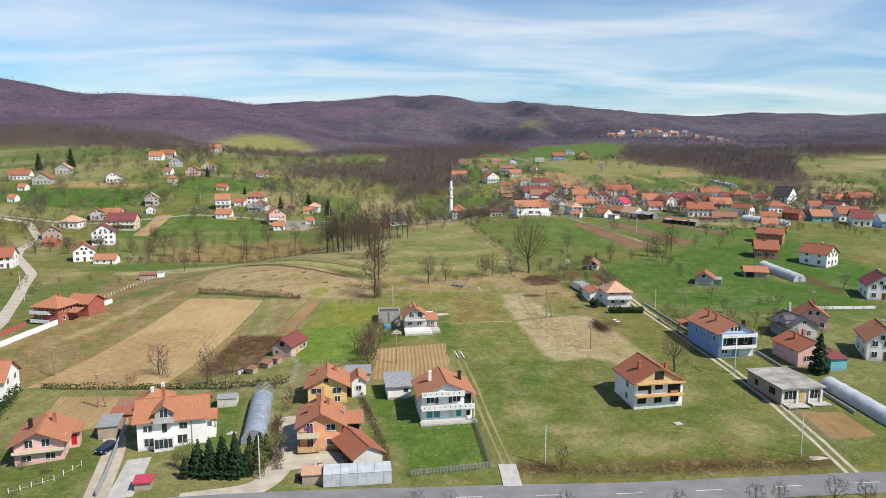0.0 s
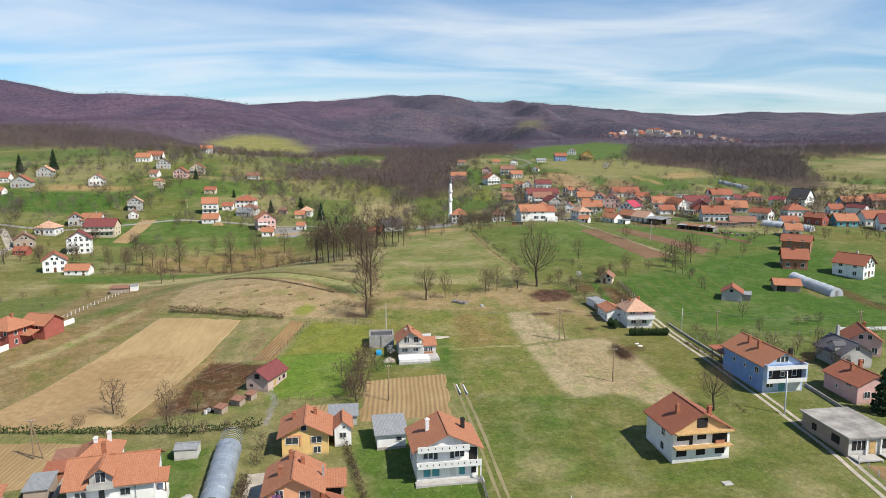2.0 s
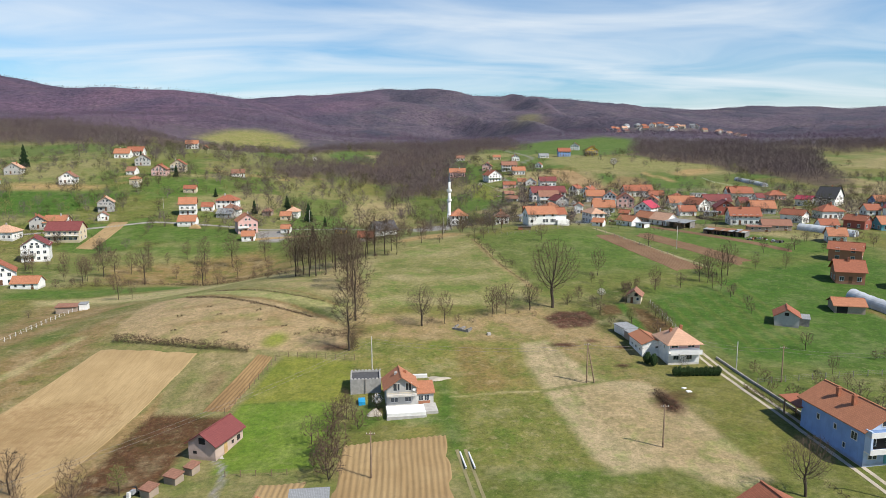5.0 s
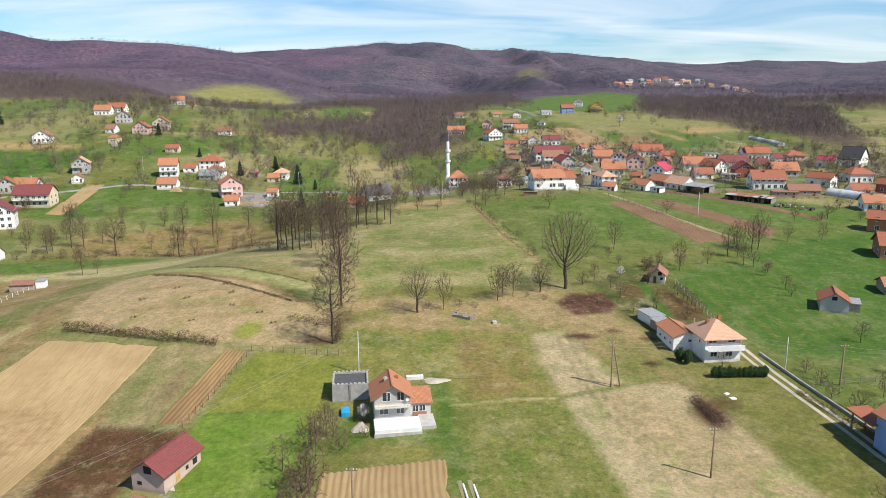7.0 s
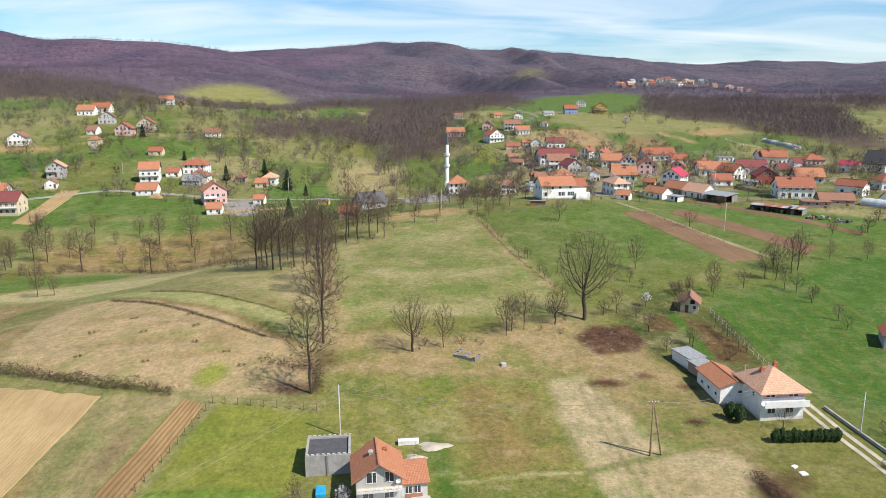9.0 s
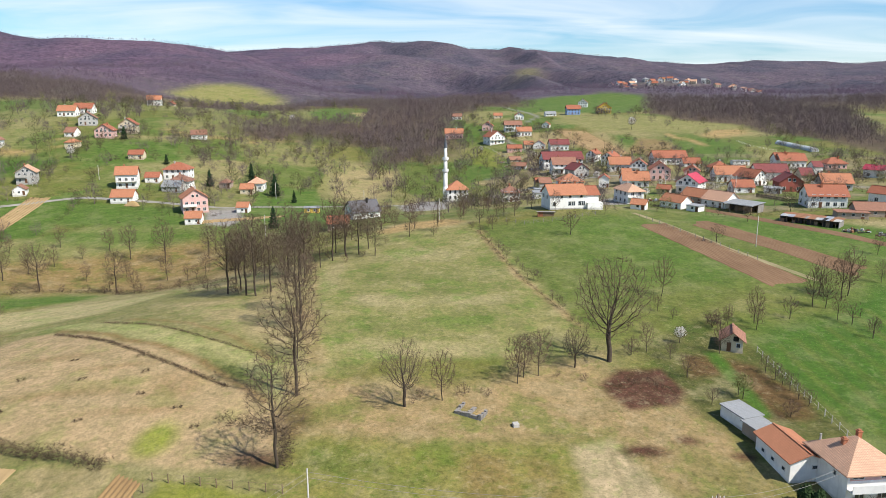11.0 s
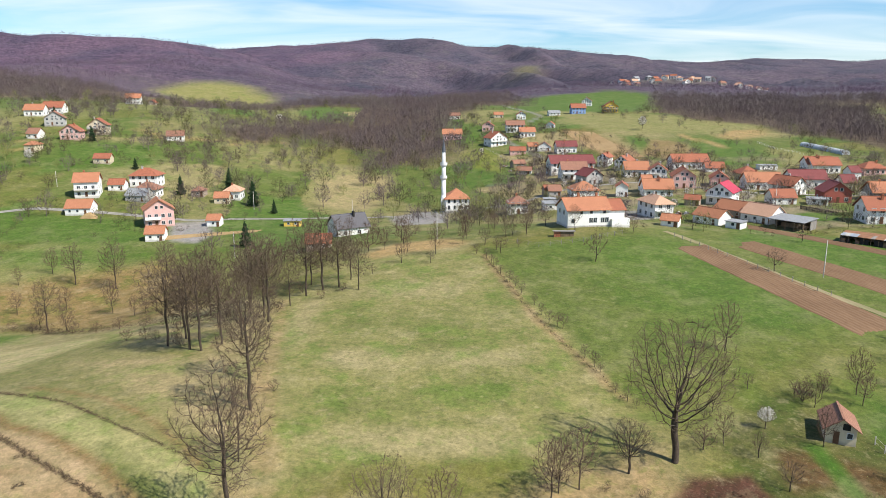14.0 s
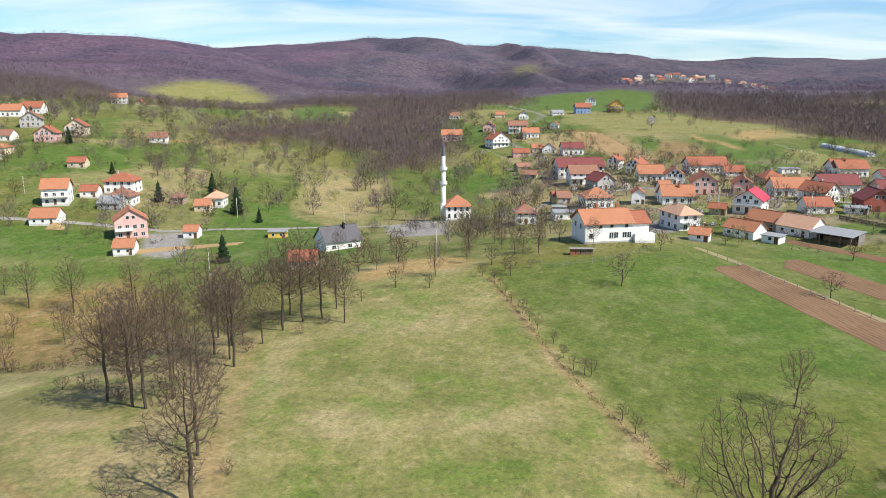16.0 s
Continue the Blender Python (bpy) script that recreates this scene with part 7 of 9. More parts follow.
def scatter(x0, x1, y0, y1, step, keep):
    gx_, gy_ = np.meshgrid(np.arange(x0, x1, step), np.arange(y0, y1, step))
    xs, ys = gx_.ravel() + wrng.uniform(-0.5, 0.5, gx_.size) * step, gy_.ravel() + wrng.uniform(-0.5, 0.5, gx_.size) * step
    ok = wrng.random(xs.size) < keep(xs, ys)
    return xs[ok], ys[ok]


def in_view(x, y):
    return (np.abs(x) < 60 + 0.72 * y).astype(float)


def fringe(x, y):
    return wooded(x, y) * in_view(x, y) * (0.5 + 0.9 * fnoise(x, y, 30, 17))


def low_brush(x, y):
    """Below the bald knoll and before the hamlet only low growth stands."""
    return 1 - 0.6 * inside(x, y, [(-340, 1010), (-150, 1010), (-140, 880), (-180, 790), (-250, 760), (-330, 830)], 20)


WOOD_KINDS = [fuzz(200 + k, 66, 0.5, 0.0105, 0.08, 0.014) for k in range(7)]
HILL_KINDS = [fuzz(230 + k, 17, 0.66, 0.032, 0.0, 0.01) for k in range(5)]
GARDEN_KINDS = [fuzz(260 + k, 150, 0.48, 0.0085, 0.12, 0.017) for k in range(8)]
BUSH_KINDS = [fuzz(290 + k, 44, 0.6, 0.019, -0.1, 0.01) for k in range(5)]
xs, ys = scatter(-700, 700, 560, 1010, 6.0, fringe)
sow("woods", "bare brown deciduous wood behind the village", WOOD_KINDS, xs, ys, wrng.uniform(6, 12.5, len(xs)) * (0.45 + 1.15 * fnoise(xs, ys, 34, 19)) * low_brush(xs, ys), M_FOREST_NEAR, 1)
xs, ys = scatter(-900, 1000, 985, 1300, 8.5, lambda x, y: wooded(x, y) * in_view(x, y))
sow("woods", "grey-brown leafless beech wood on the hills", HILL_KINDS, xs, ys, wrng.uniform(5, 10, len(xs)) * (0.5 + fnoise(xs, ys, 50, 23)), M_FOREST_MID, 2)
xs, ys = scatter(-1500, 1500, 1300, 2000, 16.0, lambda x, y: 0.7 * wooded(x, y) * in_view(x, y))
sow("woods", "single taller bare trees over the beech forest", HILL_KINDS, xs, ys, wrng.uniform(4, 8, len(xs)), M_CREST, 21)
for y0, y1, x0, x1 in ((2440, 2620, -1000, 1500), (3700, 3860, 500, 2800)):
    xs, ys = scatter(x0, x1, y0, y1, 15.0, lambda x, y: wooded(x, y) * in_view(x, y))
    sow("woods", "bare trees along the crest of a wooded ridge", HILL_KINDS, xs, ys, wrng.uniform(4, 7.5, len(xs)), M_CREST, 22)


# ---- the mosque, the school and other village buildings ----
def arched(ob, x, y, z, w, h):
    m, g = Mesh(), Mesh()
    n = 8
    ring = [(-w / 2, 0), (w / 2, 0)] + [(w / 2 * math.cos(k * math.pi / n), h - w / 2 + w / 2 * math.sin(k * math.pi / n)) for k in range(n + 1)]
    g.face(*[(px, -0.02, pz) for px, pz in ring])
    for (ax, az), (bx, bz) in zip(ring, ring[1:] + ring[:1]):
        m.face((ax, -0.06, az), (bx, -0.06, bz), (bx * 1.16, -0.06, h / 2 + (bz - h / 2) * 1.08), (ax * 1.16, -0.06, h / 2 + (az - h / 2) * 1.08))
        m.face((ax, -0.06, az), (ax, 0.03, az), (bx, 0.03, bz), (bx, -0.06, bz))
    win = part("window", m, M_WHITE, ob, at=pose(x, y, z))
    part("pane", g, M_GLASS, win)


def mosque():
    ob = thing("mosque", "white village mosque with orange roof and slender minaret", "mosque", 12.4, 453.5, None, 4)
    w, d, e = 9.6, 9.6, 5.6
    part("wall", Mesh().box(-w / 2, w / 2, -d / 2, d / 2, -2.5, e), WALL["white"], ob)
    part("roof", roof_mesh("h", w, d, e, 3.4, 0.6), ROOF["orange"], ob)
    for k in range(4):
        arched(ob, -3.5 + k * 2.3, -d / 2 - 0.01, 0.8, 0.9, 1.7)
        arched(ob, -3.5 + k * 2.3, -d / 2 - 0.01, 3.4, 0.9, 1.6)
    x, y = -5.4, -1.6
    part("minaret_base", Mesh().box(x - 1.15, x + 1.15, y - 1.15, y + 1.15, -2.5, 5.0), M_WHITE, ob)
    for z0, z1, r0, r1 in ((5.0, 6.4, 1.25, 0.95), (6.4, 13.0, 0.95, 0.9), (14.6, 18.4, 0.85, 0.82), (20.0, 24.0, 0.75, 0.72)):
        part("minaret_shaft", Mesh().tube((x, y, z0), (x, y, z1), r0, r1, 16, True), M_WHITE, ob, soft=True)
    for z in (13.0, 18.4):
        g = Mesh().tube((x, y, z - 0.4), (x, y, z + 0.4), 0.9, 1.45, 16, True).tube((x, y, z + 0.4), (x, y, z + 1.4), 1.45, 1.45, 16, False).tube((x, y, z), (x, y, z + 1.7), 0.86, 0.86, 16, True)
        part("minaret_balcony", g, M_WHITE, ob)
    part("spire", Mesh().tube((x, y, 24.0), (x, y, 30.0), 0.85, 0.0, 16), plain("lead_spire", (0.12, 0.13, 0.15), 0.5), ob, "dark lead cone")


mosque()


def pole_barn():
    """An open barn: posts, a back wall and a pale sheet roof."""
    ob = thing("barn", "open dark pole barn with pale sheet roof", "barn", 105.6, 360.6, None, -55)
    w, d = 10.4, 7.6
    part("roof", roof_mesh("f", w, d, 2.7, 0.6, 0.3), ROOF["slate"], ob, "pale grey sheet roof")
    part("back_wall", Mesh().box(-w / 2, w / 2, d / 2 - 0.2, d / 2, -0.8, 2.9), M_WOOD, ob)
    for s in (-w / 2, w / 2 - 0.15):
        part("side_wall", Mesh().box(s, s + 0.15, 0.2, d / 2 - 0.2, -0.8, 2.7), M_GREYWOOD, ob)
    for k in range(5):
        x = -w / 2 + 0.1 + k * (w - 0.2) / 4
        part("post", Mesh().box(x - 0.1, x + 0.1, -d / 2, -d / 2 + 0.2, -0.8, 2.6), M_WOOD, ob)
    part("fodder", Mesh().box(-3.5, 2.5, 0.6, d / 2 - 0.3, -0.6, 1.3), M_WOOD, ob)


pole_barn()


def firewood():
    ob = thing("firewood_rack", "rack of reddish bricks and split firewood before the school", "rack", 36, 342.6, None, -4)
    rng = random.Random(8)
    for row in range(5):
        for k in range(9):
            x = -2.6 + k * 0.58
            part("billet", Mesh().box(x, x + 0.5, -0.5, 0.5 + rng.uniform(-0.1, 0.1), row * 0.26 - (0.3 if row == 0 else 0), row * 0.26 + 0.24), M_BRICKRED if k < 3 else M_WOOD, ob)
    part("cover", Mesh().box(-2.9, 2.9, -0.8, 0.8, 1.34, 1.42), M_GREYWOOD, ob, "grey board cover")


firewood()
ribbon("dirt_track", "pale earth track beside the ploughed strip", [(65.4, 351), (70.9, 339), (76.5, 321), (80.5, 308), (90, 284)], 2.0, M_RUT, 0.05, 0.5, 7, "track")
for x, y, hgt in ((40.2, 349.3, 7.5), (18.9, 355, 6), (21.2, 346.6, 6), (23.2, 347.5, 6.5), (26.6, 346, 8), (9.6, 343.3, 6), (12.3, 331.2, 3), (17.6, 334.5, 3.4), (23.3, 335.4, 2.6), (54.9, 345, 6), (99.1, 342.5, 5.5), (75.2, 356.7, 4), (33.6, 356.8, 5)):
    tree("alder" if hgt > 5.6 else "fruit", x, y, hgt, "round the school gardens")


def school():
    ob = thing("school", "long white two-storey school with orange tile roof", "school", 44.0, 356.8, None, 9)
    w, d, e = 12.2, 9.0, 5.0
    part("wall", shell("x", w, d, e, 2.7, 3), WALL["white"], ob)
    roof = part("roof", roof_mesh("x", w, d, e, 2.7, 0.5), ROOF["orange"], ob)
    windows(ob, d / 2, [(-4.6, 1.2, 0.9, 1.2), (-2.2, 3.6, 0.7, 0.8), (0.6, 1.2, 1.0, 1.3), (1.8, 1.2, 1.0, 1.3), (4.0, 1.2, 1.0, 1.3), (5.2, 1.2, 1.0, 1.3), (0.6, 3.7, 0.8, 0.8), (4.4, 3.7, 0.8, 0.8)])
    windows(ob, w / 2, [(-2, 3.2, 1, 1.2), (1.5, 3.2, 1, 1.2)], -90)
    slab_part("band", ob, M_CONC, (-w / 2 - 0.03, w / 2 + 0.03, -d / 2 - 0.05, -d / 2, -0.8, 0.4))
    part("wing", shell("x", 4.6, 8.0, 4.6, 2.3, 3, (w / 2 + 2.3, 0.4)), WALL["white"], ob)
    part("wing_roof", roof_mesh("x", 4.6, 8.0, 4.6, 2.3, 0.4, mid=(w / 2 + 2.4, 0.4)), ROOF["red"], ob)
    part("porch", Mesh().box(w / 2 + 0.2, w / 2 + 5.4, -5.6, -3.6, -2, 2.1), WALL["white"], ob, "flat white porch")
    chimney(roof, -1.5, 0.4, 7.2, 8.6), chimney(roof, 4, 0.8, 7.2, 8.4)


school()


def valley_house():
    ob, roof = home("white house with dark grey pitched roof in valley", -25.6, 390.5, 30, 11, 8.6, 3.4, 3.6, "x", "white", "grey", 0.5)
    windows(ob, 5.5, [(-1.6, 1.0, 0.9, 1.2), (1.4, 1.0, 0.9, 1.2), (0, 3.8, 1.1, 1.2)], 90)
    windows(ob, 4.3, [(-3, 1.0, 1.2, 1.0), (2, 1.0, 1.2, 1.0)])
    chimney(roof, 1.5, -1.0, 5.2, 7.6, M_DARK)
    house(-31, 363, 4, 7, 6, 0.9, "x", "tan", "red", "below meadow")
    house(-50, 423, 4, 6, 4.5, 0.9, "f", "yellow", "slate", "by village road")


valley_house()
far_rng = random.Random(9)
for k in range(34):
    fx = 300 + 5.5 * k + 0.06 * k * k + far_rng.uniform(-10, 10)
    fy = 1330 + far_rng.uniform(-60, 60)
    house(round(fx), round(fy), far_rng.uniform(-30, 30), round(far_rng.uniform(7.5, 10), 1), 8, far_rng.choice((1.4, 1.7, 2)), far_rng.choice("xyh"), far_rng.choice(("white", "white", "white", "cream", "grey")), far_rng.choice(("orange", "red", "red", "brown", "tan", "slate")), "in distant village")

# ---- polytunnels, glasshouse, sheds ----
M_FILM = plain("grey_plastic_film", (0.5, 0.53, 0.56), 0.35, 0.5, 0.25, 0.2)
M_FILM_DARK = plain("blue_grey_plastic_film", (0.26, 0.3, 0.35), 0.35, 0.4, 0.3, 0.2)


def polytunnel(ax, ay, bx, by, width, high, mat, label, hoops=0):
    yaw = math.degrees(math.atan2(-(bx - ax), by - ay))
    length = math.hypot(bx - ax, by - ay)
    ob = thing("polytunnel", label, "greenhouse", (ax + bx) / 2, (ay + by) / 2, None, yaw)
    n, m = 12, int(length / 1.6)
    skin = Mesh()

    def at(k, j, r=1.0):
        a, yy = math.pi * k / n, -length / 2 + length * j / m
        gz = zed((ax + bx) / 2 + (bx - ax) * (j / m - 0.5), (ay + by) / 2 + (by - ay) * (j / m - 0.5)) - zed((ax + bx) / 2, (ay + by) / 2)
        sag = 1 - 0.03 * (j % 2)
        return (math.cos(a) * width / 2 * r * sag, yy, gz + math.sin(a) ** 0.8 * high * r * sag)

    for j in range(m):
        for k in range(n):
            skin.face(at(k, j), at(k, j + 1), at(k + 1, j + 1), at(k + 1, j))
    for j in (0, m):
        skin.face(*[at(k, j) for k in range(n + 1)])
    part("film", skin, mat, ob)
    for j in range(0, m + 1, 2):
        part("hoop", Mesh().bent([at(k, j, 1.012) for k in range(n + 1)], 0.035), M_METAL, ob)
    part("door", Mesh().box(-0.5, 0.5, -length / 2 - 0.06, -length / 2 - 0.01, at(0, 0)[2] - 0.2, at(0, 0)[2] + 1.8), M_GREYWOOD, ob)
    for q in range(hoops):
        part("bare_hoop", Mesh().bent([(p[0] * 0.9, p[1] + 0.8 + q * 0.8, p[2]) for p in (at(k, m) for k in range(n + 1))], 0.04), M_METAL, ob)
    return ob


polytunnel(-33.4, 119.5, -36.8, 139.5, 4.4, 2.5, M_FILM_DARK, "long blue-grey polytunnel with bare hoops behind", 6)
polytunnel(84.4, 121, 81.8, 141.5, 4.0, 2.2, M_FILM, "long pale plastic polytunnel in the garden")
polytunnel(121.5, 232.5, 117.8, 251.5, 4.6, 2.6, M_FILM, "white plastic polytunnel beside the barn")
polytunnel(225.5, 538, 221, 574, 4.6, 2.4, M_FILM, "long grey polytunnel below the copse")
polytunnel(165, 330, 151, 347, 5, 2.6, M_FILM, "grey polytunnel behind the village gardens")


def glasshouse():
    ob = thing("greenhouse", "long makeshift greenhouse of cloudy plastic sheets", "greenhouse", -13.2, 106.0, None, 7.4)
    w, d = 10.8, 3.0
    for k in range(9):
        x = -w / 2 + k * w / 8
        part("post", Mesh().box(x - 0.05, x + 0.05, -d / 2, -d / 2 + 0.1, -0.6, 2.0).box(x - 0.05, x + 0.05, d / 2 - 0.1, d / 2, -0.6, 2.3).box(x - 0.04, x + 0.04, -d / 2, d / 2, 2.0, 2.06), M_WOOD, ob)
    for k in range(8):
        x0, x1 = -w / 2 + k * w / 8 + 0.02, -w / 2 + (k + 1) * w / 8 - 0.02
        part("sheet", Mesh().face((x0, -d / 2 - 0.02, 0), (x1, -d / 2 - 0.02, 0), (x1, -d / 2 - 0.02, 2.05), (x0, -d / 2 - 0.02, 2.05)).face((x0, -d / 2 - 0.02, 2.1), (x1, -d / 2 - 0.02, 2.1), (x1, d / 2, 2.42), (x0, d / 2, 2.42)).face((x0, -d / 2 + 0.02, 2.05), (x1, -d / 2 + 0.02, 2.05), (x1, -d / 2 + 0.02, 0), (x0, -d / 2 + 0.02, 0)), M_FILM, ob)


glasshouse()
ob, roof = home("little shed with orange board roof in farmyard", -20.4, 106.2, 7, 3.2, 2.6, 1.8, 0.2, "f", "tan", "tan", 0.2, "shed")
ob, roof = home("small pale sheet-metal garden shed", -43.7, 138.8, 8, 3.8, 3.2, 2.0, 0.5, "x", "stone", "slate", 0.1, "shed")
ob, roof = home("small red-roofed shelter beside the drive", -46.9, 104.6, 10, 2.4, 2.0, 1.5, 0.3, "f", "tan", "crimson", 0.25, "shed")
ob, roof = home("ramshackle shed on the pasture edge", -114.5, 271.5, 10, 6.0, 3.4, 2.1, 0.4, "f", "tan", "brown", 0.3, "shed")
ob, roof = home("white kennel shed on the pasture edge", -110.2, 273, 10, 2.4, 2.4, 2.2, 0.2, "f", "white", "slate", 0.1, "shed")
for x, y, wd in ((-43.8, 158, 2.0), (-41.4, 161.6, 2.4), (-39.4, 164.2, 1.6)):
    ob, roof = home("tiny patched hen hut with brown roof", x, y, -25, wd, 1.8, 1.4, 0.35, "f", "tan", "brown", 0.15, "shed")


def patched_sheds():
    """A row of low board sheds under mismatched roofing sheets."""
    ob = thing("shed", "long ramshackle board shed under patched rusty sheets", "shed", 117, 338.5, None, -46)
    rng = random.Random(41)
    w, d = 17.0, 4.6
    part("back_wall", Mesh().box(-w / 2, w / 2, d / 2 - 0.15, d / 2, -1.0, 2.2), M_WOOD, ob)
    for s in (-w / 2, w / 2 - 0.12):
        part("side_wall", Mesh().box(s, s + 0.12, -d / 2, d / 2 - 0.15, -1.0, 1.9), M_GREYWOOD, ob)
    for k in range(10):
        x = -w / 2 + 0.2 + k * 1.75
        part("post", Mesh().box(x, x + 0.14, -d / 2, -d / 2 + 0.14, -1.0, 1.7), M_WOOD, ob)
    for k in range(15):
        if k % 4 != 2:
            x = -w / 2 + 0.4 + k * 1.08
            part("board", Mesh().box(x, x + 0.95, -d / 2 + 0.02, -d / 2 + 0.07, -0.8, rng.uniform(0.6, 1.6)), M_DARK if k % 3 else M_WOOD, ob)
    for k in range(17):
        x = -w / 2 + k * 1.02
        for half_ in (0, 1):
            y0, y1 = (-d / 2 - 0.3, 0.2) if half_ == 0 else (0.0, d / 2 + 0.2)
            z = 1.86 + 0.3 * half_ + rng.uniform(0, 0.07)
            mat = rng.choice((M_METAL, M_RUST, M_GREYWOOD, M_DARK, M_METAL, M_CONC)) if half_ == 0 else rng.choice((M_RUST, M_RUST, M_METAL))
            m = Mesh().slab((x, y0, z - 0.14), (x + 1.08, y0, z - 0.14), (x + 1.08, y1, z + 0.2), (x, y1, z + 0.2), 0.04, 0, 0)
            part("roof_sheet", m, mat, ob)
    return ob


def scrap(label, x, y, n, reach, seed, yaw=0.0):
    """A heap of planks, crates and sheets."""
    ob = thing("scrap_heap", label, "heap", x, y, None, yaw)
    rng = random.Random(seed)
    for _ in range(n):
        a, r = rng.uniform(0, 6.283), reach * math.sqrt(rng.random())
        w, d, hgt = rng.choice(((1.8, 0.2, 0.12), (0.8, 0.6, 0.5), (1.2, 0.9, 0.08), (0.5, 0.5, 0.7), (2.2, 0.15, 0.15)))
        z = max(0.0, 0.9 * (1 - r / reach)) * rng.random()
        at = pose(r * math.cos(a), 0.7 * r * math.sin(a), z, rng.uniform(-18, 18), rng.uniform(-18, 18), rng.uniform(0, 180))
        part("plank" if d < 0.3 else "crate", Mesh().box(-w / 2, w / 2, -d / 2, d / 2, -0.12, hgt), rng.choice((M_WOOD, M_GREYWOOD, M_METAL, M_DARK, M_BLOCK, M_WHITE, M_RUST)), ob, at=at)
    return ob


M_RUST = plain("rusty_sheet", (0.3, 0.15, 0.08), 0.8, 1.0, 0.4)
patched_sheds()
for x, y, yaw, w, d, st, kind, wall, rc in (
    (50.4, 551, 20, 7, 5, 0.9, "x", "tan", "brown"), (50.5, 527, -15, 8, 5, 0.85, "x", "grey", "brown"), (67.5, 604, 10, 5, 5, 0.9, "y", "grey", "brown"),
    (53, 458, 5, 7, 5, 1.0, "x", "tan", "red"), (48, 434, -6, 4.5, 4, 0.9, "f", "grey", "slate"),
    (90.7, 683, -20, 6, 5, 1.0, "y", "white", "red"), (138.8, 501, -8, 5, 4, 0.8, "f", "white", "slate"), (167.4, 506, 4, 9, 4, 0.9, "f", "white", "slate"),
    (94, 407, -30, 5, 4, 0.9, "x", "tan", "red"), (134.5, 400, -20, 6, 5, 0.8, "f", "white", "slate"),
):
    house(x, y, yaw, w, d, st, kind, wall, rc, "in village")
for x, y, n, reach, seed in ((47, 540, 22, 4.0, 61), (44, 556, 16, 3.0, 62), (58, 520, 18, 3.2, 63), (120, 434, 12, 2.2, 64), (84, 389, 14, 2.4, 65)):
    scrap("jumble of planks, crates and sheets behind village sheds", x, y, n, reach, seed)
scrap("heap of tarpaulins, planks and scrap beside the sheds", 124.5, 327, 26, 3.6, 51)
scrap("heap of planks and scrap beside the sheds", 129, 321.5, 20, 3.0, 52)
scrap("jumble of planks, crates and blocks in farmyard", -20.2, 109.4, 24, 2.4, 53)
scrap("jumble of boards between barn and fence", -11.2, 107.6, 14, 1.5, 54)
scrap("small heap of boards behind the hen huts", -45.6, 158.6, 12, 2.0, 55)
house(133, 345, -14, 9, 5, 0.8, "f", "tan", "brown", "beside gardens")


# ---- poles and wires ----
def pole(x, y, high, label, mat=M_WOOD, aframe=False, lamp=False):
    ob = thing("utility_pole", label, "pole", x, y)
    part("shaft", Mesh().tube((0, 0, -0.5), (0, 0, high), 0.12 if mat is M_CONC else 0.15, 0.08 if mat is M_CONC else 0.11, 8, True), mat, ob, soft=True)
    if aframe:
        part("strut", Mesh().tube((1.7, 0.2, -0.5), (0.08, 0, high - 0.6), 0.14, 0.1, 8, True), mat, ob, soft=True)
        part("crossbar", Mesh().box(0.3, 1.2, -0.06, 0.06, high * 0.4, high * 0.4 + 0.12), mat, ob)
    if lamp:
        part("lamp", Mesh().box(-0.9, 0.1, -0.06, 0.06, high - 0.1, high).box(-1.3, -0.8, -0.14, 0.14, high - 0.16, high - 0.02), M_METAL, ob)
    elif mat is not M_CONC:
        part("crossarm", Mesh().box(-0.7, 0.7, -0.05, 0.05, high - 0.5, high - 0.38), mat, ob)
        for k in (-0.6, -0.2, 0.2, 0.6):
            part("insulator", Mesh().tube((k, 0, high - 0.38), (k, 0, high - 0.2), 0.05, 0.03, 6, True), M_WHITE, ob)
    return ob


OLD, GREY = "dark wooden electricity pole in the grass", "slim grey concrete pole beside the track"
for x, y, hgt, a in ((36.9, 166.5, 7.4, 0), (30.0, 193.3, 8.4, 1), (-10.2, 159, 7.6, 0), (-71.3, 140.3, 7.5, 1), (-91.6, 161, 7.5, 0), (69.2, 193, 7.5, 0), (104.7, 192.6, 7.5, 1)):
    pole(x, y, hgt, OLD, M_WOOD, bool(a))
for x, y, hgt in ((-13.7, 199.9, 8.0), (17.7, 111.5, 7.0), (61.2, 112.4, 7.2), (62.3, 198.3, 6.6), (-29.0, 106.5, 7.5), (88, 312, 8.5), (-58, 372, 8), (-100, 420, 8), (-72, 455, 8), (-30, 445, 8), (3, 352, 7), (118, 396, 8), (96, 412, 8), (-184, 455, 7), (-160, 470, 7), (-152, 250, 7), (-140, 232, 7)):
    pole(x, y, hgt, GREY, M_CONC)
pole(65.2, 149.4, 8.5, "grey street lamp beside the blue house", M_METAL, lamp=True)


def wire(a, b, sag=1.2):
    """A hanging cable between two places, each with its height over the ground."""
    (ax, ay, ah), (bx, by, bh) = a, b
    za, zb = zed(ax, ay) + ah, zed(bx, by) + bh
    m, n = Mesh(), 14
    pts = [(ax + (bx - ax) * t, ay + (by - ay) * t, za + (zb - za) * t - sag * 4 * t * (1 - t)) for t in (k / n for k in range(n + 1))]
    m.bent(pts, 0.018)
    tagged(new("cable", m.data("cable", M_GREYWOOD)), "thin grey overhead cable between poles", "cable", "overhead cables")


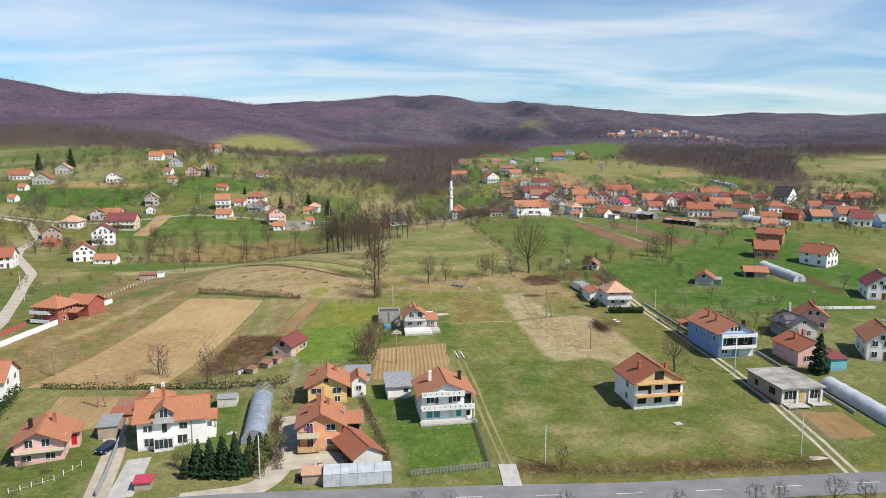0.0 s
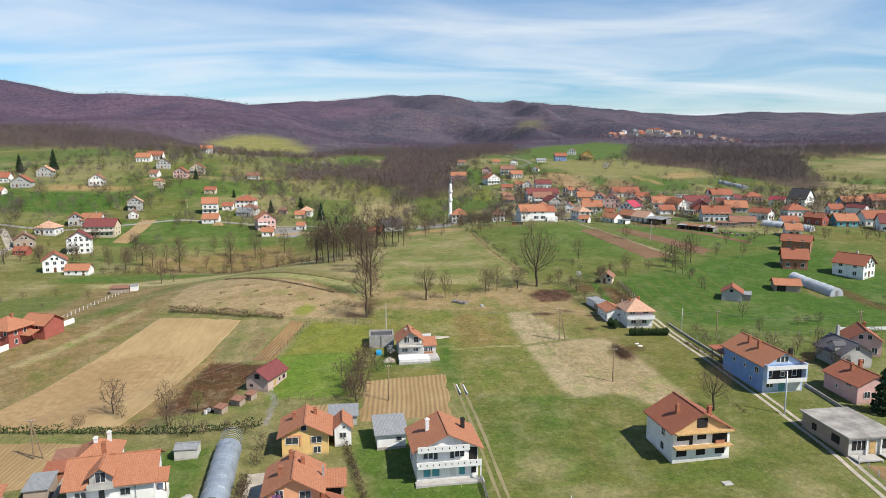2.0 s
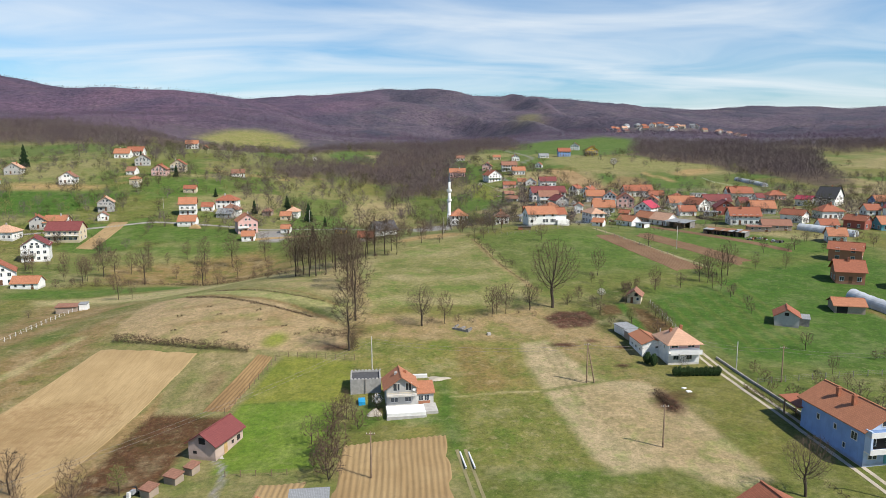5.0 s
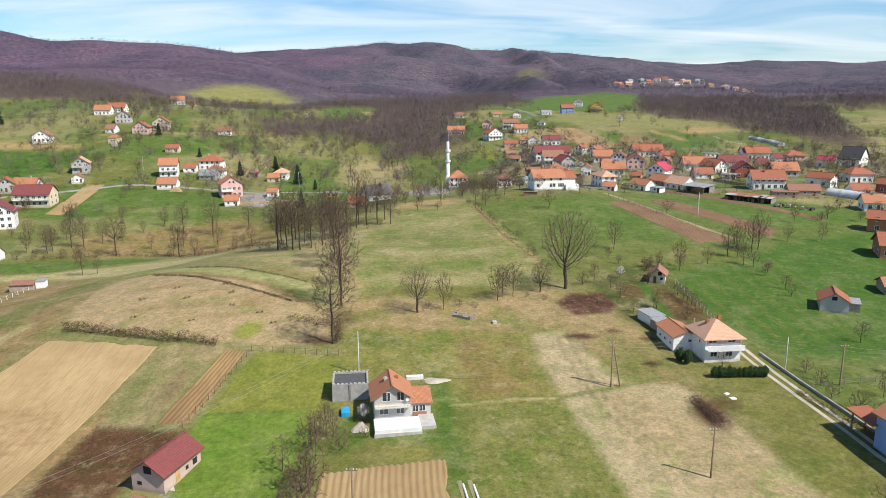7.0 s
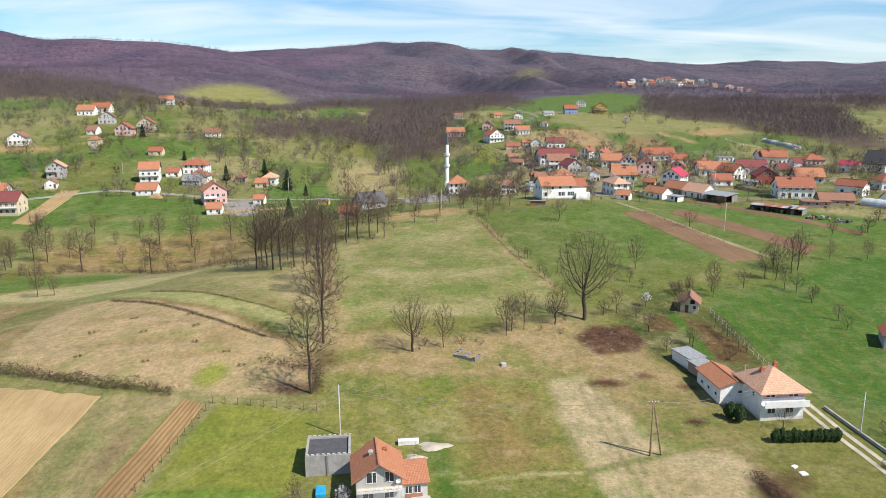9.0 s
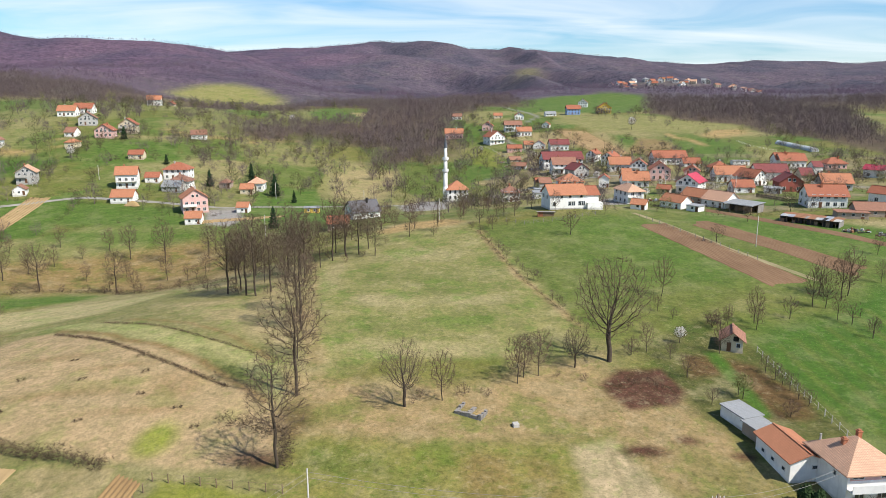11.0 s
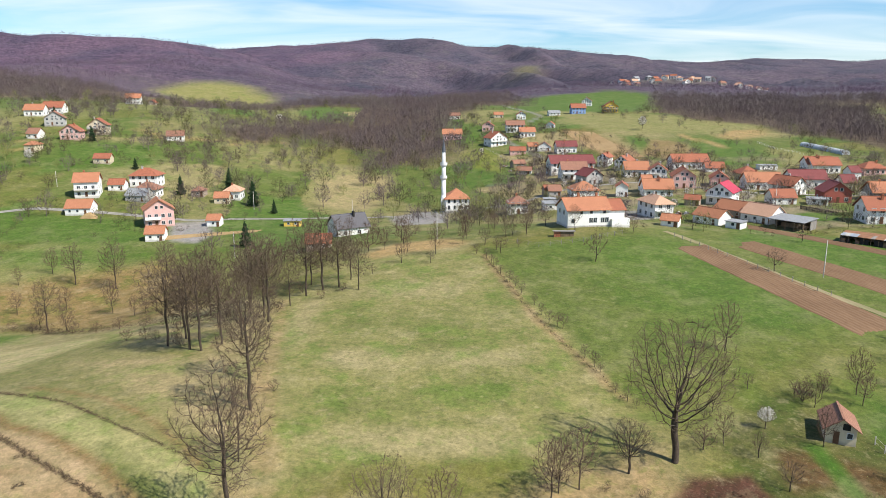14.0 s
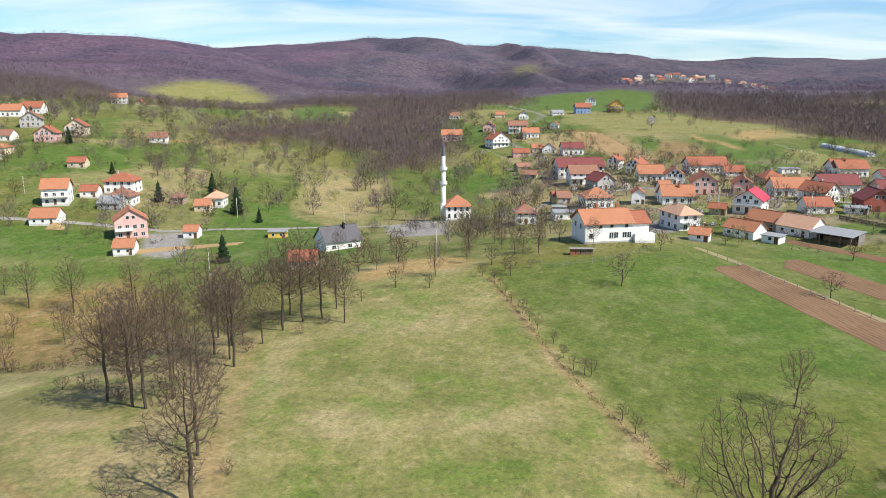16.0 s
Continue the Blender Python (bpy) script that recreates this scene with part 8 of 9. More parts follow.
for o in (0.0, 0.7):
    wire((-13.7, 199.9, 7.6 - o), (-71.3, 140.3, 7.1 - o), 2.0)
    wire((-13.7, 199.9, 7.6 - o), (30, 193.3, 8.0 - o), 1.4)
    wire((30, 193.3, 8.0 - o), (49.2, 203, 5.2 - o), 0.8)
    wire((56.5, 203, 5.2 - o), (69.2, 193, 7.0 - o), 0.6)
    wire((69.2, 193, 7.0 - o), (104.7, 192.6, 7.0 - o), 1.2)


# ---- fences, walls and hedges ----
def along(pts, step):
    out = []
    for (ax, ay), (bx, by) in zip(pts, pts[1:]):
        ln = math.hypot(bx - ax, by - ay)
        n = max(1, int(ln / step))
        out += [(ax + (bx - ax) * k / n, ay + (by - ay) * k / n, math.degrees(math.atan2(by - ay, bx - ax))) for k in range(n)]
    return out + [(*pts[-1], out[-1][2])]


def fence(pts, label, mat, step=2.2, high=1.2, rails=2, slats=0.0, post=0.05):
    x0, y0 = pts[0]
    ob = thing("fence", label, "fence", x0, y0, 0.0)
    spots = along(pts, step)
    post_me = Mesh().box(-post, post, -post, post, -0.4, high).data("post", mat)
    for x, y, a in spots:
        part("post", post_me, None, ob, at=pose(x - x0, y - y0, zed(x, y), 0, 0, a))
    for (ax, ay, _), (bx, by, _) in zip(spots, spots[1:]):
        for r in range(rails):
            zr = high * (0.35 + 0.55 * r / max(1, rails - 1))
            part("rail", Mesh().tube((ax - x0, ay - y0, zed(ax, ay) + zr), (bx - x0, by - y0, zed(bx, by) + zr), 0.03 if slats else 0.014, 0.03 if slats else 0.014, 4), mat, ob)
    if slats:
        slat_me = Mesh().box(-0.055, 0.055, -0.05, -0.025, 0.08, high + 0.05).data("slat", mat)
        for x, y, a in along(pts, slats):
            part("slat", slat_me, None, ob, at=pose(x - x0, y - y0, zed(x, y), 0, 0, a))
    return ob


for pts in ([(37, 623), (42.5, 601), (48, 575.5), (56, 572)], [(55, 566), (70, 571), (62, 600)], [(200, 587), (198.5, 563), (204.6, 542)], [(46, 424), (62, 420), (62, 436)], [(108, 421), (120, 418), (122, 440)]):
    fence(pts, "pale low fence round a village garden", M_CONC if pts[0][0] < 190 else M_WHITE, 2.6, 1.1, 2)
fence([(124, 391), (128, 375.5), (150, 368)], "dark close-boarded fence along the village pasture", M_DARK, 2.4, 1.3, 2, 0.2)
fence([(-4.7, 107.4), (8.4, 110.4), (6.5, 128)], "grey weathered paling fence round the lawn", M_GREYWOOD, 2.2, 1.15, 2, 0.24)
fence([(-40.4, 185.4), (-35.4, 210), (-18.2, 206.8)], "rough wooden post and wire paddock fence", M_WOOD, 2.0, 1.3, 2)
fence([(-33.5, 162), (-23.6, 161.3)], "rough wooden rail fence below the paddock", M_WOOD, 2.0, 1.1, 2)
fence([(58.6, 246), (58.9, 226), (58.7, 216)], "pale concrete fence posts along the orchard", M_CONC, 2.0, 1.2, 2)
fence([(68.4, 131), (69.0, 116), (70, 110.5)], "grey wire mesh fence beside the track", M_METAL, 2.4, 1.3, 3)
fence([(64, 192), (82, 195), (104, 197), (130, 200)], "thin wire fence across the green meadow", M_GREYWOOD, 3.0, 1.3, 3)
fence([(-112.4, 226), (-112.2, 250), (-112.3, 270)], "white concrete fence posts beside the pasture", M_WHITE, 2.4, 1.2, 2)
fence([(21, 341), (28.2, 334.4), (40, 337), (51.7, 344)], "thin wire fence below the school", M_GREYWOOD, 2.6, 1.2, 3)
fence([(66, 345), (76, 318), (83, 300)], "thin wire fence between ploughed strips", M_GREYWOOD, 3.0, 1.2, 2)
fence([(-68, 104), (-63, 108), (-61, 113)], "white garden fence beside the pink house", M_WHITE, 1.6, 0.9, 1)


def wall_line(pts, label, mat, high, thick=0.2):
    x0, y0 = pts[0]
    ob = thing("garden_wall", label, "wall", x0, y0, 0.0)
    spots = along(pts, 4.0)
    for (ax, ay, a), (bx, by, _) in zip(spots, spots[1:]):
        ln = math.hypot(bx - ax, by - ay)
        za, zb = zed(ax, ay), zed(bx, by)
        m = Mesh()
        h0, h1 = za + high, zb + high
        lo = min(za, zb) - 0.5 - za
        m.v += [(0, -thick / 2, lo), (ln, -thick / 2, lo), (ln, thick / 2, lo), (0, thick / 2, lo), (0, -thick / 2, high), (ln, -thick / 2, h1 - za), (ln, thick / 2, h1 - za), (0, thick / 2, high)]
        m.f += [(0, 3, 2, 1), (4, 5, 6, 7), (0, 1, 5, 4), (1, 2, 6, 5), (2, 3, 7, 6), (3, 0, 4, 7)]
        part("panel", m, mat, ob, at=pose(ax - x0, ay - y0, za, 0, 0, a))
    return ob


wall_line([(-121, 168), (-117.6, 182), (-106.5, 223.5)], "white painted boundary wall beside the field", M_WHITE, 1.5)
wall_line([(-123, 188), (-121, 200)], "dark red boundary wall of the red house", WALL["red"], 1.4)
wall_line([(-53.2, 102), (-54.6, 108), (-58.6, 122), (-61, 131)], "grey concrete wall between two driveways", M_BLOCK, 1.1)
wall_line([(76, 163), (77.2, 150), (79.5, 128)], "low dark concrete wall between the gardens", M_BLOCK, 0.7)
wall_line([(61.2, 206), (63.6, 190), (66.4, 172)], "low concrete kerb wall along the track", M_BLOCK, 0.5, 0.25)
wall_line([(104, 200), (128, 201)], "white low wall in the meadow", M_WHITE, 0.8)


def sprays(seed, n, size, shape, mat, name):
    """Bare twigs fanning out from many places in a hedge."""
    rng = random.Random(seed)
    m = Mesh()
    for _ in range(n):
        p = Vector(shape(rng))
        for _ in range(3):
            d = Vector((rng.uniform(-1, 1), rng.uniform(-1, 1), rng.uniform(-0.2, 1.2))).normalized()
            m.tube(p, p + d * size * rng.uniform(2.0, 4.5), size * 0.16, 0, 3)
    return m.data(name, mat)


def hedge(pts, label, width, high, mat, density=26, size=0.2, seed=1):
    rng = random.Random(seed)
    x0, y0 = pts[0]
    z0 = zed(x0, y0)
    ob = thing("hedge", label, "hedge", x0, y0, z0)
    spots = along(pts, 0.5)

    def place(r):
        x, y, a = spots[r.randrange(len(spots))]
        lump = 0.6 + 0.8 * float(vnoise(x, y, 2.2, seed))
        x, y = x + r.gauss(0, width * 0.3), y + r.gauss(0, width * 0.3)
        return x - x0, y - y0, zed(x, y) - z0 + r.uniform(0.05, 1) * high * lump
    grow = sprays if mat is M_SCRUB else leafy
    part("foliage", grow(seed, int(len(spots) * 0.5 * density), size, place, mat, "foliage"), None, ob)
    return ob


M_SCRUB = plain("brown_scrub", (0.115, 0.08, 0.05), 0.95, 1.5, 0.4, 0)
hedge([(-90, 153), (-70, 151.6), (-47.6, 148.4), (-34, 150)], "straggling dark hedge below the fields", 1.2, 1.5, M_HEDGE, 24, 0.2, 3)
hedge([(-79, 225), (-57.3, 217.3), (-43, 213.4)], "brown scrub hedge between two fields", 1.6, 1.7, M_SCRUB, 30, 0.2, 4)
hedge([(-94, 150), (-90, 136), (-84, 122)], "leafy hedge beside the bare plot", 2.2, 2.2, M_HEDGE, 30, 0.24, 5)
hedge([(-27, 110), (-28.5, 118), (-31, 128)], "mixed hedge beside the polytunnel", 1.6, 2.2, M_SCRUB, 30, 0.2, 6)
hedge([(-8.5, 106), (-9, 114), (-13, 128), (-16.5, 140), (-17.5, 152)], "ragged brown hedge beside the lawn", 1.0, 1.3, M_SCRUB, 26, 0.16, 7)
hedge([(14, 109.6), (30, 108.8), (48, 109), (63, 109.2)], "low brown bramble bank above the road", 3.6, 0.6, M_SCRUB, 26, 0.12, 8)
hedge([(58, 150.5), (57, 157)], "low scrub in the grass", 0.8, 0.5, M_SCRUB, 12, 0.12, 9)
hedge([(43.5, 180), (42.6, 188)], "heap of dark brown brushwood", 1.8, 1.0, M_SCRUB, 40, 0.16, 10)
hedge([(30, 233), (35, 236), (38, 232)], "burnt brushwood on the bare patch", 2.8, 0.2, M_SCRUB, 16, 0.14, 11)
hedge([(-30, 222), (-20, 219), (-19, 212)], "brown scrub at the field corner", 2.0, 1.2, M_SCRUB, 26, 0.18, 12)
hedge([(-140, 311), (-122, 318), (-110, 326), (-94, 326), (-81, 318), (-62, 310), (-48, 300)], "brown scrub lining the brook", 3.2, 1.0, M_SCRUB, 14, 0.16, 14)
hedge([(14, 330), (21, 288), (29, 258)], "thin brown scrub between two meadows", 0.9, 0.3, M_SCRUB, 4, 0.14, 15)
hedge([(-74, 261.5), (-58.5, 251), (-47, 242), (-37.6, 235.5), (-31.7, 231.4)], "dark earth bank with dry brushwood below the terrace", 0.7, 0.3, M_SCRUB, 22, 0.13, 17)
hedge([(-66.7, 266), (-52, 258), (-41.3, 250), (-30, 242.5)], "thin dry brushwood along the terrace edge", 0.5, 0.22, M_SCRUB, 12, 0.12, 18)
hedge([(60.6, 190), (64.5, 176), (66.6, 160)], "dark bushes beside the blue house", 0.8, 0.9, M_SCRUB, 16, 0.18, 16)

THUJA = leafy(55, 330, 0.16, ball_shape(0.62, 0.95, 1.5), M_HEDGE, "foliage")
for k in range(11):
    ob = thing("thuja", "clipped dark green thuja bush in a row", "shrub", 48.9 + k * 0.9, 196.4 + 0.02 * k, None, k * 50, "thuja row", tree_rng.uniform(1.0, 1.25))
    part("foliage", THUJA, None, ob)
for x, y in ((45.2, 203.4), (46.2, 202.2)):
    ob = thing("thuja", "round dark evergreen bush against the pale house", "shrub", x, y, None, 20, "", 1.5)
    part("foliage", THUJA, None, ob)

# ---- more trees ----
for x, y, hgt in ((-39.3, 108, 6.5), (-37.4, 107.6, 7), (-35.2, 107.8, 7.5), (-33, 107.4, 7), (-36.2, 110, 6), (-34, 110.3, 6.5), (-38.2, 110.5, 5.5), (-31.5, 108, 5), (-40.6, 109.5, 4.5), (-37, 112.5, 5), (-34.8, 113, 5.5), (-32, 112, 5.5), (-30.4, 110.6, 6), (-29.6, 113.6, 5), (-41.4, 107.4, 4), (-31.2, 115.4, 4.5)):
    conifer(x, y, hgt, "in a dense group")
for x, y, hgt in ((-31, 109.7, 5), (-43.1, 113.7, 4.2), (-43, 110.8, 4), (-48.6, 158.5, 5), (48.6, 230.5, 4), (-29.5, 113, 5), (-28.6, 107.6, 4.4), (-41.8, 110.2, 3.6), (-44.5, 111.4, 3), (-27.8, 116, 4)):
    tree("budding", x, y, hgt, "in a garden")
tree("oak", 52.6, 151.4, 10, "beside the track", 1), tree("alder", 20.1, 109, 5.5, "above the road"), tree("fruit", -66.7, 161, 8, "on the bare field"), tree("alder", -52.3, 152, 10, "on the bare field")
tree("alder", -65.5, 160, 5, "on the bare field")
for x in (20, 34, 47, 52, 58, 64, 3, -3):
    tree("fruit", x + tree_rng.uniform(-2, 2), 97 + tree_rng.uniform(-2, 1), tree_rng.uniform(3.5, 5.5), "beside the road")
blossom_tree(-11.3, 183.6, 3.2, "beside the terrace"), blossom_tree(150, 656, 10, "on the far meadow"), blossom_tree(46, 250, 3.5), blossom_tree(-190, 505, 7, "on the slope"), blossom_tree(100, 455, 5), blossom_tree(128, 425, 5), blossom_tree(-110, 700, 8), blossom_tree(82, 392, 5)
for x, y, hgt in ((141, 418, 6), (78, 387.5, 5), (78, 455, 5.5), (70, 450, 4), (60, 467, 4.5), (34, 600, 5), (98, 424, 4), (150, 400, 4.5), (64, 560, 4)):
    blossom_tree(x, y, hgt, "in a village garden")


def clear(x, y, gap=7.0):
    return all((x - a) ** 2 + (y - b) ** 2 > gap * gap for a, b in SITES)


FARTREES = []


def strew(n, poly, kinds, lo, hi, spot, seed, gap=7.0):
    """Trees strewn over a piece of land; those far off are gathered for one joined mesh."""
    rng = random.Random(seed)
    xs_, ys_ = [p[0] for p in poly], [p[1] for p in poly]
    done = tries = 0
    while done < n and tries < n * 30:
        tries += 1
        x, y = rng.uniform(min(xs_), max(xs_)), rng.uniform(min(ys_), max(ys_))
        if float(inside(np.array([x]), np.array([y]), poly, 0.5)[0]) > 0.5 and clear(x, y, gap):
            kind, hgt = rng.choice(kinds), rng.uniform(lo, hi)
            if y > 372:
                FARTREES.append((x, y, hgt))
            else:
                tree(kind, x, y, hgt, spot)
            done += 1


strew(190, [(-340, 440), (-100, 440), (-55, 470), (-60, 640), (-150, 720), (-330, 660)], ("fruit",), 3, 8, "", 1, 8)
strew(130, [(-60, 470), (0, 475), (40, 560), (20, 660), (-90, 660)], ("alder",), 4, 12, "", 2)
strew(150, [(28, 395), (60, 395), (120, 420), (260, 400), (270, 520), (120, 640), (30, 680)], ("fruit",), 3, 7, "", 3)
strew(22, [(-210, 325), (-145, 330), (-140, 375), (-160, 390)], ("alder", "fruit", "alder"), 5, 10, "along the brook", 4)
strew(26, [(-50, 330), (-12, 326), (4, 348), (2, 372), (-45, 372)], ("alder", "fruit", "alder", "shrub"), 3, 9, "below the mosque", 24, 5)
strew(24, [(8, 345), (30, 350), (36, 400), (14, 430), (6, 380)], ("alder", "fruit", "alder"), 5, 9, "below the mosque", 5)
for x, y, hgt, kind in ((42.6, 236.5, 4.4, "fruit"), (43.3, 227.6, 3, "fruit"), (42.1, 243.3, 3.6, "fruit"), (51.7, 245.7, 6, "alder"), (56.5, 238.2, 3.4, "fruit"), (56.9, 235.6, 3.4, "fruit"), (57, 233.5, 3.2, "fruit"), (57.6, 231.9, 3.4, "fruit"), (57.3, 228.8, 3.2, "fruit"), (58, 227, 3, "fruit"), (53.6, 223.8, 3, "shrub"), (48.8, 229.2, 4.5, "budding"), (35.6, 245.1, 4, "shrub"), (38.8, 246.4, 5.5, "alder"), (5.3, 230, 2.4, "shrub")):
    tree(kind, x, y, hgt, "in the orchard")
for x, y, hgt in ((-18.3, 179.6, 5), (-17.5, 184.4, 4.5), (-14, 175.7, 4), (-15.5, 179.5, 5), (-17.5, 175.7, 4.5), (-10.6, 178.7, 2.6)):
    tree("alder" if hgt > 4 else "shrub", x, y, hgt, "beside the terrace")
tree("fruit", 51.8, 200, 3.6, "before the pale house")
strew(10, [(-22, 176), (-16.5, 182), (-16, 158), (-21, 160)], ("alder", "shrub", "fruit"), 3.5, 6.5, "beside the paddock", 9, 2)
strew(14, [(70, 172), (90, 168), (100, 190), (74, 190)], ("fruit", "alder"), 3, 6, "behind the blue house", 10, 5)
strew(10, [(38, 250), (46, 262), (60, 252), (60, 258), (48, 268)], ("fruit", "shrub", "alder"), 2.5, 5, "at the meadow edge", 11, 3)
strew(7, [(-8, 222), (12, 226), (40, 240), (24, 244), (2, 234)], ("shrub",), 1.0, 1.8, "in dry grass", 12, 2)
strew(90, [(-300, 620), (-140, 640), (-60, 660), (-120, 760), (-280, 800)], ("alder",), 6, 13, "", 13)
strew(26, [(120, 300), (210, 310), (220, 345), (150, 335)], ("fruit", "alder", "shrub"), 3, 6, "behind the gardens", 14, 6)
strew(40, [(300, 560), (430, 660), (640, 800), (500, 420)], ("alder",), 6, 11, "", 15)
strew(12, [(-160, 236), (-115, 240), (-112, 268), (-128, 280), (-170, 275)], ("fruit", "shrub"), 2, 4, "on the pasture", 16, 4)
strew(16, [(-100, 104), (-62, 100), (-64, 112), (-100, 118)], ("fruit", "shrub"), 1.8, 3.2, "in the garden", 17, 5)
M_BUSH = forest_material("brown_and_olive_bushes", (0.09, 0.07, 0.045), (0.075, 0.068, 0.035), (0.1, 0.11, 0.04))
M_EVER = forest_material("dark_green_bushes", (0.03, 0.05, 0.018), (0.045, 0.065, 0.02), (0.06, 0.075, 0.03))


def off_sites(x, y, gap):
    ok = np.ones(x.shape)
    for a, b in SITES:
        ok = ok * (np.hypot(x - a, y - b) > gap)
    return ok


def hedgerow(x, y):
    """Along the borders of the parcels, on open land behind the near meadows."""
    def plot(px, py):
        u = np.floor((px * 0.94 + py * 0.3) / 38 + fnoise(px, py, 60, 5) * 0.9)
        v = np.floor((py * 0.94 - px * 0.3) / 62 + fnoise(px, py, 60, 6) * 0.9)
        return u * 31 + v * 17
    edge = (plot(x, y) != plot(x + 2.2, y)) | (plot(x, y) != plot(x, y + 2.2))
    gaps = np.clip((fnoise(x, y, 45, 71) - 0.4) * 8, 0, 1)
    open_land = (1 - wooded(x, y)) * (1 - inside(x, y, FARGREEN, 5)) * (1 - inside(x, y, BALD, 5))
    return edge * gaps * open_land * in_view(x, y) * off_sites(x, y, 6.0)


xs, ys = scatter(-420, 420, 385, 960, 2.6, lambda x, y: 0.8 * hedgerow(x, y))
big = wrng.random(len(xs)) < 0.16
sow("hedgerows", "straggling brown hedgerow bushes between the parcels", BUSH_KINDS, xs[~big], ys[~big], wrng.uniform(1.0, 2.8, int((~big).sum())), M_BUSH, 12, "hedges")
FT = np.array(FARTREES + [(x, y, h) for x, y, h in zip(xs[big], ys[big], wrng.uniform(4, 9, int(big.sum())))])
xs, ys = scatter(-320, 330, 375, 760, 6.0, lambda x, y: 0.68 * np.clip((fnoise(x, y, 40, 83) - 0.42) * 6, 0, 1) * (1 - wooded(x, y)) * off_sites(x, y, 7.0) * (1 - 0.7 * inside(x, y, [(8, 452), (40, 450), (48, 575), (37, 625), (22, 600)], 6)) * (1 - inside(x, y, [(93, 560), (124, 540), (119, 660), (92, 672)], 3)) * (1 - 0.8 * inside(x, y, [(125, 625), (150, 505), (195, 520), (200, 640)], 5)) * (1 - inside(x, y, [(98, 745), (250, 690), (200, 520), (110, 520)], 5)))
FT = np.concatenate([FT, np.stack([xs, ys, 2.2 + 8.5 * wrng.random(len(xs)) ** 1.8], -1)])
xs, ys = scatter(20, 300, 352, 560, 5.2, lambda x, y: 0.3 * inside(x, y, VILLAGE, 8) * off_sites(x, y, 6.6))
FT = np.concatenate([FT, np.stack([xs, ys, wrng.uniform(2.5, 7.5, len(xs))], -1)])
M_REDBRUSH = forest_material("reddish_dead_brambles", (0.15, 0.07, 0.045), (0.11, 0.062, 0.04), (0.18, 0.13, 0.06))
xs_, ys_ = scatter(-58, -38, 158, 189, 0.55, lambda x, y: inside(x, y, [(-55.3, 187.6), (-39.6, 184.5), (-40.1, 178.7), (-43.7, 172), (-44, 160), (-56.6, 158), (-56.7, 177.8)], 0.5) * np.clip((fnoise(x, y, 6, 44) - 0.36) * 5, 0.05, 0.9))
sow("brambles", "dead reddish brambles covering the plot beside the barn", BUSH_KINDS, xs_, ys_, wrng.uniform(0.3, 0.8, len(xs_)), M_REDBRUSH, 33, "brambles")
# garden hedges round the village plots
plots = [(a, b) for a, b in SITES if 345 < b < 640]
ring = np.array([(a + dx * wrng.uniform(8, 11), b + dy * wrng.uniform(8, 11)) for a, b in plots for k in range(44) for dx, dy in [((k % 11) / 5 - 1, 1) if k < 11 else (1, (k % 11) / 5 - 1) if k < 22 else ((k % 11) / 5 - 1, -1) if k < 33 else (-1, (k % 11) / 5 - 1)]])
ok = (off_sites(ring[:, 0], ring[:, 1], 6.4) > 0) & (fnoise(ring[:, 0], ring[:, 1], 25, 66) > 0.44)
ring = ring[ok]
sow("garden_hedges", "low straggling hedges and bushes round the village gardens", BUSH_KINDS, ring[:, 0], ring[:, 1], wrng.uniform(0.8, 1.9, len(ring)), M_BUSH, 14, "hedges")
pick = wrng.random(len(FT))
for lo, hi, mat, label in ((0, 0.5, M_FOREST_NEAR, "scattered bare fruit and hedgerow trees across the slopes"), (0.5, 0.8, M_BUSH, "scattered olive-brown twiggy trees across the slopes"), (0.8, 0.92, M_BUD, "scattered budding yellow-green trees across the slopes")):
    g = FT[(pick >= lo) & (pick < hi)]
    sow("far_trees", label, GARDEN_KINDS, g[:, 0], g[:, 1], g[:, 2], mat, 8, "trees")
g = FT[pick >= 0.92]
sow("far_bushes", "dark evergreen garden bushes between the houses", BUSH_KINDS, g[:, 0], g[:, 1], g[:, 2] * 0.4, M_EVER, 9, "bushes")
for x, y, hgt, kind in ((81.7, 173, 5, "alder"), (85.9, 177.3, 6, "alder"), (89.2, 179.7, 5.5, "fruit"), (93, 183, 4, "shrub"), (83, 176, 3, "shrub"), (81.6, 196.7, 5, "alder"), (65.8, 193.1, 3.4, "shrub"), (65.9, 198, 3, "shrub"), (65.1, 188.3, 3.2, "shrub"), (83.6, 211.2, 4.5, "fruit"), (95.6, 205, 2.6, "shrub"), (98.7, 205.8, 2.6, "shrub"), (102.6, 207.2, 3, "shrub"), (109.8, 194.8, 3.5, "fruit"), (131.3, 223.3, 5, "fruit"), (88.2, 161.6, 3, "fruit"), (89.3, 167, 3, "shrub"), (68, 176, 3.5, "shrub"), (68.5, 180, 4, "shrub"), (67, 184, 3.6, "shrub")):
    tree(kind, x, y, hgt, "in the gardens by the blue house")
for x, y, hgt, kind in ((-70.8, 155, 3, "shrub"), (-64, 158.5, 3, "shrub"), (-50.6, 149, 7, "alder"), (-46.6, 147.1, 5, "fruit"), (-44, 148, 3, "shrub"), (-40, 149, 2.6, "shrub"), (-58, 150, 2.6, "shrub"), (-36, 147, 3, "shrub"), (-35.9, 137.2, 3, "shrub"), (-31, 140, 3.5, "shrub"), (-30.4, 134, 3.4, "shrub"), (-62, 146, 3, "shrub"), (-60.5, 142, 2.6, "shrub")):
    tree(kind, x, y, hgt, "at the edge of the bare field")

# ---- small things ----
M_PAINTBLUE = plain("bright_blue_plastic", (0.03, 0.33, 0.62), 0.5)


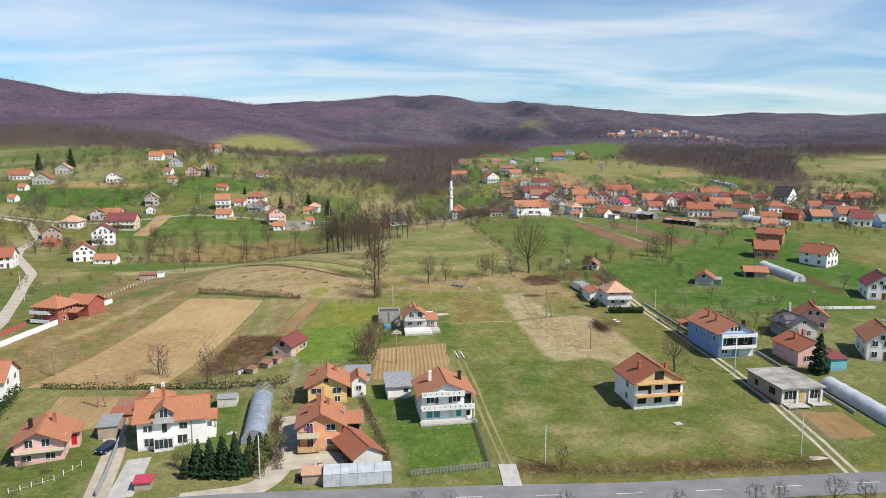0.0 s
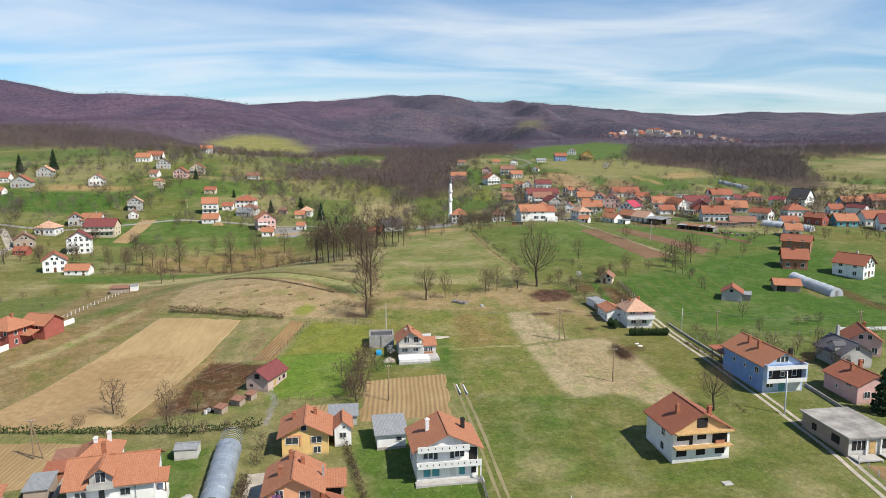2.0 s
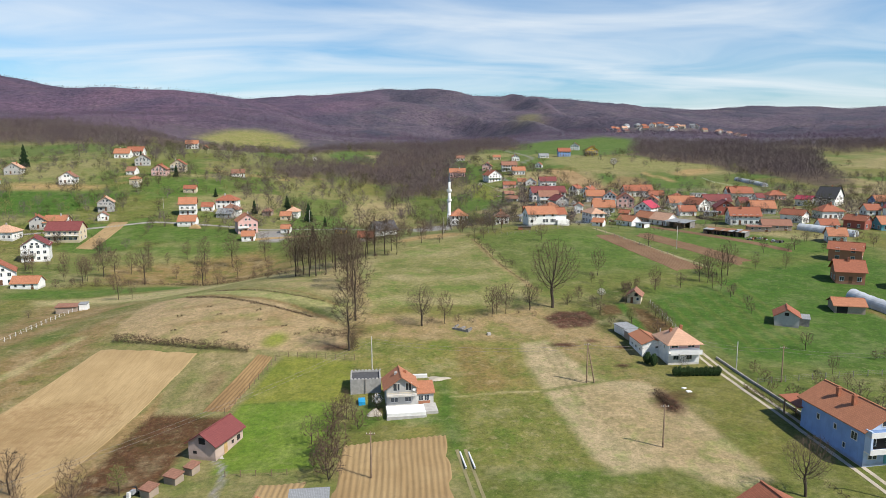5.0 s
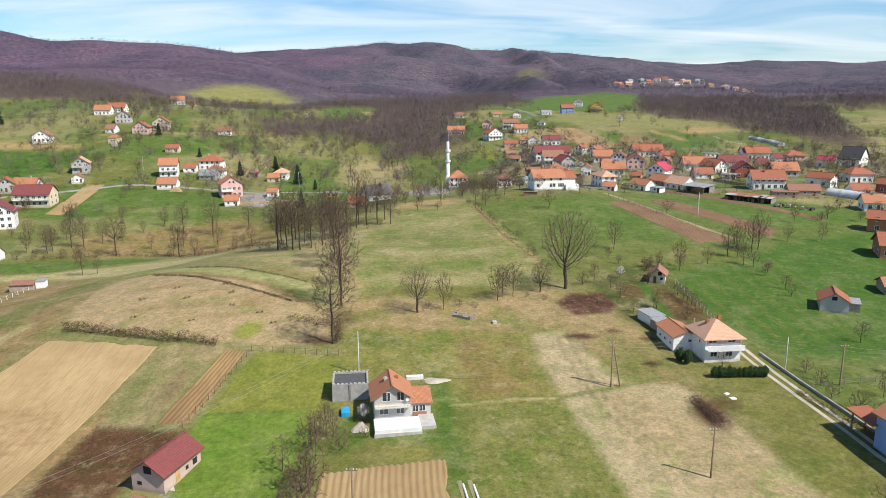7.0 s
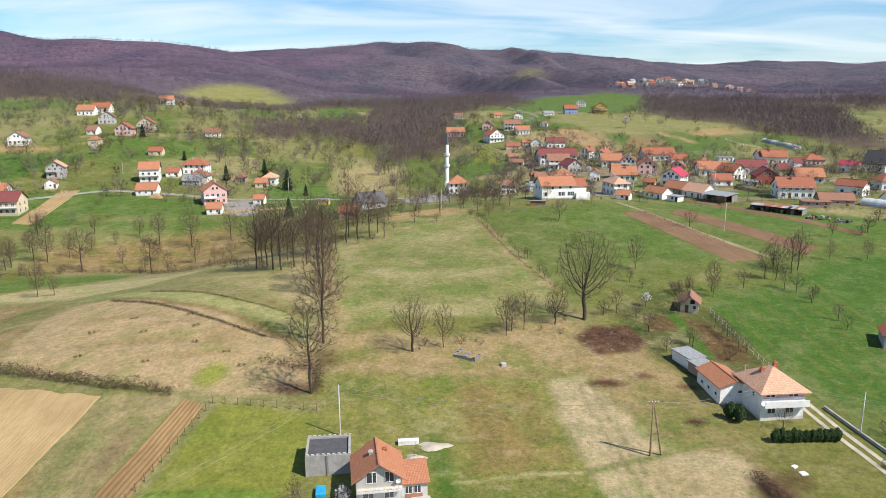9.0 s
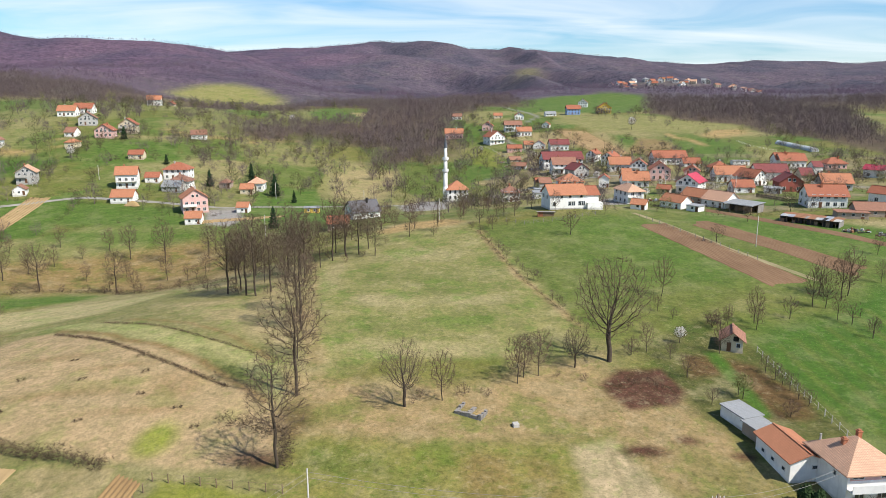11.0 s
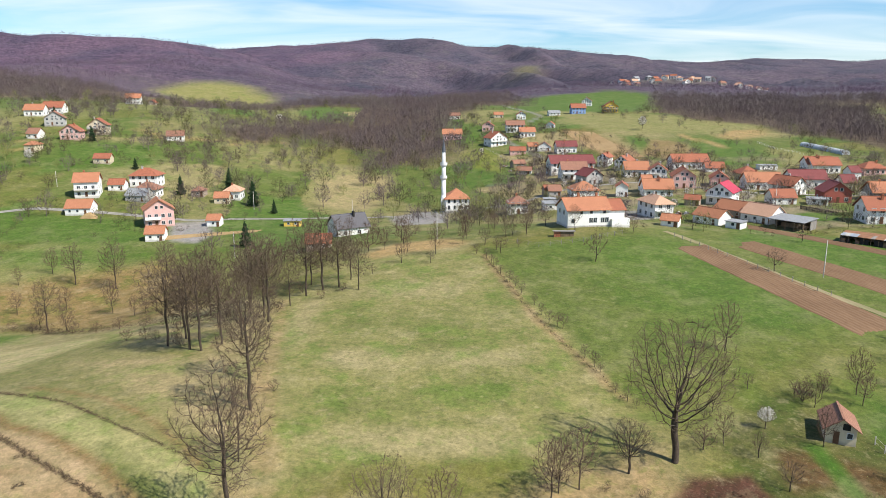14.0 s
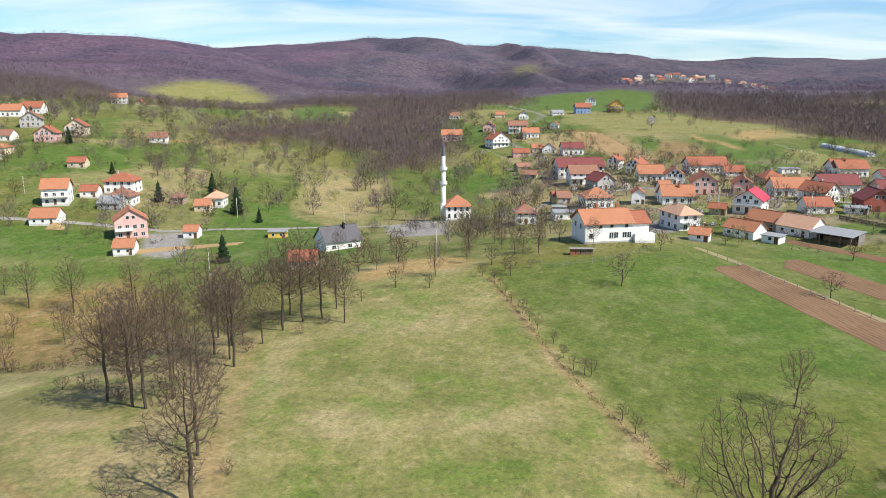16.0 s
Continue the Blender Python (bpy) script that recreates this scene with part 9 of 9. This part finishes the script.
def car(x, y, yaw):
    ob = thing("car", "dark blue parked hatchback on the pale drive", "car", x, y, zed(x, y) + 0.08, yaw)
    paint = glassy("dark_blue_car_paint", (0.012, 0.02, 0.05), 0.25)
    prof = [(-2.05, 0.35), (-2.1, 0.75), (-1.75, 0.95), (-0.95, 1.02), (1.75, 1.0), (2.05, 0.8), (2.05, 0.35)]
    body = Mesh()
    for a, b in zip(prof, prof[1:] + prof[:1]):
        body.face((-0.85, a[0], a[1]), (0.85, a[0], a[1]), (0.85, b[0], b[1]), (-0.85, b[0], b[1]))
    for s in (-0.85, 0.85):
        body.face(*[(s, p, q) for p, q in prof])
    part("body", body, paint, ob)
    cab = Mesh()
    lo, hi = [(-0.78, -0.95), (0.78, -0.95), (0.78, 1.7), (-0.78, 1.7)], [(-0.6, -0.2), (0.6, -0.2), (0.6, 1.3), (-0.6, 1.3)]
    for k in range(4):
        a, b, c, d = lo[k], lo[(k + 1) % 4], hi[(k + 1) % 4], hi[k]
        cab.face((*a, 1.0), (*b, 1.0), (*c, 1.44), (*d, 1.44))
    part("windows", cab, M_GLASS, ob)
    part("roof", Mesh().box(-0.62, 0.62, -0.22, 1.32, 1.44, 1.49), paint, ob)
    for sx in (-0.85, 0.7):
        for sy in (-1.3, 1.25):
            wheel = part("wheel", Mesh().tube((sx, sy, 0.32), (sx + 0.16, sy, 0.32), 0.32, 0.32, 16, True), M_DARK, ob)
            part("rim", Mesh().tube((sx - 0.01, sy, 0.32), (sx + 0.17, sy, 0.32), 0.19, 0.19, 12, True), M_METAL, wheel)
    for sx in (-0.7, 0.45):
        part("headlight", Mesh().box(sx, sx + 0.26, -2.12, -2.02, 0.66, 0.8), M_WHITE, ob)


car(-59.2, 118.4, -14)


def block(name, label, cat, x, y, w, d, hgt, mat, yaw=0, lift=0.0):
    ob = new(name, Mesh().box(-w / 2, w / 2, -d / 2, d / 2, -0.3, hgt).data(name, mat))
    bev = ob.modifiers.new("edge", "BEVEL")
    bev.width, bev.segments = min(0.06, hgt * 0.2), 2
    ob.matrix_world = pose(x, y, zed(x, y) + lift, 0, 0, yaw)
    return tagged(ob, label, cat)


for x, y in ((4.0, 163.4), (5.4, 163.2)):
    ob = new("pipe", Mesh().tube((0, -2.8, 0.15), (0, 2.8, 0.15), 0.16, 0.16, 8, True).data("pipe", M_WHITE))
    ob.matrix_world = pose(x, y, zed(x, y), 0, 0, 8)
    tagged(ob, "white plastic pipe lying beside the worn track", "pipe", "pipes by the track")
block("water_tank", "bright blue plastic tank on the grass", "tank", -14.5, 186.4, 1.3, 2.2, 0.7, M_PAINTBLUE, 8)
stack = thing("building_stack", "stack of white building blocks behind the house", "stack", -3.6, 197.6, None, 6)
for row in range(3):
    for k in range(6):
        part("block", Mesh().box(-1.5 + k * 0.5, -1.03 + k * 0.5, -0.45 + 0.02 * (k % 2), 0.43, row * 0.2 - (0.2 if row == 0 else 0), row * 0.2 + 0.19), M_WHITE, stack)
block("manhole", "pale concrete manhole cover in the grass", "manhole", 44.7, 125.4, 1.5, 1.2, 0.15, M_CONC, 10)
block("well_ring", "pale concrete ring lying in the grass", "ring", 12.4, 221.5, 0.9, 0.9, 0.5, M_CONC, 10)
block("well_ring", "white concrete ring lying in the grass", "ring", 49, 188.6, 1.0, 0.8, 0.15, M_WHITE, 10)
block("slab", "white slab lying in the grass", "slab", 48.6, 190.2, 0.9, 0.6, 0.15, M_WHITE, 30)


def mound(label, x, y, rx, ry, hgt, mat, seed, name="mound", cat="heap", scale=0.5):
    rng = random.Random(seed)
    n, k = 20, 6
    v, f = [], []
    for j in range(k + 1):
        for i in range(n):
            a, r = 2 * math.pi * i / n, 1 - j / k
            wob = 1 + 0.25 * math.sin(a * 3 + seed) + rng.uniform(-0.06, 0.06)
            v.append((rx * r * wob * math.cos(a), ry * r * wob * math.sin(a), hgt * (1 - r * r) * rng.uniform(0.8, 1.1) - 0.05))
    for j in range(k):
        for i in range(n):
            f.append((j * n + i, j * n + (i + 1) % n, (j + 1) * n + (i + 1) % n, (j + 1) * n + i))
    ob = new(name, smooth(fast_mesh(name, v, f)))
    ob.data.materials.append(mat)
    ob.matrix_world = pose(x, y, zed(x, y))
    return tagged(ob, label, cat)


mound("flat pale heap of gravel on the grass", 0.2, 196.8, 2.6, 1.3, 0.35, M_GRAVEL, 1)
mound("small heap of rubble behind the house", -2.6, 194, 1.6, 0.9, 0.4, M_STONE, 2)
mound("heap of firewood and stones beside the house", -11.6, 181.6, 1.3, 1.6, 0.9, M_STONE, 3)
mound("low heap of dark earth in the grass", 51.2, 118.2, 1.0, 0.7, 0.3, M_SOIL_RED, 4)
mound("heap of scrap and pale tarpaulin in the farmyard", -18.6, 109.9, 1.8, 1.1, 0.9, M_METAL, 5)
mound("heap of grey rubble in the farmyard", -21.6, 109.0, 1.6, 1.0, 0.8, M_BLOCK, 6)
mound("heap of black scrap in the farmyard", -22.0, 106.8, 1.2, 0.8, 0.6, M_DARK, 7)
mound("pale stones beside the track end", 63.6, 111.4, 1.8, 0.7, 0.35, M_STONE, 8)
mound("round pale garden pond edge on the lawn", -38.6, 124.5, 1.1, 0.9, 0.15, M_CONC, 9)
mound("heap of hay on the slope", -128, 430, 3.2, 2.4, 2.0, M_SOIL_PALE, 10)


def ruin():
    ob = thing("ruin", "low ruined stone foundation in dry grass", "ruin", 6.3, 225.2, None, -28)
    rng = random.Random(3)
    for x0, x1, y0, y1 in ((-2.2, 2.2, -1.6, -1.2), (-2.2, -1.8, -1.2, 1.6), (1.8, 2.2, -1.2, 0.8), (-0.2, 0.2, -1.2, 1.3)):
        n = max(2, int(max(x1 - x0, y1 - y0) / 0.5))
        for k in range(n):
            ax, bx = (x0 + (x1 - x0) * k / n, x0 + (x1 - x0) * (k + 0.9) / n) if x1 - x0 > y1 - y0 else (x0, x1)
            ay, by = (y0, y1) if x1 - x0 > y1 - y0 else (y0 + (y1 - y0) * k / n, y0 + (y1 - y0) * (k + 0.9) / n)
            part("stone", Mesh().box(ax, bx, ay, by, -0.4, rng.uniform(0.35, 0.7)), M_GREYWOOD, ob)


ruin()
for k, (x, y) in enumerate(((-57, 236), (-50, 243), (-62, 244), (-45, 230), (-68, 238), (-38, 226), (-52, 224), (-66, 228), (-47, 237), (-34, 221))):
    hedge([(x, y), (x + 0.8, y + 0.2)], "small brown tussock on the fallow field", 0.5, 0.4, M_SCRUB, 30, 0.12, 60 + k)

# dashes and edge line of the road
for k in range(12):
    x = -60 + k * 12.5
    y = float(np.interp(x, [-60, -24, 13, 43, 72, 280], [96.5, 99.5, 102, 102.6, 103.2, 104]))
    y2 = float(np.interp(x + 4, [-60, -24, 13, 43, 72, 280], [96.5, 99.5, 102, 102.6, 103.2, 104]))
    ribbon("road_marking", "white dash on the asphalt", [(x, y), (x + 4, y2)], 0.14, M_PAINT, 0.115, category="marking", across=2)


# ---- grass tufts ----
def tufts(name, label, xs, ys, hs, mat, seed):
    rng = np.random.default_rng(seed)
    n = len(xs)
    z = surface(xs, ys)
    V, Fc = [], []
    for k in range(3):
        a = rng.uniform(0, 6.283, n)
        w, o = hs * rng.uniform(0.2, 0.45, n), hs * rng.uniform(0.1, 0.5, n)
        c, s = np.cos(a), np.sin(a)
        V += [np.stack([xs + c * w, ys + s * w, z - 0.03], -1), np.stack([xs - c * w, ys - s * w, z - 0.03], -1), np.stack([xs - s * o, ys + c * o, z + hs * rng.uniform(0.6, 1, n)], -1), np.stack([xs + s * w * 0.8, ys - c * w * 0.8, z - 0.03], -1)]
        i = np.arange(n) + 4 * k * n
        Fc += [np.stack([i, i + n, i + 2 * n], -1), np.stack([i + n, i + 3 * n, i + 2 * n], -1), np.stack([i + 3 * n, i, i + 2 * n], -1)]
    me = fast_mesh(name, np.concatenate(V), np.concatenate(Fc))
    me.materials.append(mat)
    return tagged(new(name, me), label, "grass", kind="stuff")


def grass_material(name, a, b):
    n = Nodes(name, 0.95)
    isl = n.add("ShaderNodeNewGeometry").outputs["Random Per Island"]
    return n.done(n.mix(isl, a, b))


def grassy(x, y):
    """No tufts on roads, tilled plots and yards."""
    bad = np.zeros(x.shape)
    for p in ([(-95, 152.5), (-62, 153), (-54.4, 215), (-81.5, 224)], [(-15.6, 148.6), (2.9, 150), (1.9, 173.4), (-16.5, 170.6)], [(-46.2, 187), (-40.3, 185.6), (-36.7, 210.4), (-42, 213)], [(-84, 123), (-60, 123), (-60, 149), (-86, 149)], [(77, 279.5), (88.5, 284), (71.5, 340), (62, 334)], [(100, 287), (108.5, 293), (87, 345), (78.5, 338)], [(-30, 100), (-7, 103), (-12, 120), (-30, 132)], [(-60, 100), (-44, 100), (-50, 116), (-62, 128)], [(68, 116), (80, 117), (79, 131), (68, 131)]):
        bad = np.maximum(bad, inside(x, y, p, 0.5))
    bad = np.maximum(bad, (y < 106.5).astype(float))
    for a, b in SITES:
        bad = np.maximum(bad, (np.hypot(x - a, y - b) < 5.5).astype(float))
    return (1 - bad) * (np.abs(x) < 14 + 0.66 * y * 0.75)


xs, ys = scatter(-120, 120, 107, 340, 0.62, lambda x, y: 0.5 * grassy(x, y) * np.clip((fnoise(x, y, 8, 91) - 0.32) * 4, 0.15, 1))
half = wrng.random(len(xs)) < 0.5
tufts("grass", "short olive and green meadow grass tufts", xs[half], ys[half], wrng.uniform(0.06, 0.2, int(half.sum())), grass_material("olive_grass", (0.11, 0.13, 0.035), (0.2, 0.19, 0.075)), 5)
yard = [(-13, 145), (1, 146), (4, 129), (6.6, 112), (-4, 108), (-7, 120), (-13, 135)]
xs, ys = scatter(-14, 8, 107, 128, 1.6, lambda x, y: 0.3 * inside(x, y, yard, 0.5) * grassy(x, y))
tufts("flowers", "small pale yellow flower clumps on the lawn", xs, ys, wrng.uniform(0.12, 0.24, len(xs)), grass_material("pale_yellow_flowers", (0.6, 0.55, 0.22), (0.45, 0.42, 0.16)), 7)
